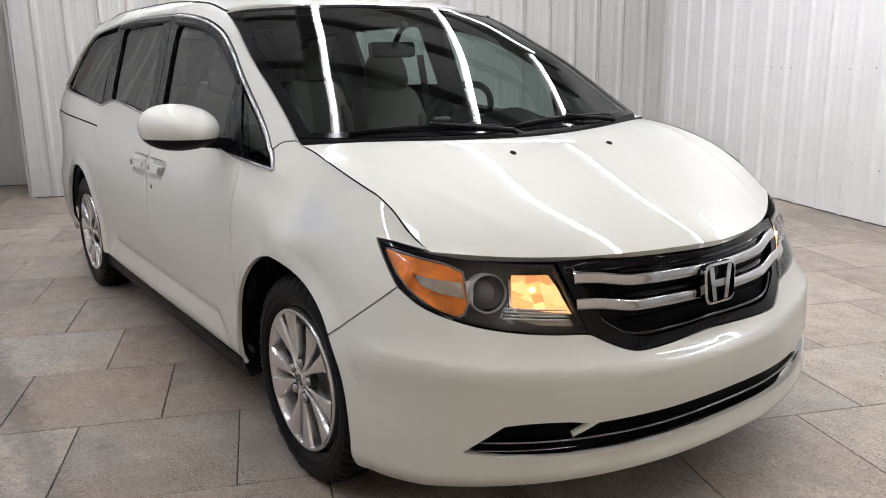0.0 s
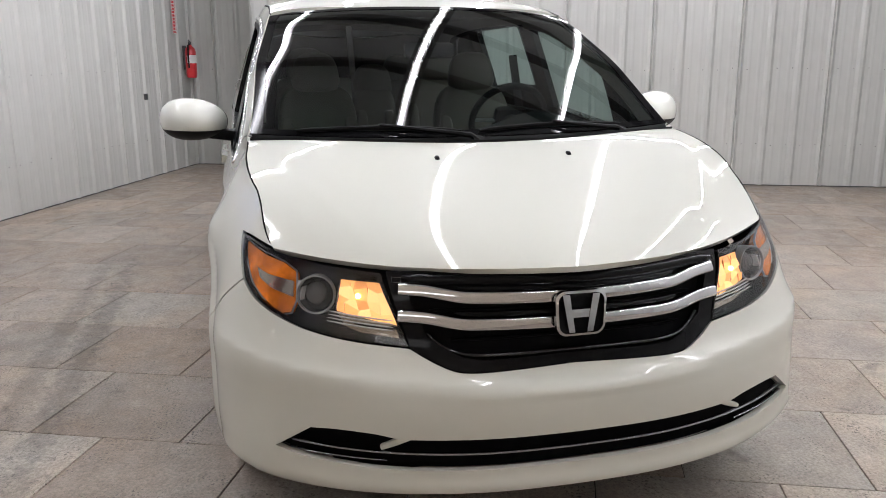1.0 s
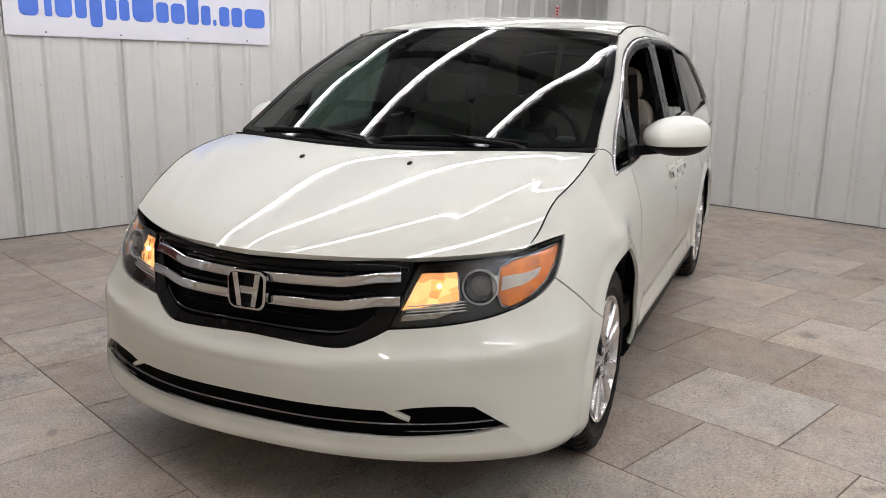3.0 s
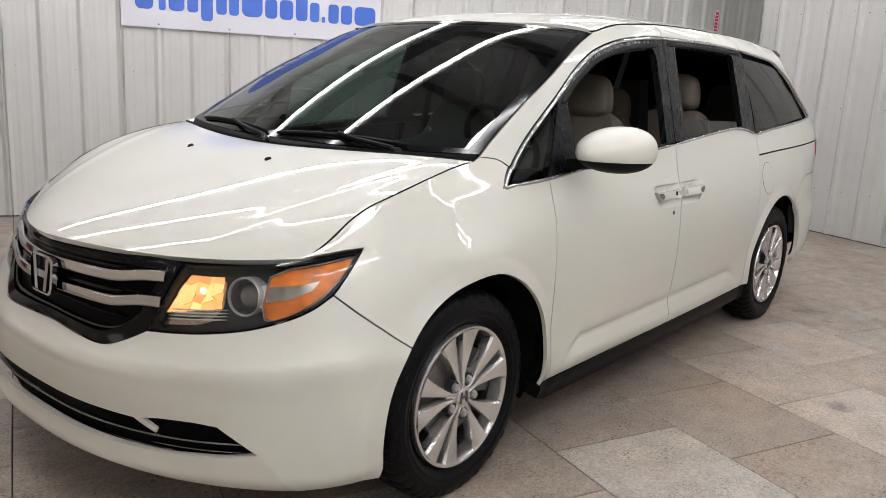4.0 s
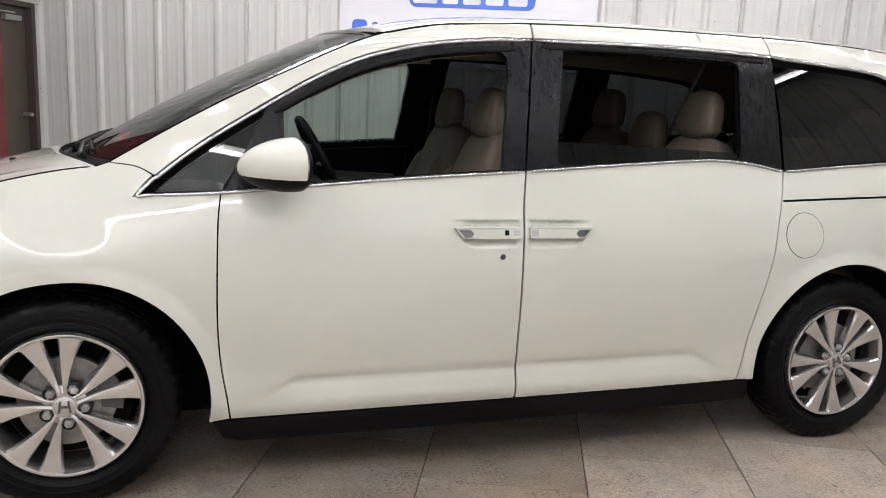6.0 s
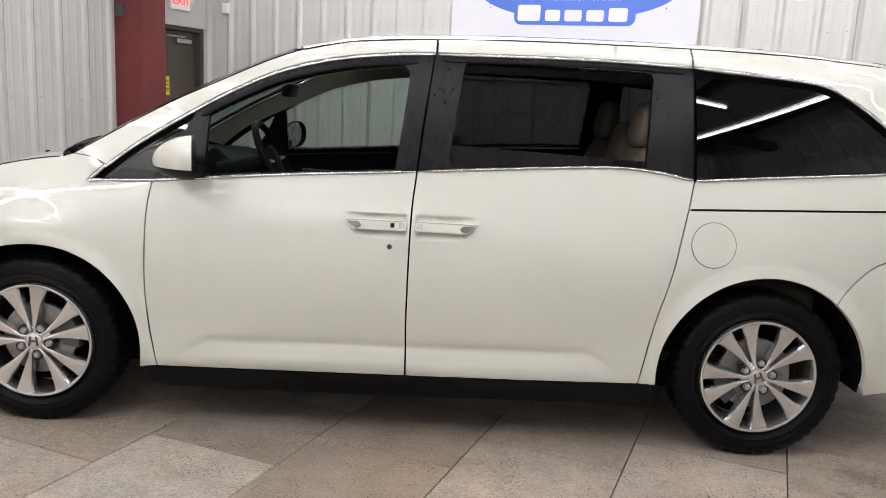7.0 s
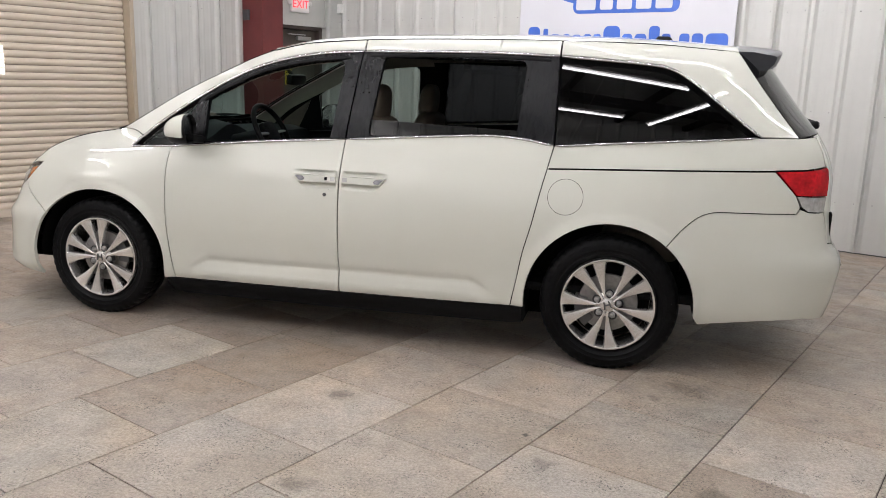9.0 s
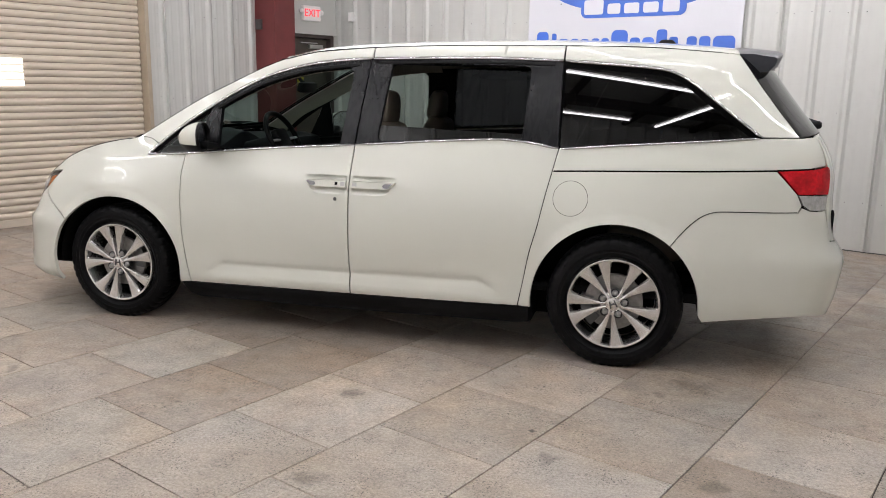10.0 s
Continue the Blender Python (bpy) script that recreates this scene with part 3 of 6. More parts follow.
# ---- the van: front axle at the origin, nose towards +x ----
def curve(*knots, soft=False):
    """A smooth function through (t, value...) knots; soft: with even curvature (a natural spline)."""
    t = np.array([k[0] for k in knots], float)
    v = np.array([k[1:] for k in knots], float)
    h = t[1:] - t[:-1]
    d = (v[1:] - v[:-1]) / h[:, None]
    n = len(t)
    m = np.zeros_like(v)
    m[0], m[-1] = d[0], d[-1]
    if soft and n > 2:
        A = np.zeros((n, n))
        R = np.zeros_like(v)
        A[0, :2], R[0] = (2, 1), 3 * d[0]
        A[-1, -2:], R[-1] = (1, 2), 3 * d[-1]
        for i in range(1, n - 1):
            A[i, i - 1:i + 2] = h[i], 2 * (h[i - 1] + h[i]), h[i - 1]
            R[i] = 3 * (h[i] * d[i - 1] + h[i - 1] * d[i])
        m = np.linalg.solve(A, R)
    elif n > 2:
        m[1:-1] = (d[:-1] * h[1:, None] + d[1:] * h[:-1, None]) / (h[1:] + h[:-1])[:, None]

    def at(q):
        q = np.asarray(q, float)
        Q = np.clip(q, t[0], t[-1])
        i = np.clip(np.searchsorted(t, Q, side="right") - 1, 0, n - 2)
        hh = h[i]
        u = (Q - t[i]) / hh
        a0, a1, a2, a3 = 2 * u**3 - 3 * u**2 + 1, (u**3 - 2 * u**2 + u) * hh, -2 * u**3 + 3 * u**2, (u**3 - u**2) * hh
        out = tuple(a0 * v[i, j] + a1 * m[i, j] + a2 * v[i + 1, j] + a3 * m[i + 1, j] for j in range(v.shape[1]))
        return out[0] if len(out) == 1 else out

    return at


# outline of the body seen from above, nose centre to tail centre
PLAN = [(.955, 0), (.942, .25), (.897, .45), (.832, .62), (.742, .765), (.625, .88), (.495, .95), (.33, .970), (.15, .968), (0, .965), (-.5, .96),
        (-1.5, .962), (-2.5, .96), (-3.0, .957), (-3.4, .952), (-3.7, .938), (-3.9, .90), (-4.05, .81), (-4.13, .62), (-4.17, .3), (-4.18, 0)]
PLAN_S = [0.0] * len(PLAN)
for i in range(10, len(PLAN)):
    PLAN_S[i] = PLAN_S[i - 1] + math.dist(PLAN[i], PLAN[i - 1])
for i in range(8, -1, -1):
    PLAN_S[i] = PLAN_S[i + 1] - math.dist(PLAN[i], PLAN[i + 1])
plan_curve = curve(*[(s, *p) for s, p in zip(PLAN_S, PLAN)], soft=True)
S0, S1 = PLAN_S[0], PLAN_S[-1]

# side sections: how far the skin stands in from that outline, by height, at stations along it
DOOR_LOW = ((.2, -.06), (.26, -.03), (.29, -.015), (.36, -.008), (.45, -.010), (.6, 0), (.75, 0), (.823, -.005))
STATIONS = [
    (S0, curve((.16, -.10), (.20, -.035), (.24, 0), (.30, -.006), (.40, 0), (.50, 0), (.53, -.004), (.562, -.042), (.62, -.050), (.72, -.052), (.80, -.056), (.86, -.085), (.95, -.2))),
    (PLAN_S[2], curve((.16, -.10), (.20, -.04), (.24, -.002), (.30, -.004), (.40, 0), (.50, 0), (.55, -.008), (.60, -.035), (.66, -.060), (.72, -.075), (.80, -.10), (.86, -.14), (.95, -.25))),
    (PLAN_S[4], curve((.16, -.10), (.20, -.045), (.25, -.005), (.32, 0), (.5, 0), (.583, -.003), (.600, -.010), (.68, -.046), (.776, -.084), (.85, -.118), (.90, -.155), (1.0, -.25))),
    (PLAN_S[5] + .05, curve((.16, -.10), (.20, -.045), (.25, -.008), (.32, 0), (.5, 0), (.60, -.001), (.618, -.006), (.68, -.027), (.776, -.062), (.85, -.100), (.90, -.135), (1.0, -.22))),
    (-.05, curve((.2, -.05), (.26, -.03), (.35, -.01), (.5, 0), (.65, 0), (.8, -.008), (.88, -.025), (.95, -.053), (1.0, -.078), (1.05, -.108), (1.12, -.145), (1.3, -.22))),
    (.7, curve(*DOOR_LOW, (.9, -.016), (1.0, -.048), (1.05, -.066), (1.12, -.086), (1.3, -.146), (1.4, -.186), (1.5, -.232), (1.553, -.262), (1.62, -.32))),
    (1.55, curve(*DOOR_LOW, (.9, -.014), (1.0, -.044), (1.05, -.057), (1.12, -.075), (1.3, -.127), (1.4, -.158), (1.5, -.19), (1.58, -.217), (1.62, -.236), (1.652, -.262), (1.68, -.31), (1.7, -.37))),
    (2.67, curve(*DOOR_LOW, (.892, -.020), (1.0, -.048), (1.05, -.064), (1.14, -.098), (1.3, -.145), (1.45, -.193), (1.584, -.241), (1.64, -.28), (1.674, -.318), (1.7, -.38))),
    (3.4, curve((.2, -.08), (.26, -.04), (.35, -.01), (.5, 0), (.8, -.005), (.9, -.012), (1.0, -.028), (1.07, -.038), (1.15, -.060), (1.23, -.082), (1.35, -.13), (1.5, -.20), (1.6, -.27), (1.66, -.36))),
    (PLAN_S[16], curve((.2, -.1), (.26, -.05), (.35, -.015), (.5, 0), (.65, 0), (.70, -.012), (.8, -.026), (.9, -.034), (1.06, -.04), (1.16, -.065), (1.25, -.112), (1.4, -.225), (1.6, -.40))),
    (PLAN_S[17] + .1, curve((.2, -.12), (.26, -.07), (.35, -.03), (.5, 0), (.64, 0), (.69, -.035), (.8, -.06), (.9, -.07), (1.06, -.08), (1.16, -.115), (1.25, -.172), (1.4, -.31), (1.6, -.51))),
    (S1, curve((.2, -.12), (.26, -.08), (.35, -.03), (.5, 0), (.64, 0), (.69, -.04), (.8, -.06), (.9, -.07), (1.06, -.08), (1.16, -.115), (1.25, -.172), (1.4, -.31), (1.6, -.51))),
]
WING = (.028, .0, .825, .16, .066)      # height, place and spread of the fullness over the front wheel
ARCHES = ((-.03, .345, .418), (-2.995, .345, .428))


def ease(x, a, b):
    u = np.clip((x - a) / (b - a), 0, 1)
    return u * u * (3 - 2 * u)


def skin(s, z):
    """The body's side: s runs along the outline (s = -x on the flanks), z up."""
    s, z = np.broadcast_arrays(np.asarray(s, float), np.asarray(z, float))
    x, y = plan_curve(s)
    x2, y2 = plan_curve(s + .006)
    x1, y1 = plan_curve(s - .006)
    tx, ty = x2 - x1, y2 - y1
    L = np.hypot(tx, ty) + 1e-12
    ks = [k for k, _ in STATIONS]
    i = np.clip(np.searchsorted(ks, s, side="right") - 1, 0, len(ks) - 2)
    d = np.zeros(s.shape)
    for j in range(len(ks) - 1):
        u = np.clip((s - ks[j]) / (ks[j + 1] - ks[j]), 0, 1)
        u = .6 * u * u * (3 - 2 * u) + .4 * u
        d = np.where(i == j, (1 - u) * STATIONS[j][1](z) + u * STATIONS[j + 1][1](z), d)
    flank = ease(s, -.8, -.55) * (1 - ease(s, 3.5, 3.75))
    for xa, za, ra in ARCHES:      # lip round the wheel openings
        fore = np.where((s < -xa) & (xa > -1), 1.075, 1.0)
        r = np.hypot((-s - xa) / fore, z - za)
        for o in (-.006, 0, .006):
            d = d + flank * .0047 * np.clip(1.05 - (r + o - ra) / .052, 0, 1.05)
    # ledge low on the doors: skin tucks in above it and steps out below
    along = ease(s, .56, .74) * (1 - ease(s, 2.25, 2.46))
    h = z - (.395 + .022 * np.clip((s - .7) / 1.6, 0, 1) - .075 * (1 - along))
    for o in (-.007, 0, .007):
        d = d - .016 / 3 * along * np.exp(-np.maximum(h + o, 0) / .022) * np.clip((h + o + .075) / .075, 0, 1)
    # edge of the bumper under the lamps: steep above, soft below
    hb = z - np.interp(s, (-1.6, -1.25, -1.1, -.9, -.7, -.5), (.54, .553, .563, .578, .597, .618))
    crease = np.where(hb > 0, .014 * np.exp(-np.maximum(hb, 0) / .03), .014 + .025 * np.clip(-hb, 0, .27))
    d = d + crease * (1 - ease(s, -.60, -.36)) * ease(z, .20, .28)
    # slanting edge from the end of the air intake down to the corner
    hc = s - (-.765 + (.352 - z) * .8)
    d = d + .007 * np.exp(-np.abs(hc) / .06) * (1 - ease(z, .30, .42)) * (1 - ease(s, -.62, -.5))
    # fullness of the front wing over the wheel
    d = d + WING[0] * np.exp(-((s - WING[1]) / WING[3]) ** 2 - ((z - WING[2]) / WING[4]) ** 2)
    return x + ty / L * d, y - tx / L * d


def side(s, z):
    x, y = skin(s, z)
    return x, y, np.asarray(z, float)


def nose(q, z):
    x, y = skin(S0 + np.abs(q), z)
    return x, y * np.where(q < 0, -1.0, 1.0), np.asarray(z, float)


def tail(q, z):
    x, y = skin(S1 - np.abs(q), z)
    return x, y * np.where(q < 0, -1.0, 1.0), np.asarray(z, float)


# glass edge of the front pillar, and the roof edge, both on the side skin
pillar_edge = curve((0, .145, 1.122), (.2, .30, 1.216), (.45, .53, 1.347), (.7, .77, 1.467), (.88, .94, 1.548), (1, 1.05, 1.588), soft=True)
roof_edge = curve((1.05, 1.588), (1.2, 1.622), (1.4, 1.644), (1.6, 1.657), (2.1, 1.673), (2.67, 1.676), (3.1, 1.668), (3.4, 1.65), (3.56, 1.636), soft=True)
crown = curve((.9, 1.598), (1.05, 1.640), (1.2, 1.672), (1.4, 1.697), (1.7, 1.712), (2.0, 1.720), (2.4, 1.726), (2.95, 1.720), (3.3, 1.705), (3.56, 1.685), (3.9, 1.65), soft=True)


def roof_at(s, v):
    """s back from the front axle, v from -1 to 1 across."""
    s, v = np.broadcast_arrays(np.asarray(s, float), np.asarray(v, float))
    ze = roof_edge(s)
    xe, ye = skin(s, ze)
    zc = crown(s)
    return -s + 0 * v, ye * v, zc - (zc - ze) * (.62 * np.abs(v) ** 2 + .38 * np.abs(v) ** 7)


def screen_at(u, v):
    """Windscreen: u up, v across."""
    u, v = np.broadcast_arrays(np.asarray(u, float), np.asarray(v, float))
    s, ze = pillar_edge(u)
    xe, ye = skin(s, ze)
    xc = .045 + (-.945 - .045) * u
    zc = 1.105 + (1.622 - 1.105) * u + .03 * 4 * u * (1 - u)
    a = np.abs(v)
    return xc - (xc - xe) * a ** 2.1, ye * v, zc - (zc - ze) * a ** 2.4


# edge of the bonnet on the side skin and its middle line, as low polynomials so that reflections run evenly
EDGE_U = (0, .2, .4, .6, .8, 1)
EDGE_S, EDGE_Z = np.polyfit(EDGE_U, (.105, -.03, -.17, -.33, -.485, -.655), 3), np.polyfit(EDGE_U, (1.108, 1.087, 1.055, 1.006, .943, .868), 3)
MID_U = (0, .18, .4, .6, .8, .93, 1)
MID_X, MID_Z = np.polyfit(MID_U, (.115, .26, .46, .635, .79, .882, .912), 4), np.polyfit(MID_U, (1.100, 1.080, 1.032, .978, .915, .869, .842), 4)


def hood_edge(u):
    return np.polyval(EDGE_S, u), np.polyval(EDGE_Z, u)


def hood_mid(u):
    return np.polyval(MID_X, u), np.polyval(MID_Z, u)


HU = np.linspace(0, 1, 45)
HX, HY = (np.polyfit(HU, c, 5) for c in skin(*hood_edge(HU)))


def hood_at(u, v):
    """Bonnet: u from the windscreen to the nose, v across."""
    u, v = np.broadcast_arrays(np.asarray(u, float), np.asarray(v, float))
    s, ze = hood_edge(u)
    xe, ye = np.polyval(HX, u), np.polyval(HY, u)
    xc, zc = hood_mid(u)
    a = np.abs(v)
    p = 1.9 - .3 * u
    crease = .94 - .32 * np.maximum(u, 0) ** 1.2      # a soft ridge from the windscreen's corner to the lamp
    ridge = .0030 * np.exp(-((a - crease) / .055) ** 2) * ease(u, .04, .35) * (1 - ease(u, .70, .99))
    z = zc - (zc - ze) * a ** 2.6 - .022 * np.sin(np.pi * np.clip(a, 0, 1)) * np.clip(u, 0, 1.1) ** 7 * a + ridge
    w = 1 - u
    z = z + (1 - a * a) * (u * w * (-.0666 - .0227 * u + .0175 * u ** 4) + .0091 * u ** 3 + a * a * w * (.035 - .0685 * u - .0146 * u * u))      # flatter middle, fuller sides
    return xc - (xc - xe) * a ** p, ye * v, z


CENTRE = np.array([-1.6, 0, .95])


def dense(poly, step):
    out = []
    for i, p in enumerate(poly):
        q = poly[(i + 1) % len(poly)]
        n = max(1, int(math.ceil(math.dist(p, q) / step)))
        out += [(p[0] + (q[0] - p[0]) * k / n, p[1] + (q[1] - p[1]) * k / n) for k in range(n)]
    return out


def area(poly):
    return sum(p[0] * q[1] - q[0] * p[1] for p, q in zip(poly, poly[1:] + poly[:1])) / 2


def shrunk(poly, g):
    if area(poly) < 0:
        poly = poly[::-1]
    out = []
    n = len(poly)
    for i in range(n):
        p0, p, p1 = (Vector(poly[j % n]) for j in (i - 1, i, i + 1))
        a, b = (p - p0), (p1 - p)
        na = Vector((-a.y, a.x)).normalized()
        nb = Vector((-b.y, b.x)).normalized()
        m = (na + nb)
        m = m / max(m.length_squared / 2, .35) if m.length > 1e-6 else na
        out.append(tuple(p + m * g))
    return out


def within(poly, P):
    x, y = P[:, 0], P[:, 1]
    r = np.zeros(len(P), bool)
    for (x0, y0), (x1, y1) in zip(poly, poly[1:] + poly[:1]):
        if y0 != y1:
            r ^= ((y0 > y) != (y1 > y)) & (x < (x1 - x0) * (y - y0) / (y1 - y0) + x0)
    return r


def trim_mesh(poly, surf, step, edge, gap, holes, lift, rim):
    from mathutils.geometry import delaunay_2d_cdt
    loops = [dense(shrunk(poly, gap), edge)] + [dense(h if area(h) > 0 else h[::-1], edge) for h in holes]
    flat = [p for l in loops for p in l]
    edges, k = [], 0
    for l in loops:
        edges += [(k + i, k + (i + 1) % len(l)) for i in range(len(l))]
        k += len(l)
    B = np.array(flat)
    lo, hi = B.min(0), B.max(0)
    gx, gy = np.meshgrid(np.arange(lo[0] + step / 2, hi[0], step), np.arange(lo[1] + step / 2, hi[1], step))
    G = np.stack([gx.ravel(), gy.ravel()], 1)
    ok = within(loops[0], G)
    for l in loops[1:]:
        ok &= ~within(l, G)
    G = G[ok]
    if len(G):
        dist = np.full(len(G), 9.0)
        for b in B:
            dist = np.minimum(dist, np.hypot(G[:, 0] - b[0], G[:, 1] - b[1]))
        G = G[dist > min(step, edge * 1.4) * .55]
    vco, _, tris, *_ = delaunay_2d_cdt([Vector(p) for p in flat] + [Vector(p) for p in G], edges, [], 0, 1e-7)
    UV = np.array([tuple(v) for v in vco])
    T = np.array([f for f in tris if len(f) == 3])
    C = UV[T].mean(1)
    ok = within(loops[0], C)
    for l in loops[1:]:
        ok &= ~within(l, C)
    T = T[ok]
    u, v = UV[:, 0], UV[:, 1]
    P = np.stack(surf(u, v), 1)
    e = .003
    Du = np.stack(surf(u + e, v), 1) - np.stack(surf(u - e, v), 1)
    Dv = np.stack(surf(u, v + e), 1) - np.stack(surf(u, v - e), 1)
    N = np.cross(Du, Dv)
    N /= np.linalg.norm(N, axis=1)[:, None] + 1e-12
    N *= np.where(((P - CENTRE) * N).sum(1) < 0, -1, 1)[:, None]
    P = P + N * lift
    cr = np.cross(P[T[:, 1]] - P[T[:, 0]], P[T[:, 2]] - P[T[:, 0]])
    bad = (cr * N[T[:, 0]]).sum(1) < 0
    T[bad] = T[bad][:, ::-1]
    verts, norms, faces = [P], [N], [tuple(t) for t in T]
    if rim:
        seen = {}
        for a, b, c in T:
            for p, q in ((a, b), (b, c), (c, a)):
                seen[(p, q)] = True
        bound = [(p, q) for p, q in seen if (q, p) not in seen]
        base = len(P)
        rv, rn = [], []
        for p, q in bound:
            o = np.cross(P[q] - P[p], (N[p] + N[q]) / 2)
            o /= np.linalg.norm(o) + 1e-12
            k = base + len(rv)
            rv += [P[p], P[q], P[q] - N[q] * rim, P[p] - N[p] * rim]
            rn += [o] * 4
            faces.append((k + 1, k, k + 3, k + 2))
        if rv:
            verts.append(np.array(rv))
            norms.append(np.array(rn))
    return np.concatenate(verts), np.concatenate(norms), faces


def panel(name, poly, surf, mat, parents, step=.045, edge=.02, gap=.0026, holes=(), lift=0.0, rim=.014, label=""):
    """A piece cut from a surface along an outline, with turned-in edges. Two parents: one on each side of the van."""
    V, N, F = trim_mesh(poly, surf, step, edge, gap, holes, lift, rim)
    pair = isinstance(parents, tuple)
    made = [build(name, V, F, mat, parents[0] if pair else parents, label, True, N)]
    if pair:
        flip = np.array([1, -1, 1])
        made.append(build(name, V * flip, [f[::-1] for f in F], mat, parents[1], label, True, N * flip))
    return made


def smooth_line(pts, n=6):
    f = curve(*[(i, *p) for i, p in enumerate(pts)])
    return [tuple(float(c) for c in f(k / n)) for k in range((len(pts) - 1) * n + 1)]


def arc(c, r, a0, a1, n=20):
    return [(c[0] + r * math.cos(radians(a0 + (a1 - a0) * k / n)), c[1] + r * math.sin(radians(a0 + (a1 - a0) * k / n))) for k in range(n + 1)]


def strip(name, path, surf, width, height, mat, parents, lift=0.0, n=7, label="", square=1.0, tip=.35):
    """A half-round moulding along a path on a surface."""
    U = np.array(path)
    P = np.stack(surf(U[:, 0], U[:, 1]), 1)
    e = .003
    N = np.cross(np.stack(surf(U[:, 0] + e, U[:, 1]), 1) - P, np.stack(surf(U[:, 0], U[:, 1] + e), 1) - P)
    N /= np.linalg.norm(N, axis=1)[:, None]
    N *= np.where(((P - CENTRE) * N).sum(1) < 0, -1, 1)[:, None]
    t = np.gradient(P, axis=0)
    t /= np.linalg.norm(t, axis=1)[:, None]
    b = np.cross(t, N)
    V = []
    for i in range(len(P)):
        w = width * (tip if i in (0, len(P) - 1) else 1)
        for k in range(n):
            a = math.pi * k / (n - 1)
            V.append(P[i] + N[i] * (lift + height * max(math.sin(a), 0) ** square - .004 * (k in (0, n - 1))) + b[i] * w / 2 * math.copysign(abs(math.cos(a)) ** square, math.cos(a)))
    F = [(i * n + k, i * n + k + 1, (i + 1) * n + k + 1, (i + 1) * n + k) for i in range(len(P) - 1) for k in range(n - 1)]
    F += [tuple(range(n)), tuple(range((len(P) - 1) * n + n - 1, (len(P) - 1) * n - 1, -1))]
    V = np.array(V)
    pair = isinstance(parents, tuple)
    obs = [(V, F, parents[0] if pair else parents)]
    if pair:
        obs.append((V * [1, -1, 1], [f[::-1] for f in F], parents[1]))
    for v, f, par in obs:
        bm = bmesh.new()
        vs = [bm.verts.new(c) for c in v]
        for q in f:
            bm.faces.new([vs[i] for i in q])
        part(name, bm, mat, par, label, True, 60)


van = empty("minivan", "pearl white minivan with black window pillars and alloy wheels", "minivan")


def sub(name, label="", parent=None):
    """An empty that carries the pieces of one part."""
    ob = new(name)
    ob.parent = parent or van
    if label:
        tagged(ob, label)
    return ob


# --- lines on the flank, in (s, z) ---
WIN_TOP = smooth_line([(.219, 1.022), (.330, 1.118), (.447, 1.205), (.654, 1.336), (.803, 1.422), (.976, 1.500), (1.185, 1.555), (1.394, 1.583), (1.59, 1.594), (2.05, 1.604), (2.363, 1.604), (2.662, 1.594),
                       (2.901, 1.580), (3.102, 1.565), (3.215, 1.546), (3.315, 1.495), (3.443, 1.399), (3.583, 1.293), (3.672, 1.228)], 5)
BELT = smooth_line([(.219, 1.020), (.485, 1.033), (.746, 1.058), (1.105, 1.090), (1.542, 1.121), (1.94, 1.152), (2.281, 1.174), (2.42, 1.174), (2.555, 1.160), (2.672, 1.141), (2.80, 1.150), (2.991, 1.168), (3.401, 1.203), (3.672, 1.226)], 5)


def along_line(line, s0, s1):
    """The stretch of a line between two s values."""
    f = lambda s: float(np.interp(s, [p[0] for p in line], [p[1] for p in line]))
    mid = [p for p in line if s0 + .004 < p[0] < s1 - .004]
    return [(s0, f(s0))] + mid + [(s1, f(s1))]


FRONT_GAP = smooth_line([(.485, 1.033), (.475, .94), (.471, .776), (.471, .607), (.481, .47), (.500, .35), (.511, .268)], 4)
MID_GAP = smooth_line([(1.546, 1.121), (1.534, .99), (1.530, .83), (1.529, .67), (1.529, .51), (1.533, .38), (1.535, .281)], 4)
REAR_GAP = smooth_line([(2.672, 1.141), (2.648, 1.026), (2.624, .919), (2.588, .742), (2.549, .588), (2.521, .43), (2.497, .298)], 4)
SILL = [(.457, .268), (1.0, .274), (1.535, .281), (2.07, .289), (2.497, .298), (2.55, .299)]
c0, z0, r0 = ARCHES[0]
c1, z1, r1 = ARCHES[1]
FORE = 1.075       # the front opening reaches further ahead than behind


def front_arc(a0, a1, n):
    return [(s + (s + c0) * (FORE - 1) if s < -c0 else s, z) for s, z in arc((-c0, z0), r0, a0, a1, n)]


ARCH_F = front_arc(-11, 141.5, 34)        # from its rear foot over the top to the bumper joint
ARCH_R = arc((-c1, z1), r1, 186, -7, 34)           # from its front foot over the top to the bumper's foot

fenders = tuple(sub("fender") for _ in range(2))
LAMP_TIP, HOOD_CORNER, JOINT_TOP = (-.425, .893), (-.655, .868), (-.565, .778)
fender = ARCH_F + smooth_line([ARCH_F[-1], (-.43, .685), JOINT_TOP], 4)[1:] + smooth_line([JOINT_TOP, (-.50, .835), LAMP_TIP], 4)[1:] \
    + [(-.50, .888), (-.58, .879), (HOOD_CORNER[0] + .004, HOOD_CORNER[1] + .004)] + [tuple(map(float, hood_edge(1 - k / 14))) for k in range(1, 15)] \
    + [(.145, 1.122), (.215, 1.115), (.278, 1.086)] + [(.250, 1.058), (.219, 1.020)] + along_line(BELT, .225, .483)[1:] + FRONT_GAP
panel("fender_panel", fender, side, M_PAINT, fenders, step=.016, edge=.016)

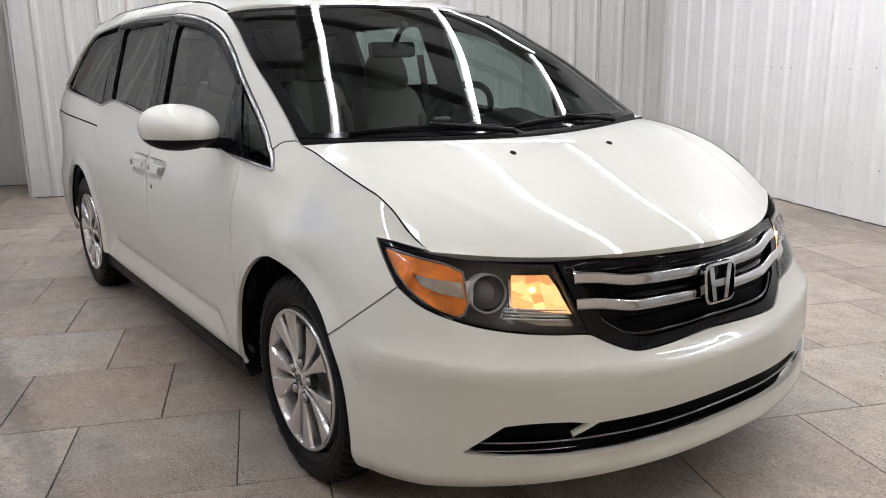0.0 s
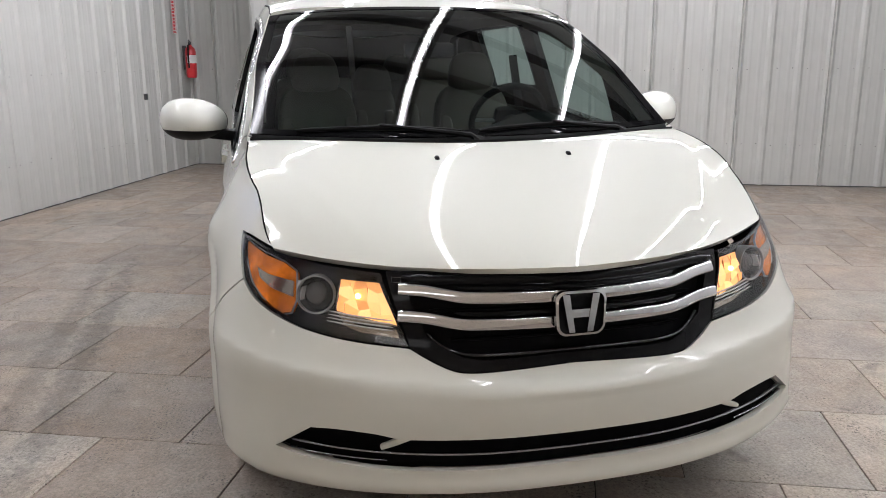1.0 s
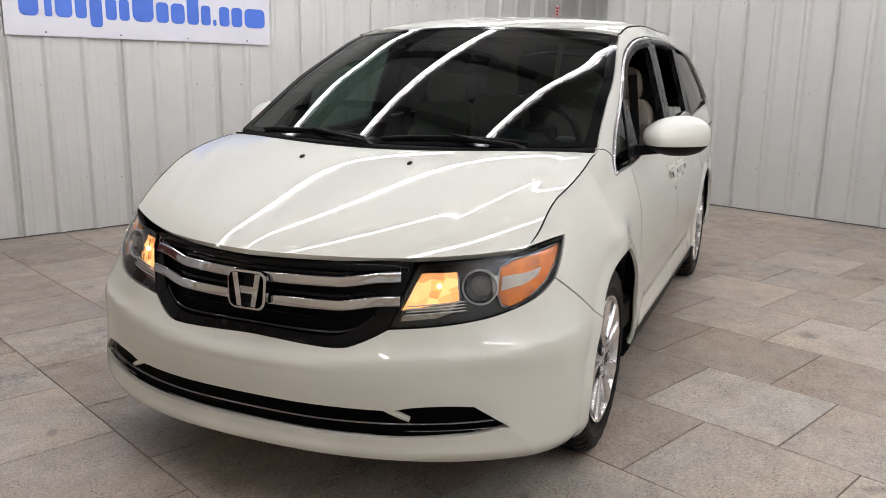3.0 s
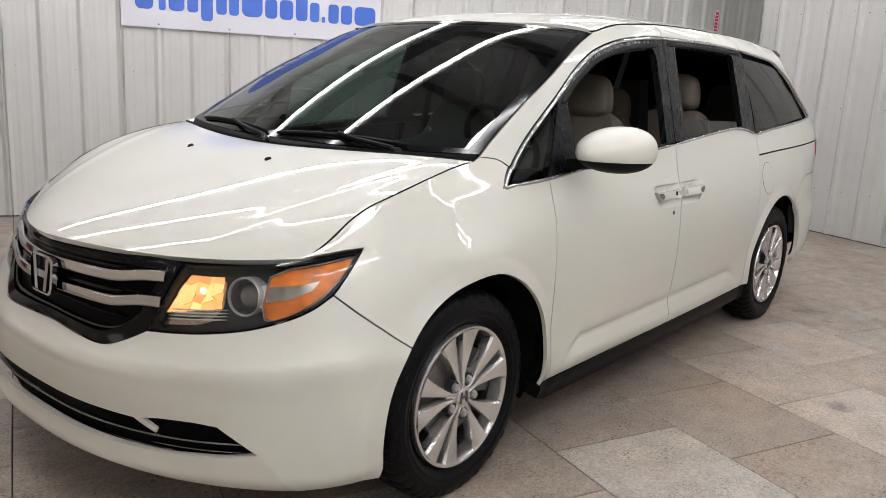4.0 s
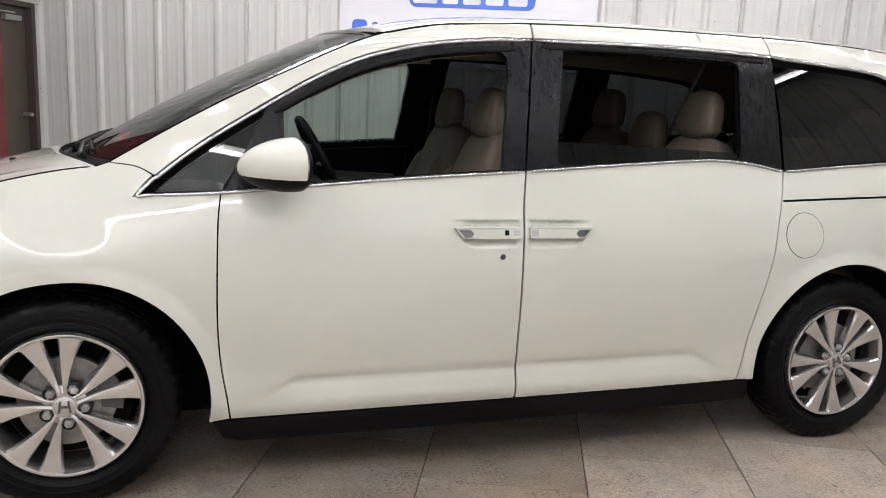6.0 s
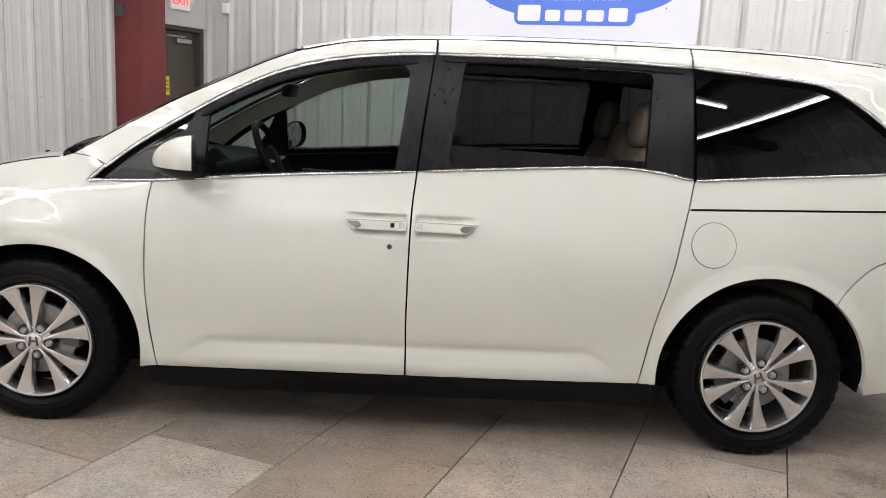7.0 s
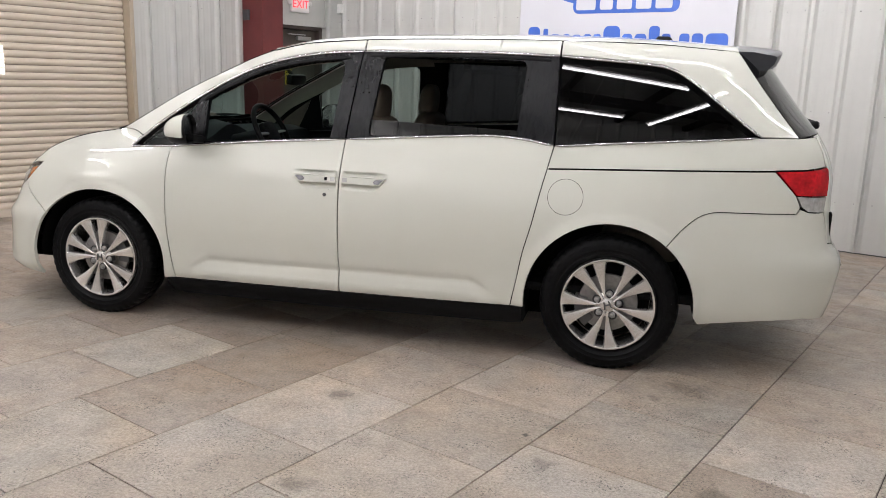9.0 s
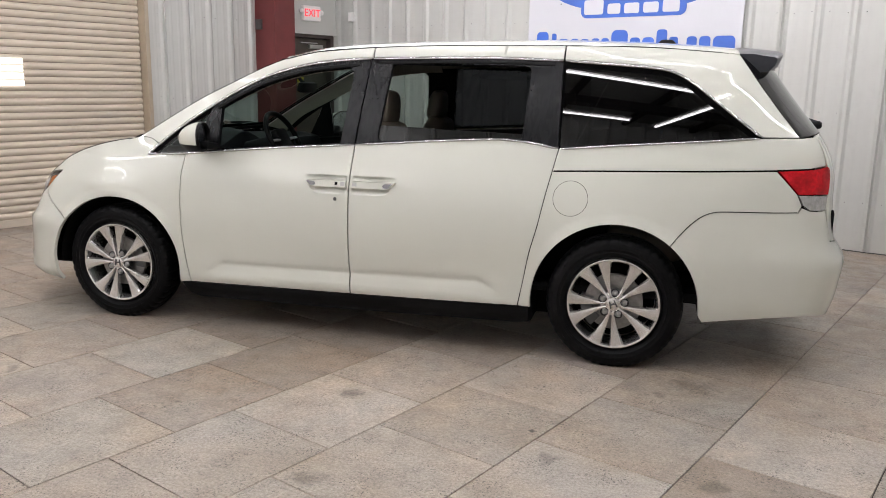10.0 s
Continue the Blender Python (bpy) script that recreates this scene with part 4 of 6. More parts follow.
# front door, sliding door
doors_f = tuple(sub("front_door", l) for l in ("white front door, window lowered", "white front door, window shut"))
doors_s = tuple(sub("sliding_door", l) for l in ("white sliding door, window half lowered", "white sliding door, window shut"))
CUPS = [[(1.240, .953), (1.40, .955), (1.522, .956), (1.522, .850), (1.43, .847), (1.352, .849), (1.318, .862), (1.276, .905)],
        [(1.542, .956), (1.66, .958), (1.828, .960), (1.797, .912), (1.752, .865), (1.722, .852), (1.65, .848), (1.542, .850)]]
low = along_line(SILL, .511, 1.5335)
panel("door_skin", FRONT_GAP[::-1][:1] + low[1:] + MID_GAP[::-1][1:] + along_line(BELT, .485, 1.545)[::-1] + FRONT_GAP[1:-1], side, M_PAINT, doors_f, step=.013, edge=.016, holes=[CUPS[0]])
low = along_line(SILL, 1.537, 2.497)
panel("door_skin", low + REAR_GAP[::-1][1:] + along_line(BELT, 1.547, 2.67)[::-1] + [(p[0] + .002, p[1]) for p in MID_GAP[1:-1]], side, M_PAINT, doors_s, step=.013, edge=.016, holes=[CUPS[1]])

# rear quarter, from the sliding door to the tail lamp, over the wheel
JOINT_R = smooth_line([(3.263, .678), (3.338, .774), (3.40, .832), (3.455, .858), (3.52, .866), (3.70, .869), (3.868, .873)], 4)
TAIL_IN = [(3.868, .873), (3.885, .905), (3.856, .962), (3.749, 1.068)]
quarter = [(2.55, .299)] + [p for p in ARCH_R if p[0] < 3.262 and p[1] > .30] + JOINT_R + TAIL_IN[1:] + [(3.749, 1.078), (3.90, 1.085), (4.03, 1.10), (4.02, 1.17), (3.99, 1.24), (3.872, 1.231)] + [(3.68, 1.2262)] \
    + along_line(BELT, 2.674, 3.672)[::-1] + REAR_GAP[1:]
quarters = tuple(sub("rear_quarter") for _ in range(2))
panel("quarter_panel", quarter, side, M_PAINT, quarters, step=.020)
strip("bonnet_gap", [tuple(map(float, hood_edge(k / 40))) for k in range(1, 40)], side, .0045, .0008, M_DARK, fenders, lift=.0002, n=5)
strip("slide_track", [(2.655 + k * .0365, 1.026 + k * .0016) for k in range(31)], side, .010, .0015, M_DARK, quarters, tip=1.0)
circle = arc((2.752, .892), .0885, 0, 350, 35)
panel("fuel_flap", circle, side, M_PAINT, quarters[0], step=.04, edge=.015, gap=0, lift=.0012, rim=.01)
strip("flap_gap", arc((2.752, .892), .0895, 0, 360, 48), side, .0032, .0006, M_DARK, quarters[0], lift=.0004, n=5)

# roof rail: front pillar, door head and rear pillar in one piece each side, with the two seams
rail_parts = tuple(sub("roof_rail") for _ in range(2))
edge_line = [tuple(map(float, pillar_edge(k / 14))) for k in range(15)] + [(float(s), float(roof_edge(s))) for s in np.linspace(1.1, 3.56, 44)]
PILLAR_D = smooth_line([(3.56, 1.636), (3.626, 1.541), (3.74, 1.391), (3.872, 1.231)], 5)
top = [(p[0], p[1] + .004) for p in WIN_TOP]


def rail_piece(s0, s1, head=False, end=False, drop=0.0):
    up = [p for p in edge_line if s0 < p[0] < s1]
    f = lambda s: float(np.interp(s, [p[0] for p in edge_line], [p[1] for p in edge_line]))
    loop = [(s0, f(s0))] if not head else []
    loop += up
    if end:
        loop += PILLAR_D + [(3.68, 1.230)]
    else:
        loop += [(s1, f(s1))]
    lowl = along_line(top, .285 if head else s0, 3.672 if end else s1)[::-1]
    return loop + [(p[0] + drop * .3, p[1] - drop * min(1, max(0, p[0] - .45) * 3)) for p in lowl]


panel("front_pillar", rail_piece(.12, 1.600, head=True), side, M_PAINT, rail_parts, step=.04, edge=.018)
panel("door_head", rail_piece(1.604, 2.662), side, M_PAINT, rail_parts, step=.04, edge=.018)
panel("rear_pillar", rail_piece(2.666, 3.6, end=True), side, M_PAINT, rail_parts, step=.04, edge=.018)
panel("pillar_lining", rail_piece(.12, 1.600, head=True, drop=.050), side, M_TRIM, rail_parts, step=.06, lift=-.035, rim=.004)
panel("head_lining", rail_piece(1.604, 3.6, end=True, drop=.020), side, M_TRIM, rail_parts, step=.06, lift=-.035, rim=.004)

# roof panel and its lining; both in (s, v)
roof_poly = [(float(1.05 - .105 * (1 - abs(v) ** 2.2)), float(v)) for v in np.linspace(-1, 1, 41)] + [(3.56 + .05 * (1 - abs(v) ** 2.5), float(v)) for v in np.linspace(1, -1, 41)]
panel("roof_panel", roof_poly, roof_at, M_PAINT, van, step=.05, edge=.04, gap=.004, label="white roof panel")
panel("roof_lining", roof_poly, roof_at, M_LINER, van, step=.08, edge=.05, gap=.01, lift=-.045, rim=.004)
bm = bmesh.new()
box(bm, (-3.18, 0, 1.722), (.13, .05, .035), .012, taper=(.5, .4))
part("aerial", bm, M_BLACK, van, smooth=True)

# bonnet, cowl, windscreen
hood_poly = [(0.0, v) for v in np.linspace(-1, 1, 31)] + [(u, 1.0) for u in np.linspace(.05, .95, 19)] + [(1.0, v) for v in np.linspace(1, -1, 41)] + [(u, -1.0) for u in np.linspace(.95, .05, 19)]
panel("hood", [(float(a), float(b)) for a, b in hood_poly], hood_at, M_PAINT, van, step=.018, edge=.02, gap=.003, rim=.022, label="glossy white bonnet with two washer jets")


def cowl_at(u, v):
    a = np.stack(hood_at(np.zeros_like(u), v * .985), 0)
    b = np.stack(screen_at(np.full_like(u, .01), v * .985), 0)
    p = a + (b - a) * u
    p[2] -= .022 * np.sin(np.pi * np.clip(u, 0, 1)) + .012 * (1 - u)
    return p[0], p[1], p[2]


quad = [(0, -1), (0, 1), (1, 1), (1, -1)]
panel("cowl", quad, cowl_at, M_BLACK, van, step=.08, edge=.08, gap=0, rim=.02, label="black plastic cowl")
screen_poly = [(.012, float(v)) for v in np.linspace(-.995, .995, 25)] + [(float(u), .995) for u in np.linspace(.06, .95, 18)] + [(float(.985 - .03 * abs(v) ** 3), float(v)) for v in np.linspace(.995, -.995, 25)] + [(float(u), -.995) for u in np.linspace(.95, .06, 18)]
wind = sub("windscreen", "dark tinted windscreen with black border")
panel("pane", screen_poly, screen_at, M_GLASS, wind, step=.05, edge=.05, gap=0, rim=.004)
inner = [(.045, float(v)) for v in np.linspace(-.94, .94, 25)] + [(float(u), .945) for u in np.linspace(.1, .9, 17)] + [(.95, float(v)) for v in np.linspace(.93, -.93, 25)] + [(float(u), -.945) for u in np.linspace(.9, .1, 17)]
panel("border", screen_poly, screen_at, M_GLOSS, wind, step=.05, edge=.03, gap=.002, lift=.0015, rim=.006, holes=[inner])

# --- nose: bumper, grille, lamps, in (q, z) with q from the middle ---
q_of = lambda s: s - S0
LAMP_LOW = [(-.565, .778), (-.66, .728), (-.78, .690), (-.90, .668), (-1.02, .652), (-1.145, .640)]
GRILLE_LOW = [(-1.145, .640), (-1.20, .612), (-1.26, .588), (-1.31, .580), (-1.40, .579), (-1.607, .582)]
half_top = smooth_line(LAMP_LOW, 4) + smooth_line(GRILLE_LOW, 4)[1:]
arch_edge = front_arc(141.5, 199, 14)
half_low = [(-.396, .208), (-.50, .218), (-.70, .228), (-.90, .238), (-1.15, .246), (-1.40, .250), (-1.607, .250)]
joint = smooth_line([ARCH_F[-1], (-.43, .685), JOINT_TOP], 4)
right = [(q_of(s), z) for s, z in smooth_line(half_low, 3)[::-1] + arch_edge[::-1] + joint[1:] + half_top[1:]]
bumper = [(p[0], p[1]) for p in right] + [(-p[0], p[1]) for p in right[::-1]]
clean = []
for p in bumper:
    if not clean or math.dist(p, clean[-1]) > .003:
        clean.append(p)
LOW_TOP = [(0, .408), (.30, .408), (.46, .408), (.50, .410), (.56, .422), (.66, .428), (.735, .424)]
LOW_BOT = [(.845, .352), (.76, .338), (.66, .330), (.56, .322), (.44, .318), (.2, .318), (0, .318)]
lower = smooth_line(LOW_TOP, 3) + smooth_line(LOW_BOT, 3)[:-1]
lower = lower + [(-q, z) for q, z in (smooth_line(LOW_TOP, 3)[1:] + smooth_line(LOW_BOT, 3))[::-1]][1:]
lw = []
for p in lower:
    if not lw or math.dist(p, lw[-1]) > .003:
        lw.append(p)
fb = sub("front_bumper", "white front bumper with a low black air intake")
panel("bumper_skin", clean, nose, M_PAINT, fb, step=.010, edge=.012, holes=[lw], rim=.02)
panel("intake_mesh", lw, nose, M_NAVY, fb, step=.05, gap=-.004, lift=-.035, rim=.0)
strip("intake_bar", [(q, .358 + .012 * (abs(q) / .8) ** 3 + .004 * ease(abs(q), .45, .8)) for q in np.linspace(-.80, .80, 81)], nose, .007, .006, M_DIMCHROME, fb, lift=-.016)
for sg in (1, -1):
    strip("intake_trim", [(sg * q, .338 + .012 * (q / .8) ** 3 + .002 * ease(q, .45, .8)) for q in np.linspace(.53, .81, 21)], nose, .004, .006, M_DIMCHROME, fb, lift=-.014)
bm = bmesh.new()
tube(bm, [Vector([float(c) for c in nose(np.array(q), np.array(.240))]) + Vector((-.08, 0, .01)) for q in np.linspace(-1.0, 1.0, 41)], .02, 6)
part("air_dam", bm, M_BLACK, fb)
for sg in (1, -1):
    strip("intake_fin", [(sg * (.455 + .03 * k), .414 - .0125 * k) for k in range(4)], nose, .018, .010, M_PAINT, fb, lift=-.018, n=9, tip=.8, square=.7)

gr = sub("grille", "gloss black grille with two chrome bars")
half = [(q_of(s), z) for s, z in smooth_line(GRILLE_LOW, 4)]
hf = [(.0, .838), (.2, .836), (.4, .832), (.55, .831)]
g_top = [(q, z) for q, z in hf[::-1]] + [(-q, z) for q, z in hf[1:]]
grille_poly = [(-q, z) for q, z in half] + [(q, z) for q, z in half[::-1][1:]] + [(.548, .832)] + [(q, z + .004) for q, z in g_top]
grille_poly = [p for i, p in enumerate(grille_poly) if i == 0 or math.dist(p, grille_poly[i - 1]) > .003]
panel("backing", grille_poly, nose, M_NAVY, gr, step=.05, lift=-.030, rim=0.0, gap=0)
rim_in = [(q * .90, z + .028 if z < .7 else z - .026) for q, z in grille_poly]
panel("surround", grille_poly, nose, M_GLOSS, gr, step=.03, edge=.015, lift=-.003, rim=.03, gap=.001, holes=[rim_in])


def bar_line(zc, zt):
    return [(q, zc + (zt - zc) * ease(abs(q), .30, .44) + .006 * ease(abs(q), .38, .52)) for q in np.linspace(-.505, .505, 71)]


strip("chrome_bar", bar_line(.770, .784), nose, .034, .018, M_CHROME, gr, lift=-.012, n=13, square=.45, tip=.95, label="chrome bar")
strip("chrome_bar", bar_line(.699, .715), nose, .034, .018, M_CHROME, gr, lift=-.012, n=13, square=.45, tip=.95, label="chrome bar")
for zc, zt in ((.770, .784), (.699, .715)):       # gloss-black strip over each bar paints its upper face's reflection and the shadow
    strip("bar_top", [(q, z + .026) for q, z in bar_line(zc, zt) if abs(q) < .36], nose, .018, .008, M_GLOSS, gr, lift=-.016, n=7)
for sg in (1, -1):
    for z in (.806, .818):
        strip("grille_grid", [(sg * q, z) for q in np.linspace(.445, .53, 7)], nose, .0025, .003, M_DIMCHROME, gr, lift=-.004)
    for q in (.45, .475, .50, .527):
        strip("grille_grid", [(sg * q, z) for z in np.linspace(.804, .821, 4)], nose, .0025, .003, M_DIMCHROME, gr, lift=-.004)
strip("grille_lip", smooth_line([(-.425, .676), (-.40, .655), (-.355, .632), (-.29, .620), (-.15, .616), (0, .615), (.15, .616), (.29, .620), (.355, .632), (.40, .655), (.425, .676)], 5), nose, .014, .010, M_PIANO, gr, lift=-.018, n=9, tip=.4)
strip("grille_slat", [(q, .735) for q in np.linspace(-.42, .42, 31)], nose, .012, .01, M_NAVY, gr, lift=-.03)
strip("grille_slat", [(q, .660) for q in np.linspace(-.36, .36, 31)], nose, .012, .01, M_NAVY, gr, lift=-.03)
strip("grille_head", [(q, .818) for q in np.linspace(-.5, .5, 41)], nose, .034, .012, M_GLOSS, gr, lift=-.010)

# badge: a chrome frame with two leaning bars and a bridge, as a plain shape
bm = bmesh.new()
bmx = Matrix.Translation((.925, 0, .727)) @ Matrix.Rotation(radians(-4), 4, "Y") @ Matrix.Rotation(math.pi / 2, 4, "Z") @ Matrix.Rotation(math.pi / 2, 4, "X")
outer = [(x * (1 + y * .7), y) for x, y in rounded(.142, .122, .028, 6)]
inner_b = [(x * (1 + y * .7), y) for x, y in rounded(.128, .109, .024, 6)]
lo, hi, li = ([bm.verts.new(bmx @ Vector((x, y, d))) for x, y in ring] for ring, d in ((outer, -.012), (outer, .004), (inner_b, .007)))
lb = [bm.verts.new(bmx @ Vector((x, y, -.012))) for x, y in inner_b]
for i in range(len(outer)):
    j = (i + 1) % len(outer)
    for a, b in ((lo, hi), (hi, li), (li, lb)):
        bm.faces.new((a[i], a[j], b[j], b[i]))
for sg in (1, -1):
    prism(bm, [(sg * .017, -.052), (sg * .034, -.052), (sg * .053, .052), (sg * .033, .052)], .012, bmx @ Matrix.Translation((0, 0, -.006)))
prism(bm, [(-.024, -.012), (.024, -.012), (.028, .010), (-.028, .010)], .009, bmx @ Matrix.Translation((0, 0, -.006)))
part("badge", bm, M_CHROME, gr, "chrome badge", True, 30)
bm = bmesh.new()
prism(bm, inner_b, .004, bmx @ Matrix.Translation((0, 0, -.014)))
part("badge_back", bm, M_GLOSS, gr)

# headlamps
lamps = tuple(sub("headlight", "clear headlight with amber corner and lit bulb") for _ in range(2))
LAMP_TOP = [LAMP_TIP, (-.50, .888), (-.58, .879), (-.655, .868), (-.78, .853), (-.92, .840), (-1.055, .831)]
lamp_poly = smooth_line(LAMP_TOP, 3) + [(-1.10, .74)] + smooth_line(LAMP_LOW, 3)[::-1] + smooth_line([JOINT_TOP, (-.50, .835), LAMP_TIP], 4)[1:-1]
panel("lens", lamp_poly, side, M_LENS, lamps, step=.04, edge=.02, gap=.002, rim=.004, lift=0)
panel("housing", lamp_poly, side, M_LAMPBLK, lamps, step=.04, edge=.02, gap=.004, rim=0, lift=-.045)
rim_l = shrunk(lamp_poly, .010)
panel("bezel", lamp_poly, side, M_GLOSS, lamps, step=.03, edge=.015, gap=.003, rim=.05, lift=-.004, holes=[rim_l])
amber = [(-.455, .878), (-.50, .874), (-.60, .860), (-.705, .845), (-.765, .822), (-.772, .80), (-.785, .745), (-.775, .712), (-.735, .703), (-.66, .738), (-.59, .778), (-.525, .825)]
panel("turn_signal", amber, side, M_AMBER, lamps, step=.03, edge=.012, gap=.004, rim=.02, lift=-.016, label="amber turn signal")
strip("amber_edge", amber + amber[:1], side, .0035, .003, M_LAMPGREY, lamps, lift=-.016)
panel("marker", [(-.60, .818), (-.66, .806), (-.765, .795), (-.775, .752), (-.69, .768), (-.63, .790)], side, M_FACET, lamps, step=.02, edge=.01, gap=.001, rim=.006, lift=-.011)
panel("link_plate", [(-.775, .80), (-.80, .797), (-.80, .738), (-.783, .742)], side, M_SATIN, lamps, step=.02, edge=.01, gap=.001, rim=.02, lift=-.014)
refl = [(-.935, .814), (-1.045, .808), (-1.075, .755), (-1.112, .690), (-1.02, .694), (-.935, .708), (-.912, .735), (-.912, .80)]
panel("reflector", refl, side, M_FACET, lamps, step=.022, edge=.012, gap=.001, rim=.02, lift=-.034, label="silvered lamp bowl")
rnd_f = random.Random(11)
bowl = []
knot_f = {(i, j): (rnd_f.uniform(-.35, .35) * (0 < i < 5), rnd_f.uniform(-.35, .35) * (0 < j < 4)) for i in range(6) for j in range(5)}
for i in range(5):
    for j in range(4):
        quad_f = []
        for di, dj in ((0, 0), (1, 0), (1, 1), (0, 1)):
            u, v = (i + di + knot_f[i + di, j + dj][0]) / 5, (j + dj + knot_f[i + di, j + dj][1]) / 4
            s_f = (1 - v) * (-.918 - .190 * u) + v * (-.922 - .124 * u)
            z_f = (1 - v) * (.730 - .036 * u) + v * (.813 - .004 * u)
            quad_f.append((s_f, z_f, rnd_f.uniform(-.004, .004)))
        bowl.append(quad_f)


def glow_facets(bm):
    for quad_f in bowl:
        pts_f = [on_side(s_f, z_f, -.028 + d_f)[0] for s_f, z_f, d_f in quad_f]
        bm.faces.new([bm.verts.new(p) for p in pts_f])


for k in range(4):
    strip("flute", [(-.895 - .02 * j, .728 - .0085 * k - .0022 * j) for j in range(11)], side, .0042, .003, M_SATIN, lamps, lift=-.024)
panel("reflector_foot", [(-1.105, .684), (-1.115, .662), (-1.0, .676), (-.94, .694), (-.945, .708), (-1.02, .688)], side, M_FACET, lamps, step=.02, edge=.01, gap=.001, rim=.01, lift=-.030)


def mirrored(bm_list, name, mat, parents, label="", sharp=40):
    """Makes a part from a function that fills a bmesh, then its mirror image."""
    for sg, par in ((1, parents[0]), (-1, parents[1])):
        bm = bmesh.new()
        bm_list(bm)
        if sg < 0:
            for v in bm.verts:
                v.co.y *= -1
        part(name, bm, mat, par, label, True, sharp)


def on_side(s, z, lift=0.0):
    """Point on the flank, its outward normal."""
    P = np.array([float(c) for c in side(np.array(s), np.array(z))])
    du = np.array([float(c) for c in side(np.array(s + .004), np.array(z))]) - P
    dv = np.array([float(c) for c in side(np.array(s), np.array(z + .004))]) - P
    n = np.cross(du, dv)
    n /= np.linalg.norm(n)
    if (P - CENTRE) @ n < 0:
        n = -n
    return Vector(P + n * lift), Vector(n)


p_lamp, n_lamp = on_side(-.845, .766)
aim = (n_lamp * .35 + Vector((1, .12, 0)).normalized() * .65).normalized()
lamp_m = Matrix.Translation(p_lamp - n_lamp * .020) @ aim.to_track_quat("Z", "Y").to_matrix().to_4x4()


def ring_shape(profile, n=32):
    def fill(bm):
        lathe(bm, profile, n, "z")
        for v in bm.verts:
            v.co = lamp_m @ v.co
    return fill


mirrored(glow_facets, "lit_reflector", M_REFL, lamps, "reflector facets glowing orange, the bulb's light painted in", 5)
mirrored(ring_shape([(.053, -.045), (.055, -.004), (.053, .004), (.051, .003), (.049, -.004)], 40), "projector_ring", M_LAMPGREY, lamps, "silver projector ring")
mirrored(ring_shape([(.047, -.002), (.041, -.018), (.037, -.034)], 40), "projector_cup", M_CHROME, lamps)
mirrored(ring_shape([(.0, -.004), (.012, -.006), (.024, -.013), (.033, -.026), (.035, -.036), (.0, -.04)], 32), "projector_lens", M_PROJ, lamps, "dark glass projector lens")
p_bulb = on_side(-.985, .770, -.022)[0]
mirrored(lambda bm: bmesh.ops.create_icosphere(bm, subdivisions=2, radius=.008, matrix=Matrix.Translation(p_bulb)), "bulb", M_BULB, lamps, "lit bulb")
# --- flank details ---
strip("belt_moulding", along_line(BELT, .280, 1.540), side, .013, .007, M_MOULDING, doors_f, lift=.001, label="chrome belt moulding")
strip("belt_moulding", along_line(BELT, 1.550, 2.666), side, .013, .007, M_MOULDING, doors_s, lift=.001, label="chrome belt moulding")
strip("belt_moulding", along_line(BELT, 2.680, 3.655), side, .013, .007, M_MOULDING, quarters, lift=.001, label="chrome belt moulding")
low_top = [(p[0] + .004, p[1] - .005) for p in WIN_TOP]
strip("window_moulding", along_line(low_top, .285, 1.598), side, .014, .006, M_MOULDING, rail_parts, lift=.0025, label="chrome window moulding")
strip("window_moulding", along_line(low_top, 1.606, 2.660), side, .014, .006, M_MOULDING, rail_parts, lift=.0025, label="chrome window moulding")
strip("window_moulding", along_line(low_top, 2.672, 3.660), side, .014, .006, M_MOULDING, rail_parts, lift=.0025, label="chrome window moulding")
strip("window_moulding", smooth_line([(.290, 1.082), (.262, 1.056), (.243, 1.038), (.231, 1.025), (.235, 1.018), (.252, 1.021), (.285, 1.0235)], 4), side, .014, .007, M_MOULDING, fenders, lift=.0015, label="chrome window moulding")


def inset(line, d):
    """The line moved square to itself, towards the glass."""
    out = []
    for i, p in enumerate(line):
        a, b = Vector(line[max(i - 1, 0)]), Vector(line[min(i + 1, len(line) - 1)])
        t = (b - a).normalized()
        out.append((p[0] + t.y * d, p[1] - t.x * d))
    return out


glass_top = inset(WIN_TOP, .030)
seal_top = [(p[0] + .004, p[1] - .004) for p in WIN_TOP]
belt_up = [(p[0], p[1] + .008) for p in BELT]

# fixed pane ahead of the front door
CS, CZ = np.meshgrid(np.linspace(.30, .60, 8), np.linspace(1.06, 1.24, 8))
CF = lambda s, z: np.stack([np.ones_like(s), s, z], -1)
CCX, CCY = (np.linalg.lstsq(CF(CS.ravel(), CZ.ravel()), c.ravel(), rcond=None)[0] for c in skin(CS, CZ))


def corner_at(s, z):
    """The flat fixed pane ahead of the door."""
    f = CF(np.asarray(s, float), np.asarray(z, float))
    return f @ CCX, f @ CCY, np.asarray(z, float)


corner = along_line(belt_up, .275, .490) + [(.492, 1.05), (.628, 1.268)] + along_line(glass_top, .285, .620)[::-1]
panel("corner_glass", corner, corner_at, M_CLEAR, fenders, step=.04, gap=.002, rim=.008, lift=-.004)
# black window frames with their openings
open_f = [(.690, 1.070), (1.458, 1.128), (1.478, 1.30), (1.497, 1.490), (1.494, 1.520), (1.478, 1.538)] + along_line(inset(WIN_TOP, .044), .690, 1.462)[::-1]
frame_f = along_line(belt_up, .496, 1.543) + [(1.560, 1.30), (1.592, 1.575)] + along_line(seal_top, .642, 1.590)[::-1]
panel("window_frame", frame_f, side, M_PILLAR, doors_f, step=.04, edge=.018, gap=.001, holes=[open_f], rim=.03, label="black window frame")
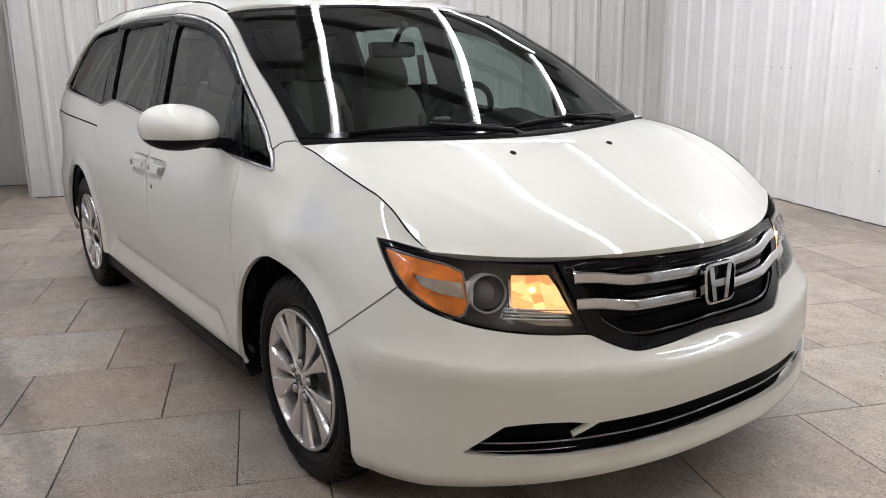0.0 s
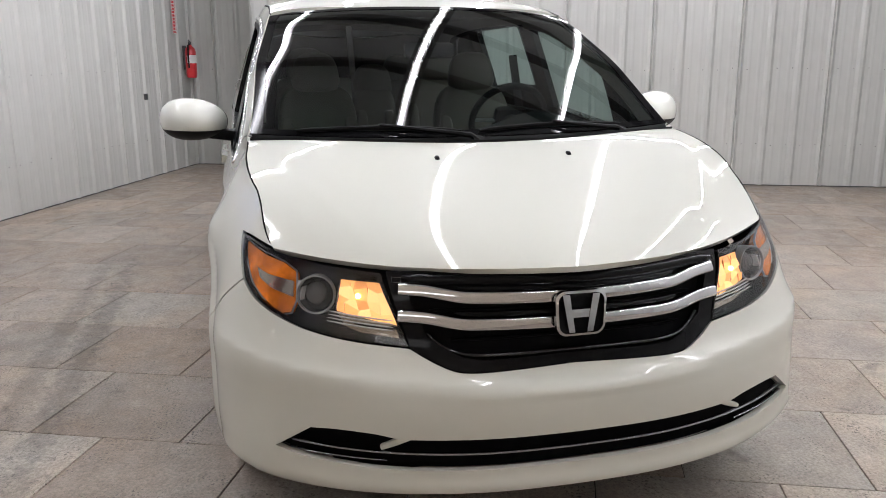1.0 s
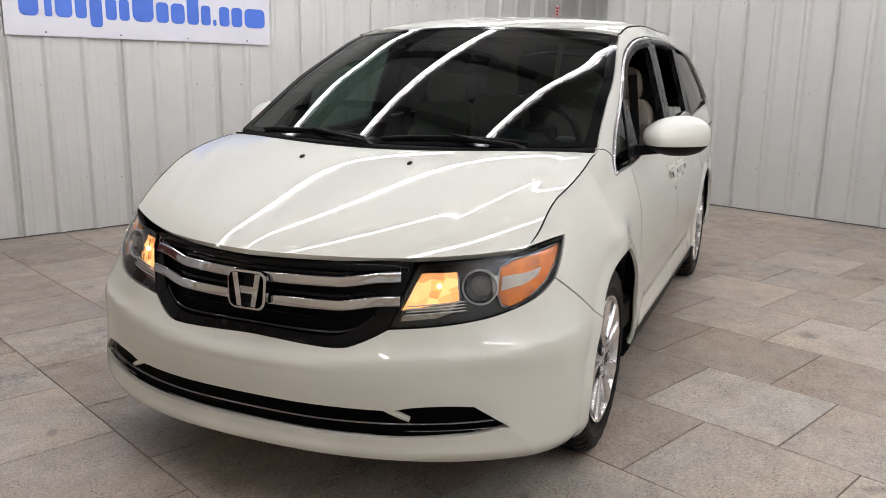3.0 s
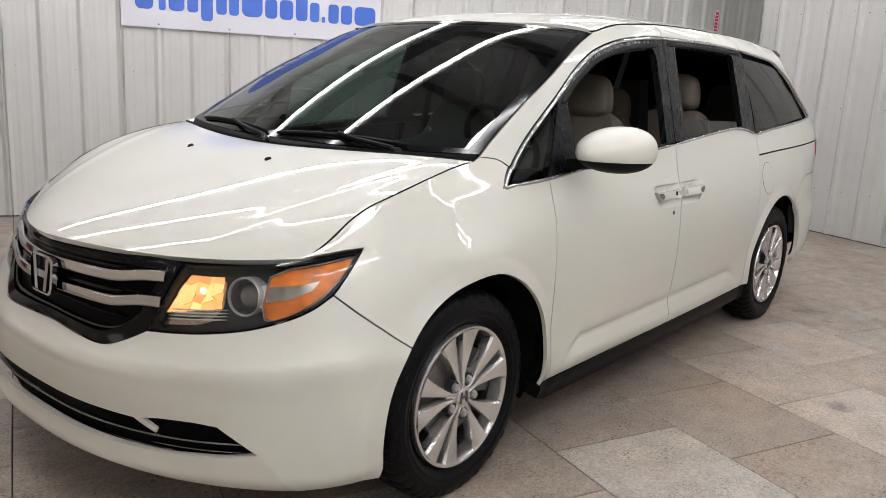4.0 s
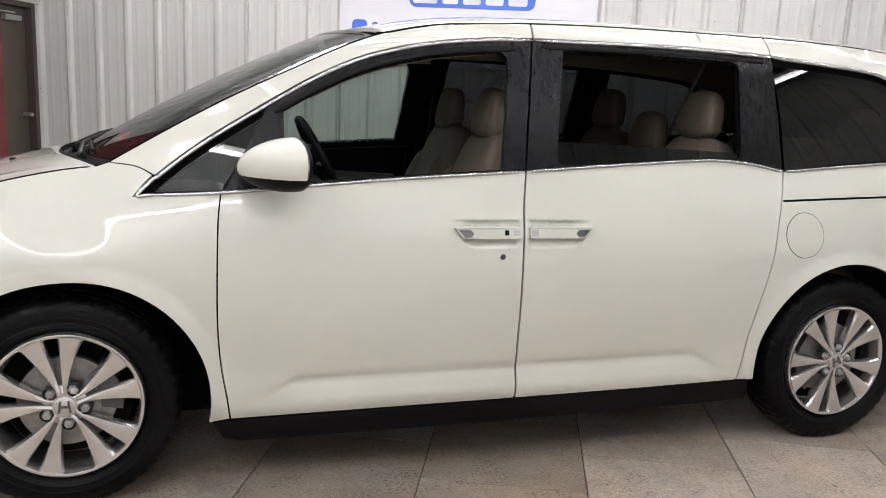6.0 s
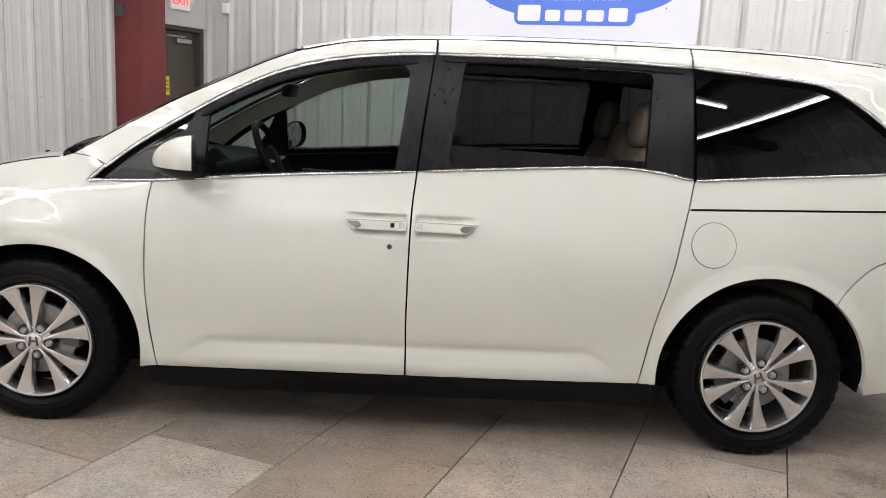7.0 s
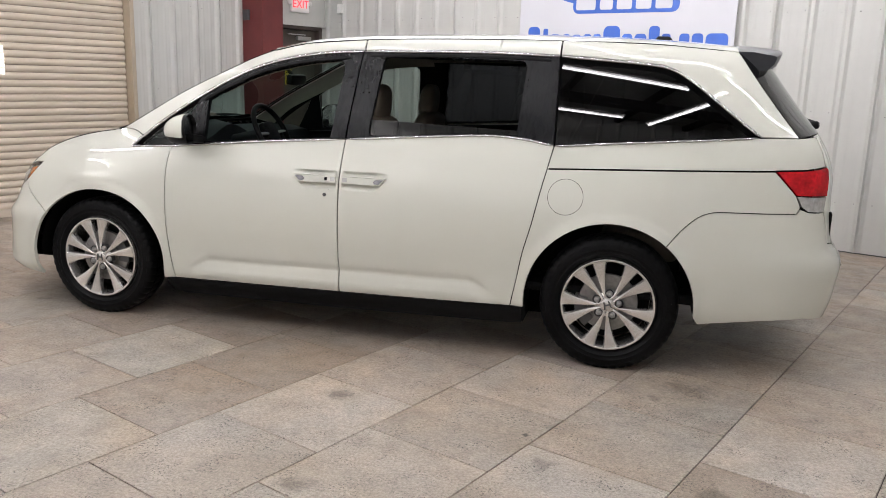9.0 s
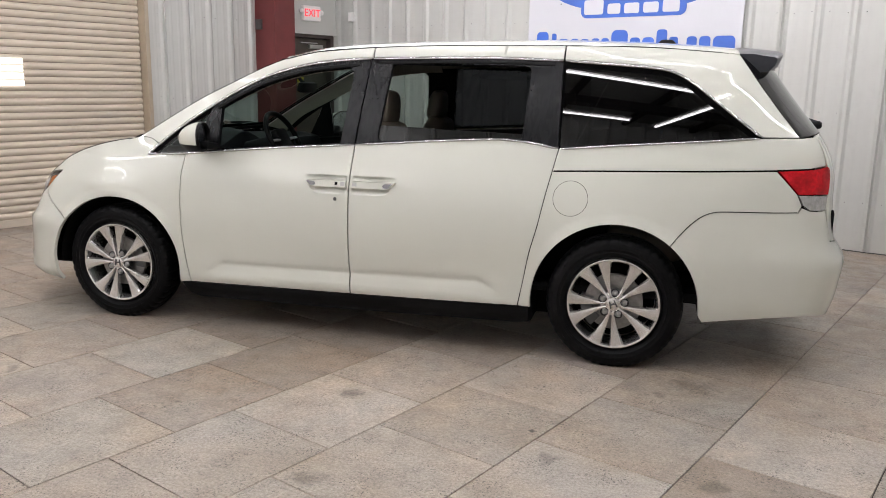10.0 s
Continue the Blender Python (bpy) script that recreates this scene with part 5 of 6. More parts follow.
open_s = [(1.702, 1.148), (2.474, 1.186), (2.497, 1.534), (2.486, 1.556), (2.464, 1.564), (1.745, 1.572), (1.726, 1.566), (1.718, 1.55), (1.672, 1.18), (1.678, 1.156)]
frame_s = along_line(belt_up, 1.550, 2.668) + [(2.666, 1.30), (2.662, 1.566)] + along_line(seal_top, 1.598, 2.658)[::-1] + [(1.567, 1.30)]
panel("window_frame", frame_s, side, M_PILLAR, doors_s, step=.04, edge=.018, gap=.001, holes=[open_s], rim=.03, label="black window frame")
# half-lowered pane on one side, shut panes on the other
strip("window_seal", along_line(inset(WIN_TOP, .036), .66, 1.53), side, .024, .004, M_BLACK, doors_f, lift=.0005, label="black rubber seal")
strip("window_seal", along_line(inset(WIN_TOP, .026), 1.63, 2.62), side, .020, .004, M_BLACK, doors_s, lift=.0005, label="black rubber seal")
pane_low = [(1.655, 1.12), (2.50, 1.16), (2.50, 1.210), (1.665, 1.236)]
panel("window_pane", pane_low, side, M_PRIV, doors_s[0], step=.06, gap=0, lift=-.014, rim=.004, label="lowered tinted pane")
panel("pane_backing", pane_low, side, M_DASH, doors_s[0], step=.06, gap=0, lift=-.035, rim=0)


def right_panel(name, poly, mat, parent, lift, label=""):
    V, N, F = trim_mesh(poly, side, .06, .03, 0, (), lift, .004)
    flip = np.array([1, -1, 1])
    build(name, V * flip, [f[::-1] for f in F], mat, parent, label, True, N * flip)


right_panel("window_pane", shrunk(open_f, -.012), M_CLEAR, doors_f[1], -.012, "closed tinted pane")
right_panel("window_pane", shrunk(open_s, -.012), M_PRIV, doors_s[1], -.012, "closed privacy glass")
quarter_glass = along_line(belt_up, 2.676, 3.640) + along_line(glass_top, 2.676, 3.630)[::-1]
QS, QZ = np.meshgrid(np.linspace(2.7, 3.6, 12), np.linspace(1.16, 1.58, 10))
QF = lambda s, z: np.stack([np.ones_like(s), s, z, s * s, z * z], -1)
QX, QY = skin(QS, QZ)
QCX, QCY = (np.linalg.lstsq(QF(QS.ravel(), QZ.ravel()), c.ravel(), rcond=None)[0] for c in (QX, QY))
QCY = QCY + np.array([-.036 * 1.38 + .05 * 3.15 ** 2, -.1 * 3.15, .036, .05, 0])      # a little flatter and more upright than the skin


def quarter_at(s, z):
    """The quarter glass: an evenly curved pane close to the skin."""
    f = QF(np.asarray(s, float), np.asarray(z, float))
    return f @ QCX, f @ QCY, np.asarray(z, float)


panel("quarter_glass", quarter_glass, quarter_at, M_PRIV, quarters, step=.045, gap=.002, rim=.012, lift=-.010, label="dark privacy glass")
# seals and seams as thin dark lines
strip("pillar_seam", smooth_line([(.152, 1.1195), (.215, 1.113), (.250, 1.101), (.277, 1.086)], 4), side, .0045, .0008, M_DARK, fenders, lift=.0004, n=5)
strip("roof_seam", [(s, float(roof_edge(s)) - .002) for s in np.linspace(1.02, 3.5, 60)], side, .012, .0015, M_DARK, rail_parts, lift=-.001, n=5)

# handles with recesses, lock
for doors, x0, x1, tip in ((doors_f, 1.240, 1.522, True), (doors_s, 1.542, 1.828, False)):
    cup = CUPS[0] if tip else CUPS[1]
    at = (lambda d: x0 + d) if tip else (lambda d: x1 - d)      # counted from the pointed end of the pair

    def scoop(s, z):
        x, y, zz = side(s, z)
        d = (s - x0) if tip else (x1 - s)
        slope = ease(z, .847, .893) * (1 - ease(z, .940, .956)) * ease(d, .012, .10) * (1 - ease(d, .262, .284))
        finger = ease(z, .90, .925) * (1 - ease(z, .940, .953)) * ease(d, .085, .11) * (1 - ease(d, .185, .21))
        return x, y - .018 * slope - .007 * finger, zz

    panel("handle_recess", cup, scoop, M_PAINT, doors, step=.007, edge=.008, gap=-.0005, rim=0)
    bar = [(at(.028), .9255), (at(.262), .9270), (at(.276), .9255), (at(.276), .8905), (at(.262), .8885), (at(.075), .8880), (at(.062), .8890)]
    panel("door_handle", bar, side, M_PAINT, doors, step=.012, edge=.010, gap=0, lift=.013, rim=.030, label="white pull handle")
    strip("handle_lip", [(at(.034 + .0238 * k), .9235 + .0012 * min(k, 3) / 3) for k in range(11)], side, .007, .004, M_PAINT, doors, lift=.0125, n=7, tip=.6)
    panel("handle_pad", [(at(.040), .9175), (at(.085), .9165), (at(.098), .9040), (at(.088), .8935), (at(.066), .8925)], side, M_DIMCHROME, doors, step=.012, edge=.008, gap=0, lift=.0142, rim=.004, label="dark grey end pad")
    panel("handle_pad", [(at(.246), .918), (at(.272), .918), (at(.272), .897), (at(.246), .897)], side, M_SATIN, doors, step=.012, edge=.008, gap=0, lift=.0140, rim=.003, label="grey end pad")
    if tip:
        panel("handle_sensor", [(at(.213), .916), (at(.229), .916), (at(.229), .899), (at(.213), .899)], side, M_BLACK, doors, step=.012, edge=.008, gap=0, lift=.0142, rim=.003)
p_key = on_side(1.452, .823, .001)[0]


def key_shape(bm):
    lathe(bm, [(0, .003), (.006, .003), (.008, .0015), (.0095, .0015), (.0105, 0)], 16, "y", p_key)


mirrored(key_shape, "door_lock", M_STEEL, doors_f, "round dark lock")

# sills
sills = tuple(sub("sill") for _ in range(2))
sill_poly = [(.455, .262), (1.0, .269), (1.535, .276), (2.07, .284), (2.50, .293), (2.555, .294), (2.56, .210), (2.50, .196), (1.5, .178), (.55, .174), (.49, .19)]


def sill_at(s, z):
    """A near upright face just inside the foot of the doors."""
    x, y, _ = side(s, np.full_like(np.asarray(z, float), .30))
    return x, y - .012 - .030 * (1 - ease(z, .17, .26)), np.asarray(z, float)


panel("sill_cover", sill_poly, sill_at, M_BLACK, sills, step=.03, edge=.03, lift=0, rim=.06, gap=0, label="black plastic sill")

# door mirrors
mirrors = tuple(sub("door_mirror", "white door mirror with a black lower half") for _ in range(2))


MIRROR = (-.690, 1.043, 1.142)
FWD, LNG = Vector((.95, .31, 0)), Vector((-.31, .95, 0))      # out of the back of the case, and along its glass


def mirror_point(f, l, z):
    return Vector(MIRROR) + FWD * f + LNG * l + Vector((0, 0, z))


def mirror_ring(q, grow=1.0):
    """Rim of the case: a rounded oblong, taller towards its outer end."""
    c, s_ = math.cos(q), math.sin(q)
    l = .144 * math.copysign(abs(c) ** .93, c) * grow
    z = (.088 if s_ > 0 else .080) * math.copysign(abs(s_) ** .88, s_) * grow * (1 + .10 * c)
    return l, z + .004 * c


def mirror_shell(upper):
    def fill(bm):
        n, m = 56, 14
        rows = []
        for k in range(m + 1):
            th = math.pi / 2 * k / m
            r, f = math.cos(th) ** .92, math.sin(th) ** 1.05
            row = []
            for i in range(n):
                l, z = mirror_ring(2 * math.pi * i / n, r)
                row.append(bm.verts.new(mirror_point(f * (.138 - .036 * (l / .144)), l - .022 * f, z - .012 * f)))
            rows.append(row)
        for a, b in zip(rows, rows[1:]):
            for i in range(n):
                bm.faces.new((a[i], a[(i + 1) % n], b[(i + 1) % n], b[i]))
        bmesh.ops.remove_doubles(bm, verts=bm.verts, dist=.0005)
        bmesh.ops.bisect_plane(bm, geom=bm.verts[:] + bm.edges[:] + bm.faces[:], plane_co=mirror_point(0, 0, -.034), plane_no=(0, 0, 1), clear_inner=upper, clear_outer=not upper)
    return fill


def mirror_bezel(bm):
    n = 56
    rings = [[bm.verts.new(mirror_point(f, *mirror_ring(2 * math.pi * i / n, g))) for i in range(n)] for f, g in ((.003, 1.0), (-.010, .992), (-.014, .965), (-.010, .935), (.012, .915))]
    for a, b in zip(rings, rings[1:]):
        for i in range(n):
            bm.faces.new((a[i], a[(i + 1) % n], b[(i + 1) % n], b[i]))


def mirror_pane(bm):
    bm.faces.new([bm.verts.new(mirror_point(.004, *mirror_ring(2 * math.pi * i / 56, .93))) for i in range(56)])
    bmesh.ops.solidify(bm, geom=bm.faces[:], thickness=.003)


mirrored(mirror_shell(True), "mirror_cap", M_PAINT, mirrors, "white cap", 60)
mirrored(mirror_shell(False), "mirror_base", M_BLACK, mirrors, "black lower half", 60)
mirrored(mirror_bezel, "mirror_bezel", M_BLACK, mirrors, "black rim", 50)
mirrored(mirror_pane, "mirror_glass", M_MIRROR, mirrors, "mirror glass")
mirrored(lambda bm: box(bm, (-.650, .925, 1.085), (.085, .14, .045), .015, Matrix.Rotation(radians(8), 3, "X")), "mirror_arm", M_BLACK, mirrors)

# washer jets, wipers
for y in (.231, -.231):
    bm = bmesh.new()
    box(bm, (.257, y, 1.0675), (.030, .018, .016), .005, Matrix.Rotation(radians(14), 3, "Y"), (.6, .7))
    part("washer_jet", bm, M_BLACK, van, smooth=True)


def on_screen(u, v, lift=0.0):
    f = lambda a, b: Vector([float(c) for c in screen_at(np.array(a), np.array(b))])
    p = f(u, v)
    n = (f(u + .01, v) - p).cross(f(u, v + .01) - p).normalized()
    n = n if n.x > 0 else -n
    return p + n * lift


for y0, v0, v1, va in ((.52, .70, -.02, .56), (-.12, -.10, -.80, -.16)):
    w = sub("wiper", "black windscreen wiper")
    bm = bmesh.new()
    tube(bm, [on_screen(.052 - .022 * abs(2 * k / 12 - 1) ** 2, v0 + (v1 - v0) * k / 12, .009) for k in range(13)], [.004] + [.0065] * 11 + [.004], 8, 1.3)
    part("blade", bm, M_BLACK, w, smooth=True)
    bm = bmesh.new()
    mid = on_screen(.058, (v0 + v1) / 2, .017)
    tube(bm, [on_screen(-.02, va + .12, .012), on_screen(.0, va + .09, .018), on_screen(.03, (va + (v0 + v1) / 2) / 2, .022), mid], [.012, .011, .008, .006], 8)
    part("arm", bm, M_BLACK, w, smooth=True)
    bm = bmesh.new()
    tube(bm, [on_screen(-.02, va + .12, -.01), on_screen(-.02, va + .12, .02)], .02, 12)
    part("pivot", bm, M_BLACK, w, smooth=True)

# --- tail ---
rb = sub("rear_bumper", "white rear bumper")
rq = lambda s: S1 - s
half_r = [p for p in arc((-c1, z1), r1, 56, -16, 16)]
half_r = [(s, z) for s, z in half_r if s > 3.27]
up_r = JOINT_R + [(3.885, .898), (3.93, .882), (4.0, .878), (4.042, .882), (4.06, .85), (4.12, .72), (4.3, .70), (S1, .70)]
lo_side = [(3.447, .288), (3.60, .312), (3.74, .332), (3.95, .352), (4.15, .335), (4.5, .30), (S1, .295)]
half_poly = [(rq(s), z) for s, z in lo_side[::-1]] + [(rq(s), z) for s, z in half_r[::-1] if z > .30 and s > 3.266] + [(rq(s), z) for s, z in up_r]
rp = half_poly + [(-q, z) for q, z in half_poly[::-1]]
rp = [p for i, p in enumerate(rp) if math.dist(p, rp[i - 1]) > .003]
panel("bumper_skin", rp, tail, M_PAINT, rb, step=.04, rim=.02)
gate = sub("tailgate", "white tailgate with dark rear glass")
gp = [(rq(4.063), .85), (rq(4.123), .72), (rq(4.3), .70), (0, .70)]
gp = gp[::-1] + [(rq(4.045), .88), (rq(4.06), 1.09), (rq(4.035), 1.11), (rq(4.025), 1.17), (rq(3.995), 1.243), (rq(4.1), 1.25), (0, 1.25)]
gp = gp + [(-q, z) for q, z in gp[::-1]]
gp = [p for i, p in enumerate(gp) if math.dist(p, gp[i - 1]) > .003]
panel("gate_skin", gp, tail, M_PAINT, gate, step=.05, rim=.02)
gate_edge = curve(*[(k / (len(PILLAR_D) - 1), *p) for k, p in enumerate(PILLAR_D[::-1])])
gate_mid = curve((0, -4.012, 1.252), (.16, -3.968, 1.302), (.57, -3.868, 1.430), (1, -3.772, 1.560), soft=True)


def gate_at(u, v):
    """The rear glass: u across from -1 to 1, v up; its sides run along the rear pillars."""
    u, v = np.broadcast_arrays(np.asarray(u, float), np.asarray(v, float))
    se, ze = gate_edge(v)
    xe, ye = skin(se, ze)
    xc, zc = gate_mid(v)
    k = np.abs(u) ** 3.2
    return xc + (xe - xc) * k, ye * u, zc + (ze - zc) * k


gate_rect = [(-1, 0), (1, 0), (1, 1), (-1, 1)]
panel("gate_glass", gate_rect, gate_at, M_PIANO, gate, step=.05, edge=.04, gap=.003, rim=.01, label="dark rear glass")
panel("gate_lining", gate_rect, gate_at, M_DARK, gate, step=.08, edge=.06, gap=.002, rim=0, lift=-.035)
sp_rows = []
bm = bmesh.new()
for v in np.linspace(-1, 1, 41):
    xr, yr, zr = (float(c) for c in roof_at(np.array(3.555), np.array(v)))
    end = abs(v) ** 7
    xt = -3.778 + .05 * end
    xg, yg, zg = (float(c) for c in gate_at(np.array(v * .96), np.array(.97)))
    ring = [(xr + .012, yr, zr + .003), (xr - .06, yr, zr + .002), (xt + .07, yr * .99, zr - .006), (xt + .012, yr * .985, zr - .014), (xt, yr * .985, zr - .022), (xt + .002, yr * .985, zr - .034), (xt + .010, yr * .985, zr - .056),
            (xt + .018 + .02 * end, yr * .99, zr - .085), (xg + .004, (yg + yr) / 2 if end > .3 else yr, min(zg, zr - .10)), (xr - .01, yr, zr - .09)]
    sp_rows.append([bm.verts.new(p) for p in ring])
for a, b in zip(sp_rows, sp_rows[1:]):
    for k in range(10):
        bm.faces.new((a[k], a[(k + 1) % 10], b[(k + 1) % 10], b[k]))
bm.faces.new(sp_rows[0])
bm.faces.new(sp_rows[-1][::-1])
part("spoiler", bm, M_SPOILER, gate, "dark spoiler", True, 35)
bm = bmesh.new()
tube(bm, [(-4.0, .12, 1.262), (-4.045, .12, 1.272), (-4.052, .12, 1.274)], [.024, .022, .012], 10)
tube(bm, [(-4.045, .12, 1.278), (-4.022, -.05, 1.290), (-3.995, -.34, 1.300)], [.010, .008, .006], 8)
part("rear_wiper", bm, M_BLACK, gate, smooth=True)
tails = tuple(sub("tail_light", "red tail light with a clear lower part") for _ in range(2))
t_red = [(3.752, 1.072), (3.90, 1.080), (4.04, 1.096), (4.075, 1.085), (4.060, .958), (3.860, .962)]
t_clear = [(3.862, .958), (4.058, .954), (4.045, .885), (4.0, .880), (3.93, .884), (3.892, .906)]
panel("red_lens", t_red, side, M_TAIL, tails, step=.03, edge=.012, rim=.03, lift=.003, gap=.001)
panel("clear_lens", t_clear, side, M_TAILC, tails, step=.03, edge=.012, rim=.03, lift=.002, gap=.001)
for sg in (1, -1):
    bm = bmesh.new()
    pp = [Vector([float(c) for c in tail(np.array(sg * q), np.array(z))]) for q, z in ((.52, .60), (.62, .66), (.66, .60), (.56, .55))]
    bm.faces.new([bm.verts.new(p + Vector((-.003, 0, 0))) for p in pp])
    part("reflector", bm, M_TAILC, rb)

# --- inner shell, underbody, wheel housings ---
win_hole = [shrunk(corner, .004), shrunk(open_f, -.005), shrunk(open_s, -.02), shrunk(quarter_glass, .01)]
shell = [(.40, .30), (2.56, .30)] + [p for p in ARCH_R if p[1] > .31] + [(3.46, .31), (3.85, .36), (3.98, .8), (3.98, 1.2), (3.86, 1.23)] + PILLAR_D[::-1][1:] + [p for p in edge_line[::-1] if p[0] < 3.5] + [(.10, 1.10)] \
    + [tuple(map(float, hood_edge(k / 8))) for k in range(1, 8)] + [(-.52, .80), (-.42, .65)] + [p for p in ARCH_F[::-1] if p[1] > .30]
# near-black sheet close behind the skin, so the panel gaps read as shade
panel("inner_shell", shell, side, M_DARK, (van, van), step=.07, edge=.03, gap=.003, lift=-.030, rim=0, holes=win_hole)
bm = bmesh.new()
# slab between the axles, set low to deepen the shade on the floor
box(bm, (-1.50, 0, .235), (1.95, 1.46, .21), .03)
box(bm, (-1.40, 0, .30), (3.6, 1.28, .24), .03)
box(bm, (.42, 0, .30), (.70, 1.30, .12), .03)
box(bm, (-3.62, 0, .40), (.62, 1.36, .16), .03)
part("underbody", bm, M_DARK, van)
bm = bmesh.new()
box(bm, (.35, 0, .58), (.75, 1.15, .45), .03)
part("engine_bay", bm, M_DARK, van)
bm = bmesh.new()
box(bm, (-4.0, 0, .62), (.12, 1.4, .5), .02)
part("rear_bulkhead", bm, M_DARK, van)
for xa, za, ra in ARCHES:
    def housing(bm):
        n = 30
        rows = []
        for y in (.58, .905):
            rows.append([bm.verts.new((xa + (ra + .012) * math.cos(radians(a)) * (1.075 if xa > -1 and abs(a) < 90 else 1), y, za + (ra + .012) * math.sin(radians(a)))) for a in (np.linspace(-2, 187, n) if xa < -1 else np.linspace(-3, 187, n))])
        for i in range(n - 1):
            bm.faces.new((rows[0][i], rows[0][i + 1], rows[1][i + 1], rows[1][i]))
        bm.faces.new(rows[0])
        foot = 0 if xa < -1 else -1       # added dark sheet down to the sill's end, in place of the shade there
        bm.faces.new([rows[0][foot], rows[1][foot]] + [bm.verts.new((rows[0][foot].co.x, y, .185)) for y in (.86, .58)])
    mirrored(housing, "wheel_housing", M_DARK, (van, van))

# --- wheels ---
def tyre_mesh(bm):
    """Sidewall with raised rings, notched shoulder blocks and grooved tread."""
    n = 192
    full = [(.240, .030), (.2425, .050), (.246, .060), (.252, .068), (.266, .0800), (.2715, .0835), (.2735, .0852), (.2765, .0852), (.2785, .0840), (.292, .0870), (.2932, .0882), (.2962, .0882), (.2975, .0872), (.310, .0858), (.318, .0835), (.3205, .0850), (.333, .0810),
            (.343, .072), (.3495, .061), (.3535, .049), (.3555, .032), (.350, .0315), (.350, .0245), (.3560, .024), (.3560, -.030), (.350, -.0305), (.350, -.0375), (.3560, -.038), (.354, -.07), (.346, -.095), (.31, -.125), (.26, -.115), (.240, -.06)]
    rings = []
    for i, (r, y) in enumerate(full):
        ring = []
        for k in range(n):
            a = 2 * math.pi * k / n
            rr, yy = r, y
            if 15 <= i <= 20 and k % 4 == 0:       # gaps between the shoulder blocks
                rr -= .0035
                yy -= .0025
            if 15 <= i <= 16 and k % 8 in (1, 2, 3):      # every other block reaches further down
                rr -= .005
            if i in (23, 24) and k % 5 == 0:
                rr -= .005
            ring.append(bm.verts.new((rr * math.cos(a), yy, rr * math.sin(a))))
        rings.append(ring)
    for r_0, r_1 in zip(rings, rings[1:]):
        for k in range(n):
            bm.faces.new((r_0[k], r_0[(k + 1) % n], r_1[(k + 1) % n], r_1[k]))


def spoke_mesh(bm, rot):
    """Five pairs of flared spokes; here one spoke, mirrored for its twin."""
    rows = ((.037, 1.2, 35.5, -.001), (.045, 2.6, 25.0, .000), (.058, 3.6, 20.5, .000), (.072, 3.9, 18.8, -.002), (.093, 4.0, 19.2, -.003), (.119, 4.3, 20.4, -.002), (.150, 4.7, 21.6, .000), (.181, 5.2, 22.8, .003), (.203, 5.5, 23.4, .0045), (.2150, 5.5, 24.2, .0054), (.2225, 5.4, 24.6, .0058), (.2265, 5.0, 25.4, .0062), (.2295, 3.6, 28.0, .0064), (.2325, .0, 34.5, .0064))
    for sg in (1, -1):
        top_, bot = [], []
        for r, a0, a1, dy in rows:
            line_t, line_b = [], []
            for k, (f, drop) in enumerate(((0, .009), (.10, 0), (.5, -.0028), (.90, 0), (1, .009))):
                a = radians(rot + sg * (a0 + (a1 - a0) * f))
                line_t.append(bm.verts.new((r * math.cos(a), .078 + dy - drop, r * math.sin(a))))
            for f in (0, 1):
                a = radians(rot + sg * (a0 + (a1 - a0) * (f * .9 + .05)))
                line_b.append(bm.verts.new((r * math.cos(a), .040, r * math.sin(a))))
            top_.append(line_t)
            bot.append(line_b)
        for i in range(len(rows) - 1):
            for k in range(4):
                bm.faces.new((top_[i][k], top_[i][k + 1], top_[i + 1][k + 1], top_[i + 1][k]))
            bm.faces.new((top_[i][0], top_[i + 1][0], bot[i + 1][0], bot[i][0]))
            bm.faces.new((top_[i][4], bot[i][1], bot[i + 1][1], top_[i + 1][4]))


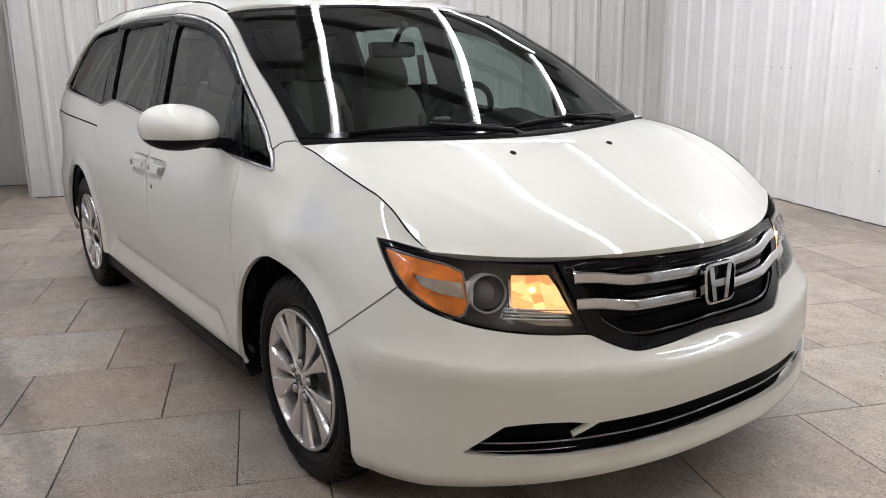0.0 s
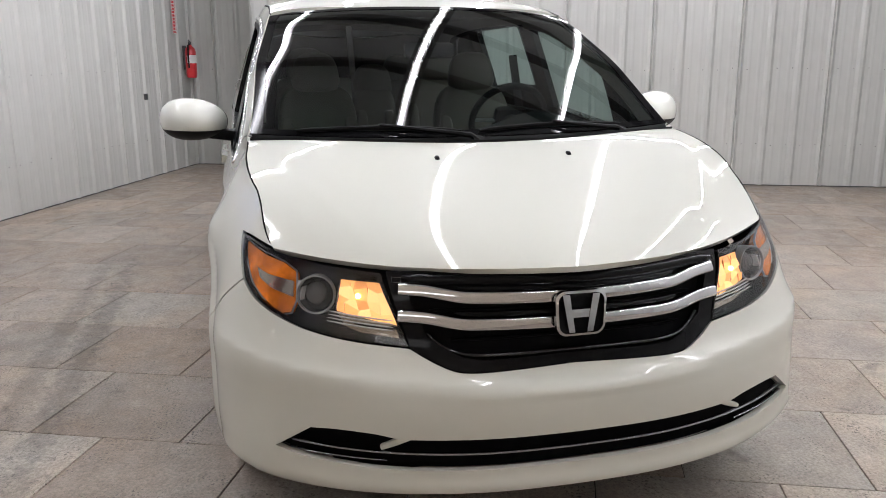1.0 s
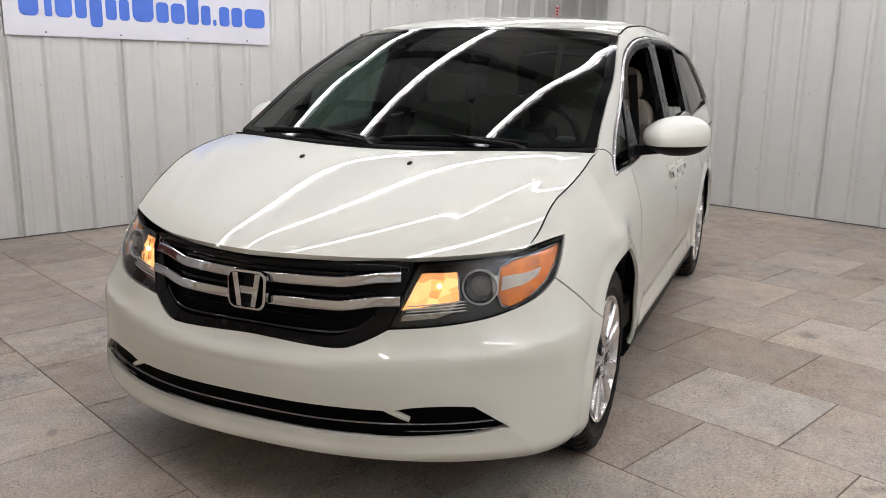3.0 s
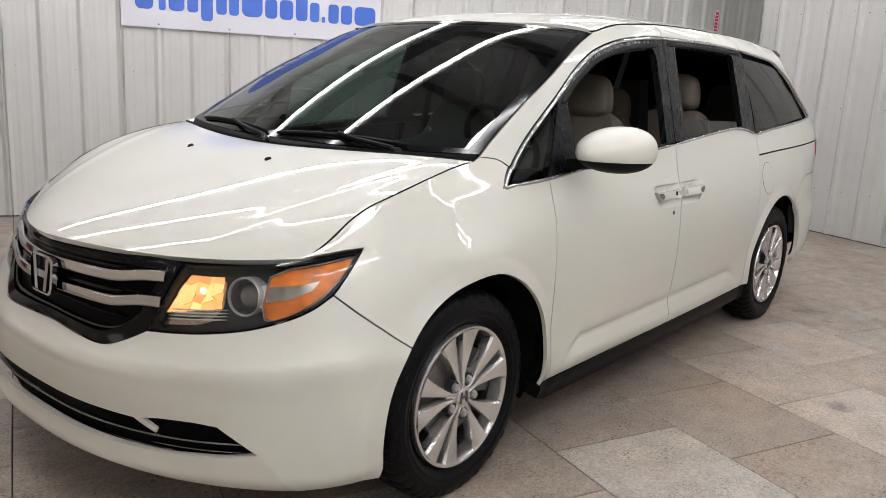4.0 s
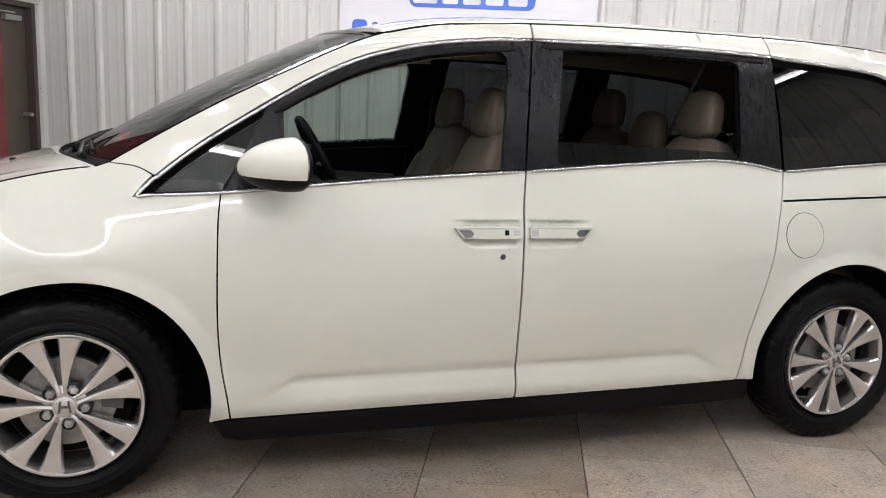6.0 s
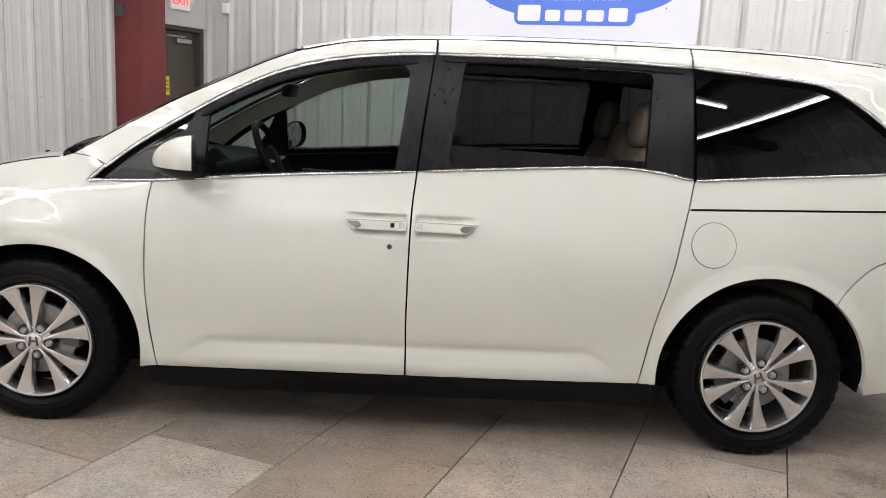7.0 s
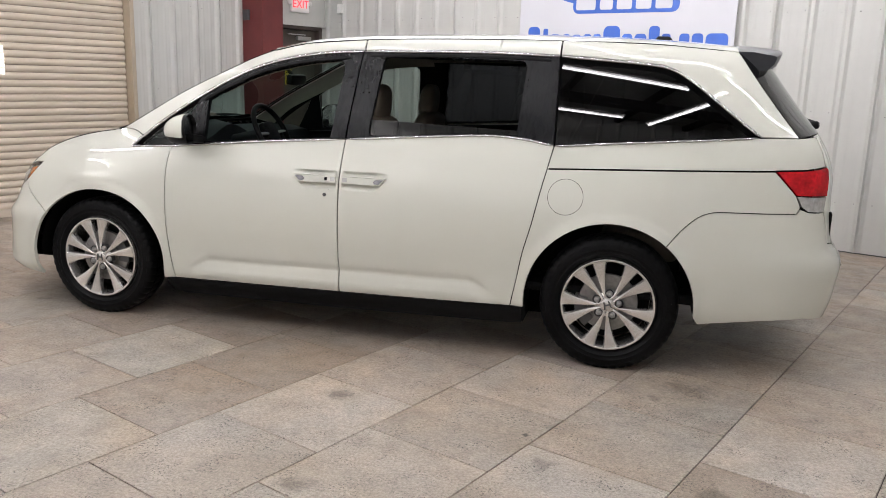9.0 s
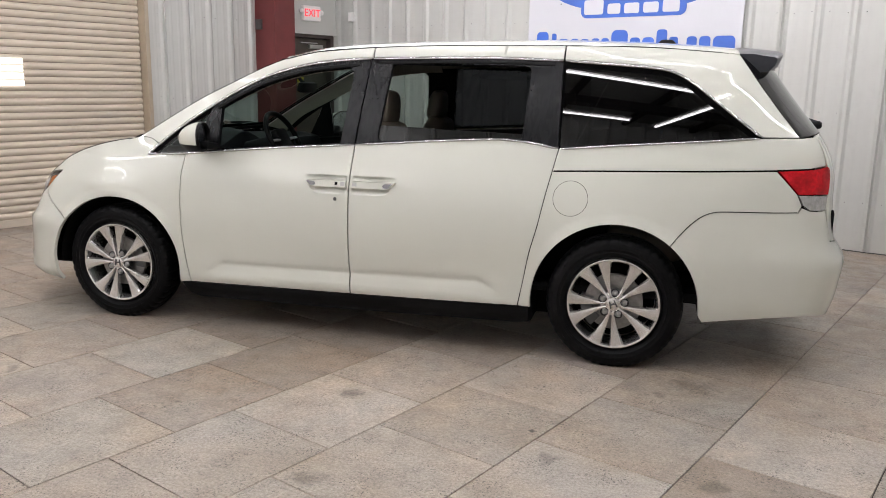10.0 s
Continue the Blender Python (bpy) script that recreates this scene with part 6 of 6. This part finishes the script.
def wheel(x, sg, rot):
    w = sub("wheel", "black tyre on a silver five double-spoke alloy rim")
    w.matrix_world = Matrix.Translation((x, sg * .852, .347)) @ (Matrix.Rotation(math.pi, 4, "Z") if sg < 0 else Matrix()) @ Matrix.Rotation(radians(rot), 4, "Y")
    bm = bmesh.new()
    tyre_mesh(bm)
    ob = part("tyre", bm, M_TYRE, w, "worn black tyre", True, 28)
    bm = bmesh.new()
    lathe(bm, [(.217, .030), (.221, .050), (.2245, .068), (.2275, .0790), (.2295, .0826), (.2360, .0846), (.2395, .0838), (.2418, .0795), (.2435, .070), (.242, .040), (.223, .030), (.212, -.05), (.230, -.10)], 96)
    part("rim", bm, M_SILVER, w, "silver alloy rim", True, 40)
    for k in range(5):
        bm = bmesh.new()
        spoke_mesh(bm, 81 + 72 * k)
        part("spoke", bm, M_SILVER, w, "", True, 35)
    bm = bmesh.new()
    lathe(bm, [(.066, .034), (.066, .062), (.050, .066), (.043, .074), (.040, .079), (.036, .076), (.0, .076)], 40)
    part("hub", bm, M_SILVER, w, "", True, 35)
    bm = bmesh.new()
    lathe(bm, [(.034, .074), (.033, .082), (.030, .0835), (.0, .0845)], 32)
    part("centre_cap", bm, M_SILVER, w, "silver centre cap", True, 40)
    bm = bmesh.new()
    mark = Matrix.Translation((0, .0848, 0)) @ Matrix.Rotation(-math.pi / 2, 4, "X") @ Matrix.Diagonal((1.5, 1.5, 1, 1))
    for s2 in (1, -1):
        prism(bm, [(s2 * .006, -.013), (s2 * .010, -.013), (s2 * .014, .013), (s2 * .009, .013)], .0025, mark)
    prism(bm, [(-.008, -.0025), (.008, -.0025), (.008, .0025), (-.008, .0025)], .002, mark)
    part("cap_mark", bm, M_STEEL, w)
    for k in range(5):
        a = radians(45 + 72 * k)
        c = (.0605 * math.cos(a), 0, .0605 * math.sin(a))
        bm = bmesh.new()
        lathe(bm, [(.0225, .050), (.0225, .0775), (.0200, .0795), (.0172, .0760), (.0172, .060), (.0, .060)], 20, "y", c)
        part("nut_seat", bm, M_SILVER_D, w)
        bm = bmesh.new()
        lathe(bm, [(.0150, .058), (.0150, .080), (.0115, .087), (.0, .0890)], 6, "y", c)
        part("wheel_nut", bm, M_LAMPGREY, w, "grey metal wheel nut")
    bm = bmesh.new()
    lathe(bm, [(.045, .030), (.150, .028), (.152, .008), (.045, .006)], 48)
    part("brake_disc", bm, M_DISC, w, "", True, 40)
    bm = bmesh.new()
    mid = (160 if x > -1 else 20) - rot
    cal = [(.172 * math.cos(radians(mid + d)), .172 * math.sin(radians(mid + d))) for d in range(-30, 31, 6)] + [(.105 * math.cos(radians(mid + d)), .105 * math.sin(radians(mid + d))) for d in range(30, -31, -6)]
    prism(bm, cal, .07, Matrix.Translation((0, -.02, 0)) @ Matrix(((1, 0, 0, 0), (0, 0, 1, 0), (0, 1, 0, 0), (0, 0, 0, 1))))
    part("brake_caliper", bm, M_STEEL, w)
    bm = bmesh.new()
    lathe(bm, [(.0, -.03), (.20, -.03), (.21, -.06)], 40)
    part("wheel_back", bm, M_DARK, w)


wheel(0.0, 1, 0)
wheel(-3.0, 1, 20)
wheel(0.0, -1, 20)
wheel(-3.0, -1, -10)

# --- cabin ---
def cushion(bm, centre, size, power=3.5, turn=None, taper=(1.0, 1.0), n=28, m=18):
    """A padded block: a rounded box that narrows upwards by the taper on x and y."""
    sp = lambda v: math.copysign(abs(v) ** (2 / power), v)
    mat = Matrix.Translation(centre) @ (turn.to_4x4() if turn else Matrix())
    rings = []
    for i in range(1, m):
        th = -math.pi / 2 + math.pi * i / m
        z = sp(math.sin(th))
        k = (z + 1) / 2
        fx, fy = 1 + (taper[0] - 1) * k, 1 + (taper[1] - 1) * k
        rings.append([bm.verts.new(mat @ Vector((size[0] / 2 * sp(math.cos(th)) * sp(math.cos(a)) * fx, size[1] / 2 * sp(math.cos(th)) * sp(math.sin(a)) * fy, size[2] / 2 * z))) for a in (2 * math.pi * q / n for q in range(n))])
    for a, b in zip(rings, rings[1:]):
        for q in range(n):
            bm.faces.new((a[q], a[(q + 1) % n], b[(q + 1) % n], b[q]))
    bm.faces.new(rings[0][::-1])
    bm.faces.new(rings[-1])


def seat(x, y, w=.50, back=.62, head_z=1.31, deep=.50, base_z=.58, name="front_seat"):
    st = sub(name, "beige leather seat with a headrest")
    tilt = Matrix.Rotation(radians(-19), 3, "Y")
    bm = bmesh.new()
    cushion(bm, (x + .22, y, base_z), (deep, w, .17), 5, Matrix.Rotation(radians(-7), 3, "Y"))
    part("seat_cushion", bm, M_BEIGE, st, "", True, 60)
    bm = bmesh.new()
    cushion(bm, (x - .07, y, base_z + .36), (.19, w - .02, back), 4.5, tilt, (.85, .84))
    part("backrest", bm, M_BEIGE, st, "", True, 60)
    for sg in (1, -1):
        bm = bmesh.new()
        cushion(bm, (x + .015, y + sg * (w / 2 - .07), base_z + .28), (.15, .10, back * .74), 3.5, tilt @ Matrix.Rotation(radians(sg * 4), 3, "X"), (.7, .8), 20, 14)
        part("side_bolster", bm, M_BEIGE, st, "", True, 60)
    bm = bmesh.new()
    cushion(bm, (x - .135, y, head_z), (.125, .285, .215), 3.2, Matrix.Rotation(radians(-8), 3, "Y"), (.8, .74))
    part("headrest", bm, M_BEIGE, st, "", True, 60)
    for sg in (1, -1):
        bm = bmesh.new()
        tube(bm, [(x - .12, y + sg * .065, head_z - .20), (x - .135, y + sg * .065, head_z - .05)], .007, 8)
        part("headrest_post", bm, M_CHROME, st)
    bm = bmesh.new()
    box(bm, (x + .2, y, (base_z + .30) / 2), (.40, w * .8, base_z - .30), .02)
    part("seat_base", bm, M_DASH, st)


seat(-1.44, .40)
seat(-1.52, -.45)
for y in (.43, -.43):
    seat(-2.42, y, .52, .60, 1.345, .5, .60, "rear_seat")
seat(-2.42, .0, .34, .50, 1.24, .46, .60, "rear_seat")
for y in (.36, -.36):
    seat(-3.36, y, .60, .56, 1.30, .45, .62, "third_row_seat")

dash = sub("dashboard", "dark grey dashboard with instrument hood")
bm = bmesh.new()
rows = []
for v in np.linspace(-.84, .84, 29):
    bump_ = .085 * math.exp(-((v - .38) / .19) ** 2)
    ring = [(-.10, 1.075), (-.28, 1.085), (-.48, 1.080 + bump_), (-.60, 1.055 + bump_), (-.64, .98 + bump_ * .4), (-.62, .82), (-.50, .62), (-.25, .58)]
    rows.append([bm.verts.new((x + .04 * abs(v), v * (.93 if x > -.2 else 1), z - .02 * abs(v) ** 3)) for x, z in ring])
for a, b in zip(rows, rows[1:]):
    for k in range(len(a) - 1):
        bm.faces.new((a[k], a[k + 1], b[k + 1], b[k]))
part("dash_top", bm, M_DASH, dash, "", True, 50)
bm = bmesh.new()
box(bm, (-.645, 0.0, .94), (.04, .30, .26), .02, Matrix.Rotation(radians(-14), 3, "Y"))
part("centre_stack", bm, M_GLOSS, dash, "", True)
bm = bmesh.new()
box(bm, (-.665, -.36, .90), (.02, .52, .05), .01)
part("dash_trim", bm, M_LAMPGREY, dash)
sw = sub("steering_wheel", "black steering wheel")
swm = Matrix.Translation((-.873, .39, 1.10)) @ Matrix.Rotation(radians(-62), 4, "Y")
bm = bmesh.new()
tube(bm, [swm @ Vector((.180 * math.cos(a), .180 * math.sin(a), 0)) for a in np.linspace(0, 2 * math.pi, 41)], .0165, 10)
part("wheel_rim", bm, M_BLACK, sw, "", True)
bm = bmesh.new()
box(bm, swm @ Vector((0, 0, -.012)), (.15, .16, .05), .03, swm.to_3x3())
part("wheel_boss", bm, M_BLACK, sw, "", True)
for ang in (90, 270, 180):
    bm = bmesh.new()
    tube(bm, [swm @ Vector((.05 * math.cos(radians(ang)), .05 * math.sin(radians(ang)), -.01)), swm @ Vector((.178 * math.cos(radians(ang)), .178 * math.sin(radians(ang)), 0))], [.022, .014], 8, .5)
    part("wheel_spoke", bm, M_LAMPGREY, sw, "", True)
bm = bmesh.new()
tube(bm, [swm @ Vector((0, 0, -.02)), (-.50, .39, 1.0)], .045, 12)
part("column", bm, M_DASH, sw, "", True)
rv = sub("rear_view_mirror", "black rear-view mirror")
bm = bmesh.new()
box(bm, (-.862, .0, 1.420), (.045, .235, .070), .02, Matrix.Rotation(radians(-10), 3, "Y"))
part("mirror_case", bm, M_BLACK, rv, "", True)
bm = bmesh.new()
tube(bm, [(-.847, 0, 1.435), (-.785, 0, 1.50), (-.75, 0, 1.53)], [.014, .010, .02], 8)
part("mirror_stem", bm, M_BLACK, rv, "", True)
bm = bmesh.new()
box(bm, (-2.2, 0, .385), (3.4, 1.66, .05), .02)
part("cabin_floor", bm, M_DASH, van, "dark carpet")
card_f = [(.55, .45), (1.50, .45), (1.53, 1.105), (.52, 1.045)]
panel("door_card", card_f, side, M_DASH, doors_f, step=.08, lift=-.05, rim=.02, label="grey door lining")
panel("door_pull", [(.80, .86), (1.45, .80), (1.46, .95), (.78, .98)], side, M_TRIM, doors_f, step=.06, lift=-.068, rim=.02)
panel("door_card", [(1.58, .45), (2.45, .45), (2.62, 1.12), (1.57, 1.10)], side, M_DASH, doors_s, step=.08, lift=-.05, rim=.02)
for sg in (1, -1):
    bm = bmesh.new()
    tube(bm, [(-1.62, sg * .66, 1.40), (-1.60, sg * .70, 1.10), (-1.55, sg * .72, .60)], .024, 6, .15)
    part("seat_belt", bm, M_DASH, van, "dark seat belt")
bm = bmesh.new()
tube(bm, [(-2.90, -.10, 1.60), (-2.80, -.10, 1.39), (-2.713, -.10, 1.196), (-2.62, -.10, 1.0)], .020, 6, .15)
part("seat_belt", bm, M_BELT, van, "grey seat belt")

# ---- things on the walls ----
# banner: a printed board; its wordmark and emblem stay plain shapes
bn = empty("banner", "white printed board with blue emblem screwed to the ribbed wall", "banner")
BW0, BW1, BZ0, BZ1 = -0.075, 2.315, 1.632, 2.86
bx = A_S + 0.046
face = Matrix(((SA * -1, 0, CA, room(bx, 0).x), (CA, 0, SA, room(bx, 0).y), (0, 1, 0, 0), (0, 0, 0, 1)))   # x along +b, y up, z into the room
bm = bmesh.new()
prism(bm, [(BW0, BZ0), (BW1, BZ0), (BW1, BZ1), (BW0, BZ1)], .006, face)
part("board", bm, M_BANNER, bn)
bm = bmesh.new()
prism(bm, [(1.165 + .98 * math.cos(a), 2.52 + .30 * math.sin(a)) for a in np.linspace(0, 2 * math.pi, 60, endpoint=False)], .0025, face @ Matrix.Translation((0, 0, .0065)))
part("emblem_oval", bm, M_BLUE, bn, "blue printed oval")
bm = bmesh.new()
prism(bm, [(1.165 + x, 2.262 + y) for x, y in rounded(1.17, .185, .07, 6)], .0025, face @ Matrix.Translation((0, 0, .0095)))
part("emblem_band", bm, M_BLUE, bn)
for k, (w, h) in enumerate(((.25, .15), (.17, .105), (.19, .105), (.19, .105), (.20, .125))):
    x = .605 + (0, .275, .465, .675, .885)[k] + w / 2
    bm = bmesh.new()
    hw = w / 2 - .012
    prism(bm, [(x + px, 2.258 + (h - .105) / 2 + py) for px, py in rounded(2 * hw, h, .022, 4)], .002, face @ Matrix.Translation((0, 0, .0122)))
    part("emblem_bar", bm, M_BANNER, bn)
words = lettering("SPRINGFIELD, MISSOURI", .088, M_BANNER, "emblem_text", bn)
words.matrix_world = face @ Matrix.Translation((1.165, 2.425, .0102))
words.scale = (words.scale.x * .94, words.scale.y, words.scale.z)
# wordmark: one blue bar for each character, of its width and height
WORD = ((-.04, .16, .255, 0), (.152, .07, .235, 0), (.235, .145, .175, 0), (.392, .105, .175, 0), (.51, .115, .235, -.065), (.642, .105, .175, 0), (.757, .10, .175, 0), (.872, .20, .255, 0),
        (1.085, .125, .175, 0), (1.222, .14, .175, 0), (1.375, .125, .25, 0), (1.512, .105, .175, 0), (1.63, .045, .055, 0), (1.695, .115, .175, 0), (1.822, .125, .175, 0), (1.96, .23, .175, 0))
for x0_, w, h, drop in WORD:
    x0_ = x0_ + .075
    bm = bmesh.new()
    cx, cy = x0_ + w / 2, 1.785 + drop + h / 2
    prism(bm, [(cx + px, cy + py) for px, py in rounded(w - .012, h, min(w, h) * .28, 4)], .002, face @ Matrix.Translation((0, 0, .0085)))
    part("letter_bar", bm, M_BLUE, bn)
bm = bmesh.new()
for x in (.23, .84, 1.45, 2.06):
    prism(bm, [(x + px, 1.662 + py) for px, py in rounded(.014, .014, .006, 3)], .004, face @ Matrix.Translation((0, 0, .006)))
for x in (.33, 2.02):
    prism(bm, [(x + px, 2.33 + py) for px, py in rounded(.014, .014, .006, 3)], .004, face @ Matrix.Translation((0, 0, .006)))
part("screw_head", bm, M_STEEL, bn)

# fire extinguisher on its bracket near the recess corner
fe = empty("fire_extinguisher", "red fire extinguisher hanging on the white ribbed wall", "fire extinguisher")
fc = room(A_S + .135, 7.02)
bm = bmesh.new()
lathe(bm, [(0, 1.145), (.055, 1.148), (.066, 1.165), (.068, 1.20), (.068, 1.47), (.060, 1.51), (.038, 1.535), (.022, 1.545), (.022, 1.56), (0, 1.56)], 28, "z", fc)
part("cylinder", bm, M_XRED, fe, "", True, 40)
bm = bmesh.new()
lathe(bm, [(.0695, 1.33), (.0695, 1.43)], 28, "z", fc)
bmesh.ops.delete(bm, geom=[f for f in bm.faces if (f.calc_center_median() - Vector((fc.x, fc.y, f.calc_center_median().z))).dot(room(1, -.6) - room(0, 0)) < .02], context="FACES")
part("label", bm, M_WHITE, fe, "white instruction label", True)
bm = bmesh.new()
lathe(bm, [(0, 1.55), (.020, 1.552), (.020, 1.59), (.012, 1.60), (0, 1.60)], 16, "z", fc)
part("valve", bm, M_STEEL, fe, "", True)
for z, r in ((1.605, .10), (1.585, .085)):
    bm = bmesh.new()
    tube(bm, [fc + Vector((0, 0, z - .005)), fc + (room(.3, -1) - room(0, 0)) * r * .6 + Vector((0, 0, z + .012)), fc + (room(.3, -1) - room(0, 0)) * r + Vector((0, 0, z))], .007, 6)
    part("lever", bm, M_STEEL, fe)
bm = bmesh.new()
tube(bm, [fc + Vector((0, 0, 1.57)), fc + (room(.1, -1) - room(0, 0)) * .07 + Vector((0, 0, 1.55)), fc + (room(.1, -1) - room(0, 0)) * .085 + Vector((0, 0, 1.42)), fc + (room(.1, -1) - room(0, 0)) * .08 + Vector((0, 0, 1.27))], .010, 8)
part("hose", bm, M_BLACK, fe, "", True)
bm = bmesh.new()
box(bm, room(A_S + .055, 7.02, 1.40), (.03, .05, .30), .004, cm)
part("bracket", bm, M_STEEL, fe)
sg_ = empty("wall_sign", "narrow white sign with red upright lettering above the extinguisher", "sign")
bm = bmesh.new()
box(bm, room(A_S + .047, 6.81, 2.0), (.004, .085, .62), .001, cm)
part("plate", bm, M_WHITE, sg_)
bm = bmesh.new()
for k in range(14):
    z = 1.75 + k * .040
    box(bm, room(A_S + .050, 6.81, z), (.002, .05, .028), 0, cm)
box(bm, room(A_S + .050, 6.81, 1.712), (.002, .06, .02), 0, cm)
part("print_bar", bm, M_SIGNRED, sg_)
bm = bmesh.new()
for px in (6.81 - .042, 6.81 + .042):
    box(bm, room(A_S + .0505, px, 2.0), (.002, .004, .62), 0, cm)
part("sign_border", bm, M_SIGNRED, sg_)
bm = bmesh.new()
box(bm, room(A_S + .03, 6.0, .955), (.03, .05, .07), .004, cm)
tagged(part("socket_box", bm, M_STEEL), "small grey box on the ribbed wall", "box")

# ---- ceiling lights: long tubes in white battens, one of them added for the flank ----
def strip_light(a0, b0, a1, b1, z):
    P, Q = room(a0, b0, z), room(a1, b1, z)
    d = (Q - P)
    t = Matrix.Rotation(math.atan2(d.y, d.x), 3, "Z")
    o = empty("strip_light", "long white tube light fixed under the ceiling", "ceiling light", group="ceiling lights")
    bm = bmesh.new()
    box(bm, (P + Q) / 2 + Vector((0, 0, .066)), (d.length + .04, .08, .06), .006, t)
    part("batten", bm, M_WHITE, o)
    bm = bmesh.new()
    tube(bm, [P + d * k / 8 for k in range(9)], .0200, 12)
    part("tube", bm, M_TUBE, o, "lit tube", True)


for spec_ in STRIPS:
    strip_light(*spec_)
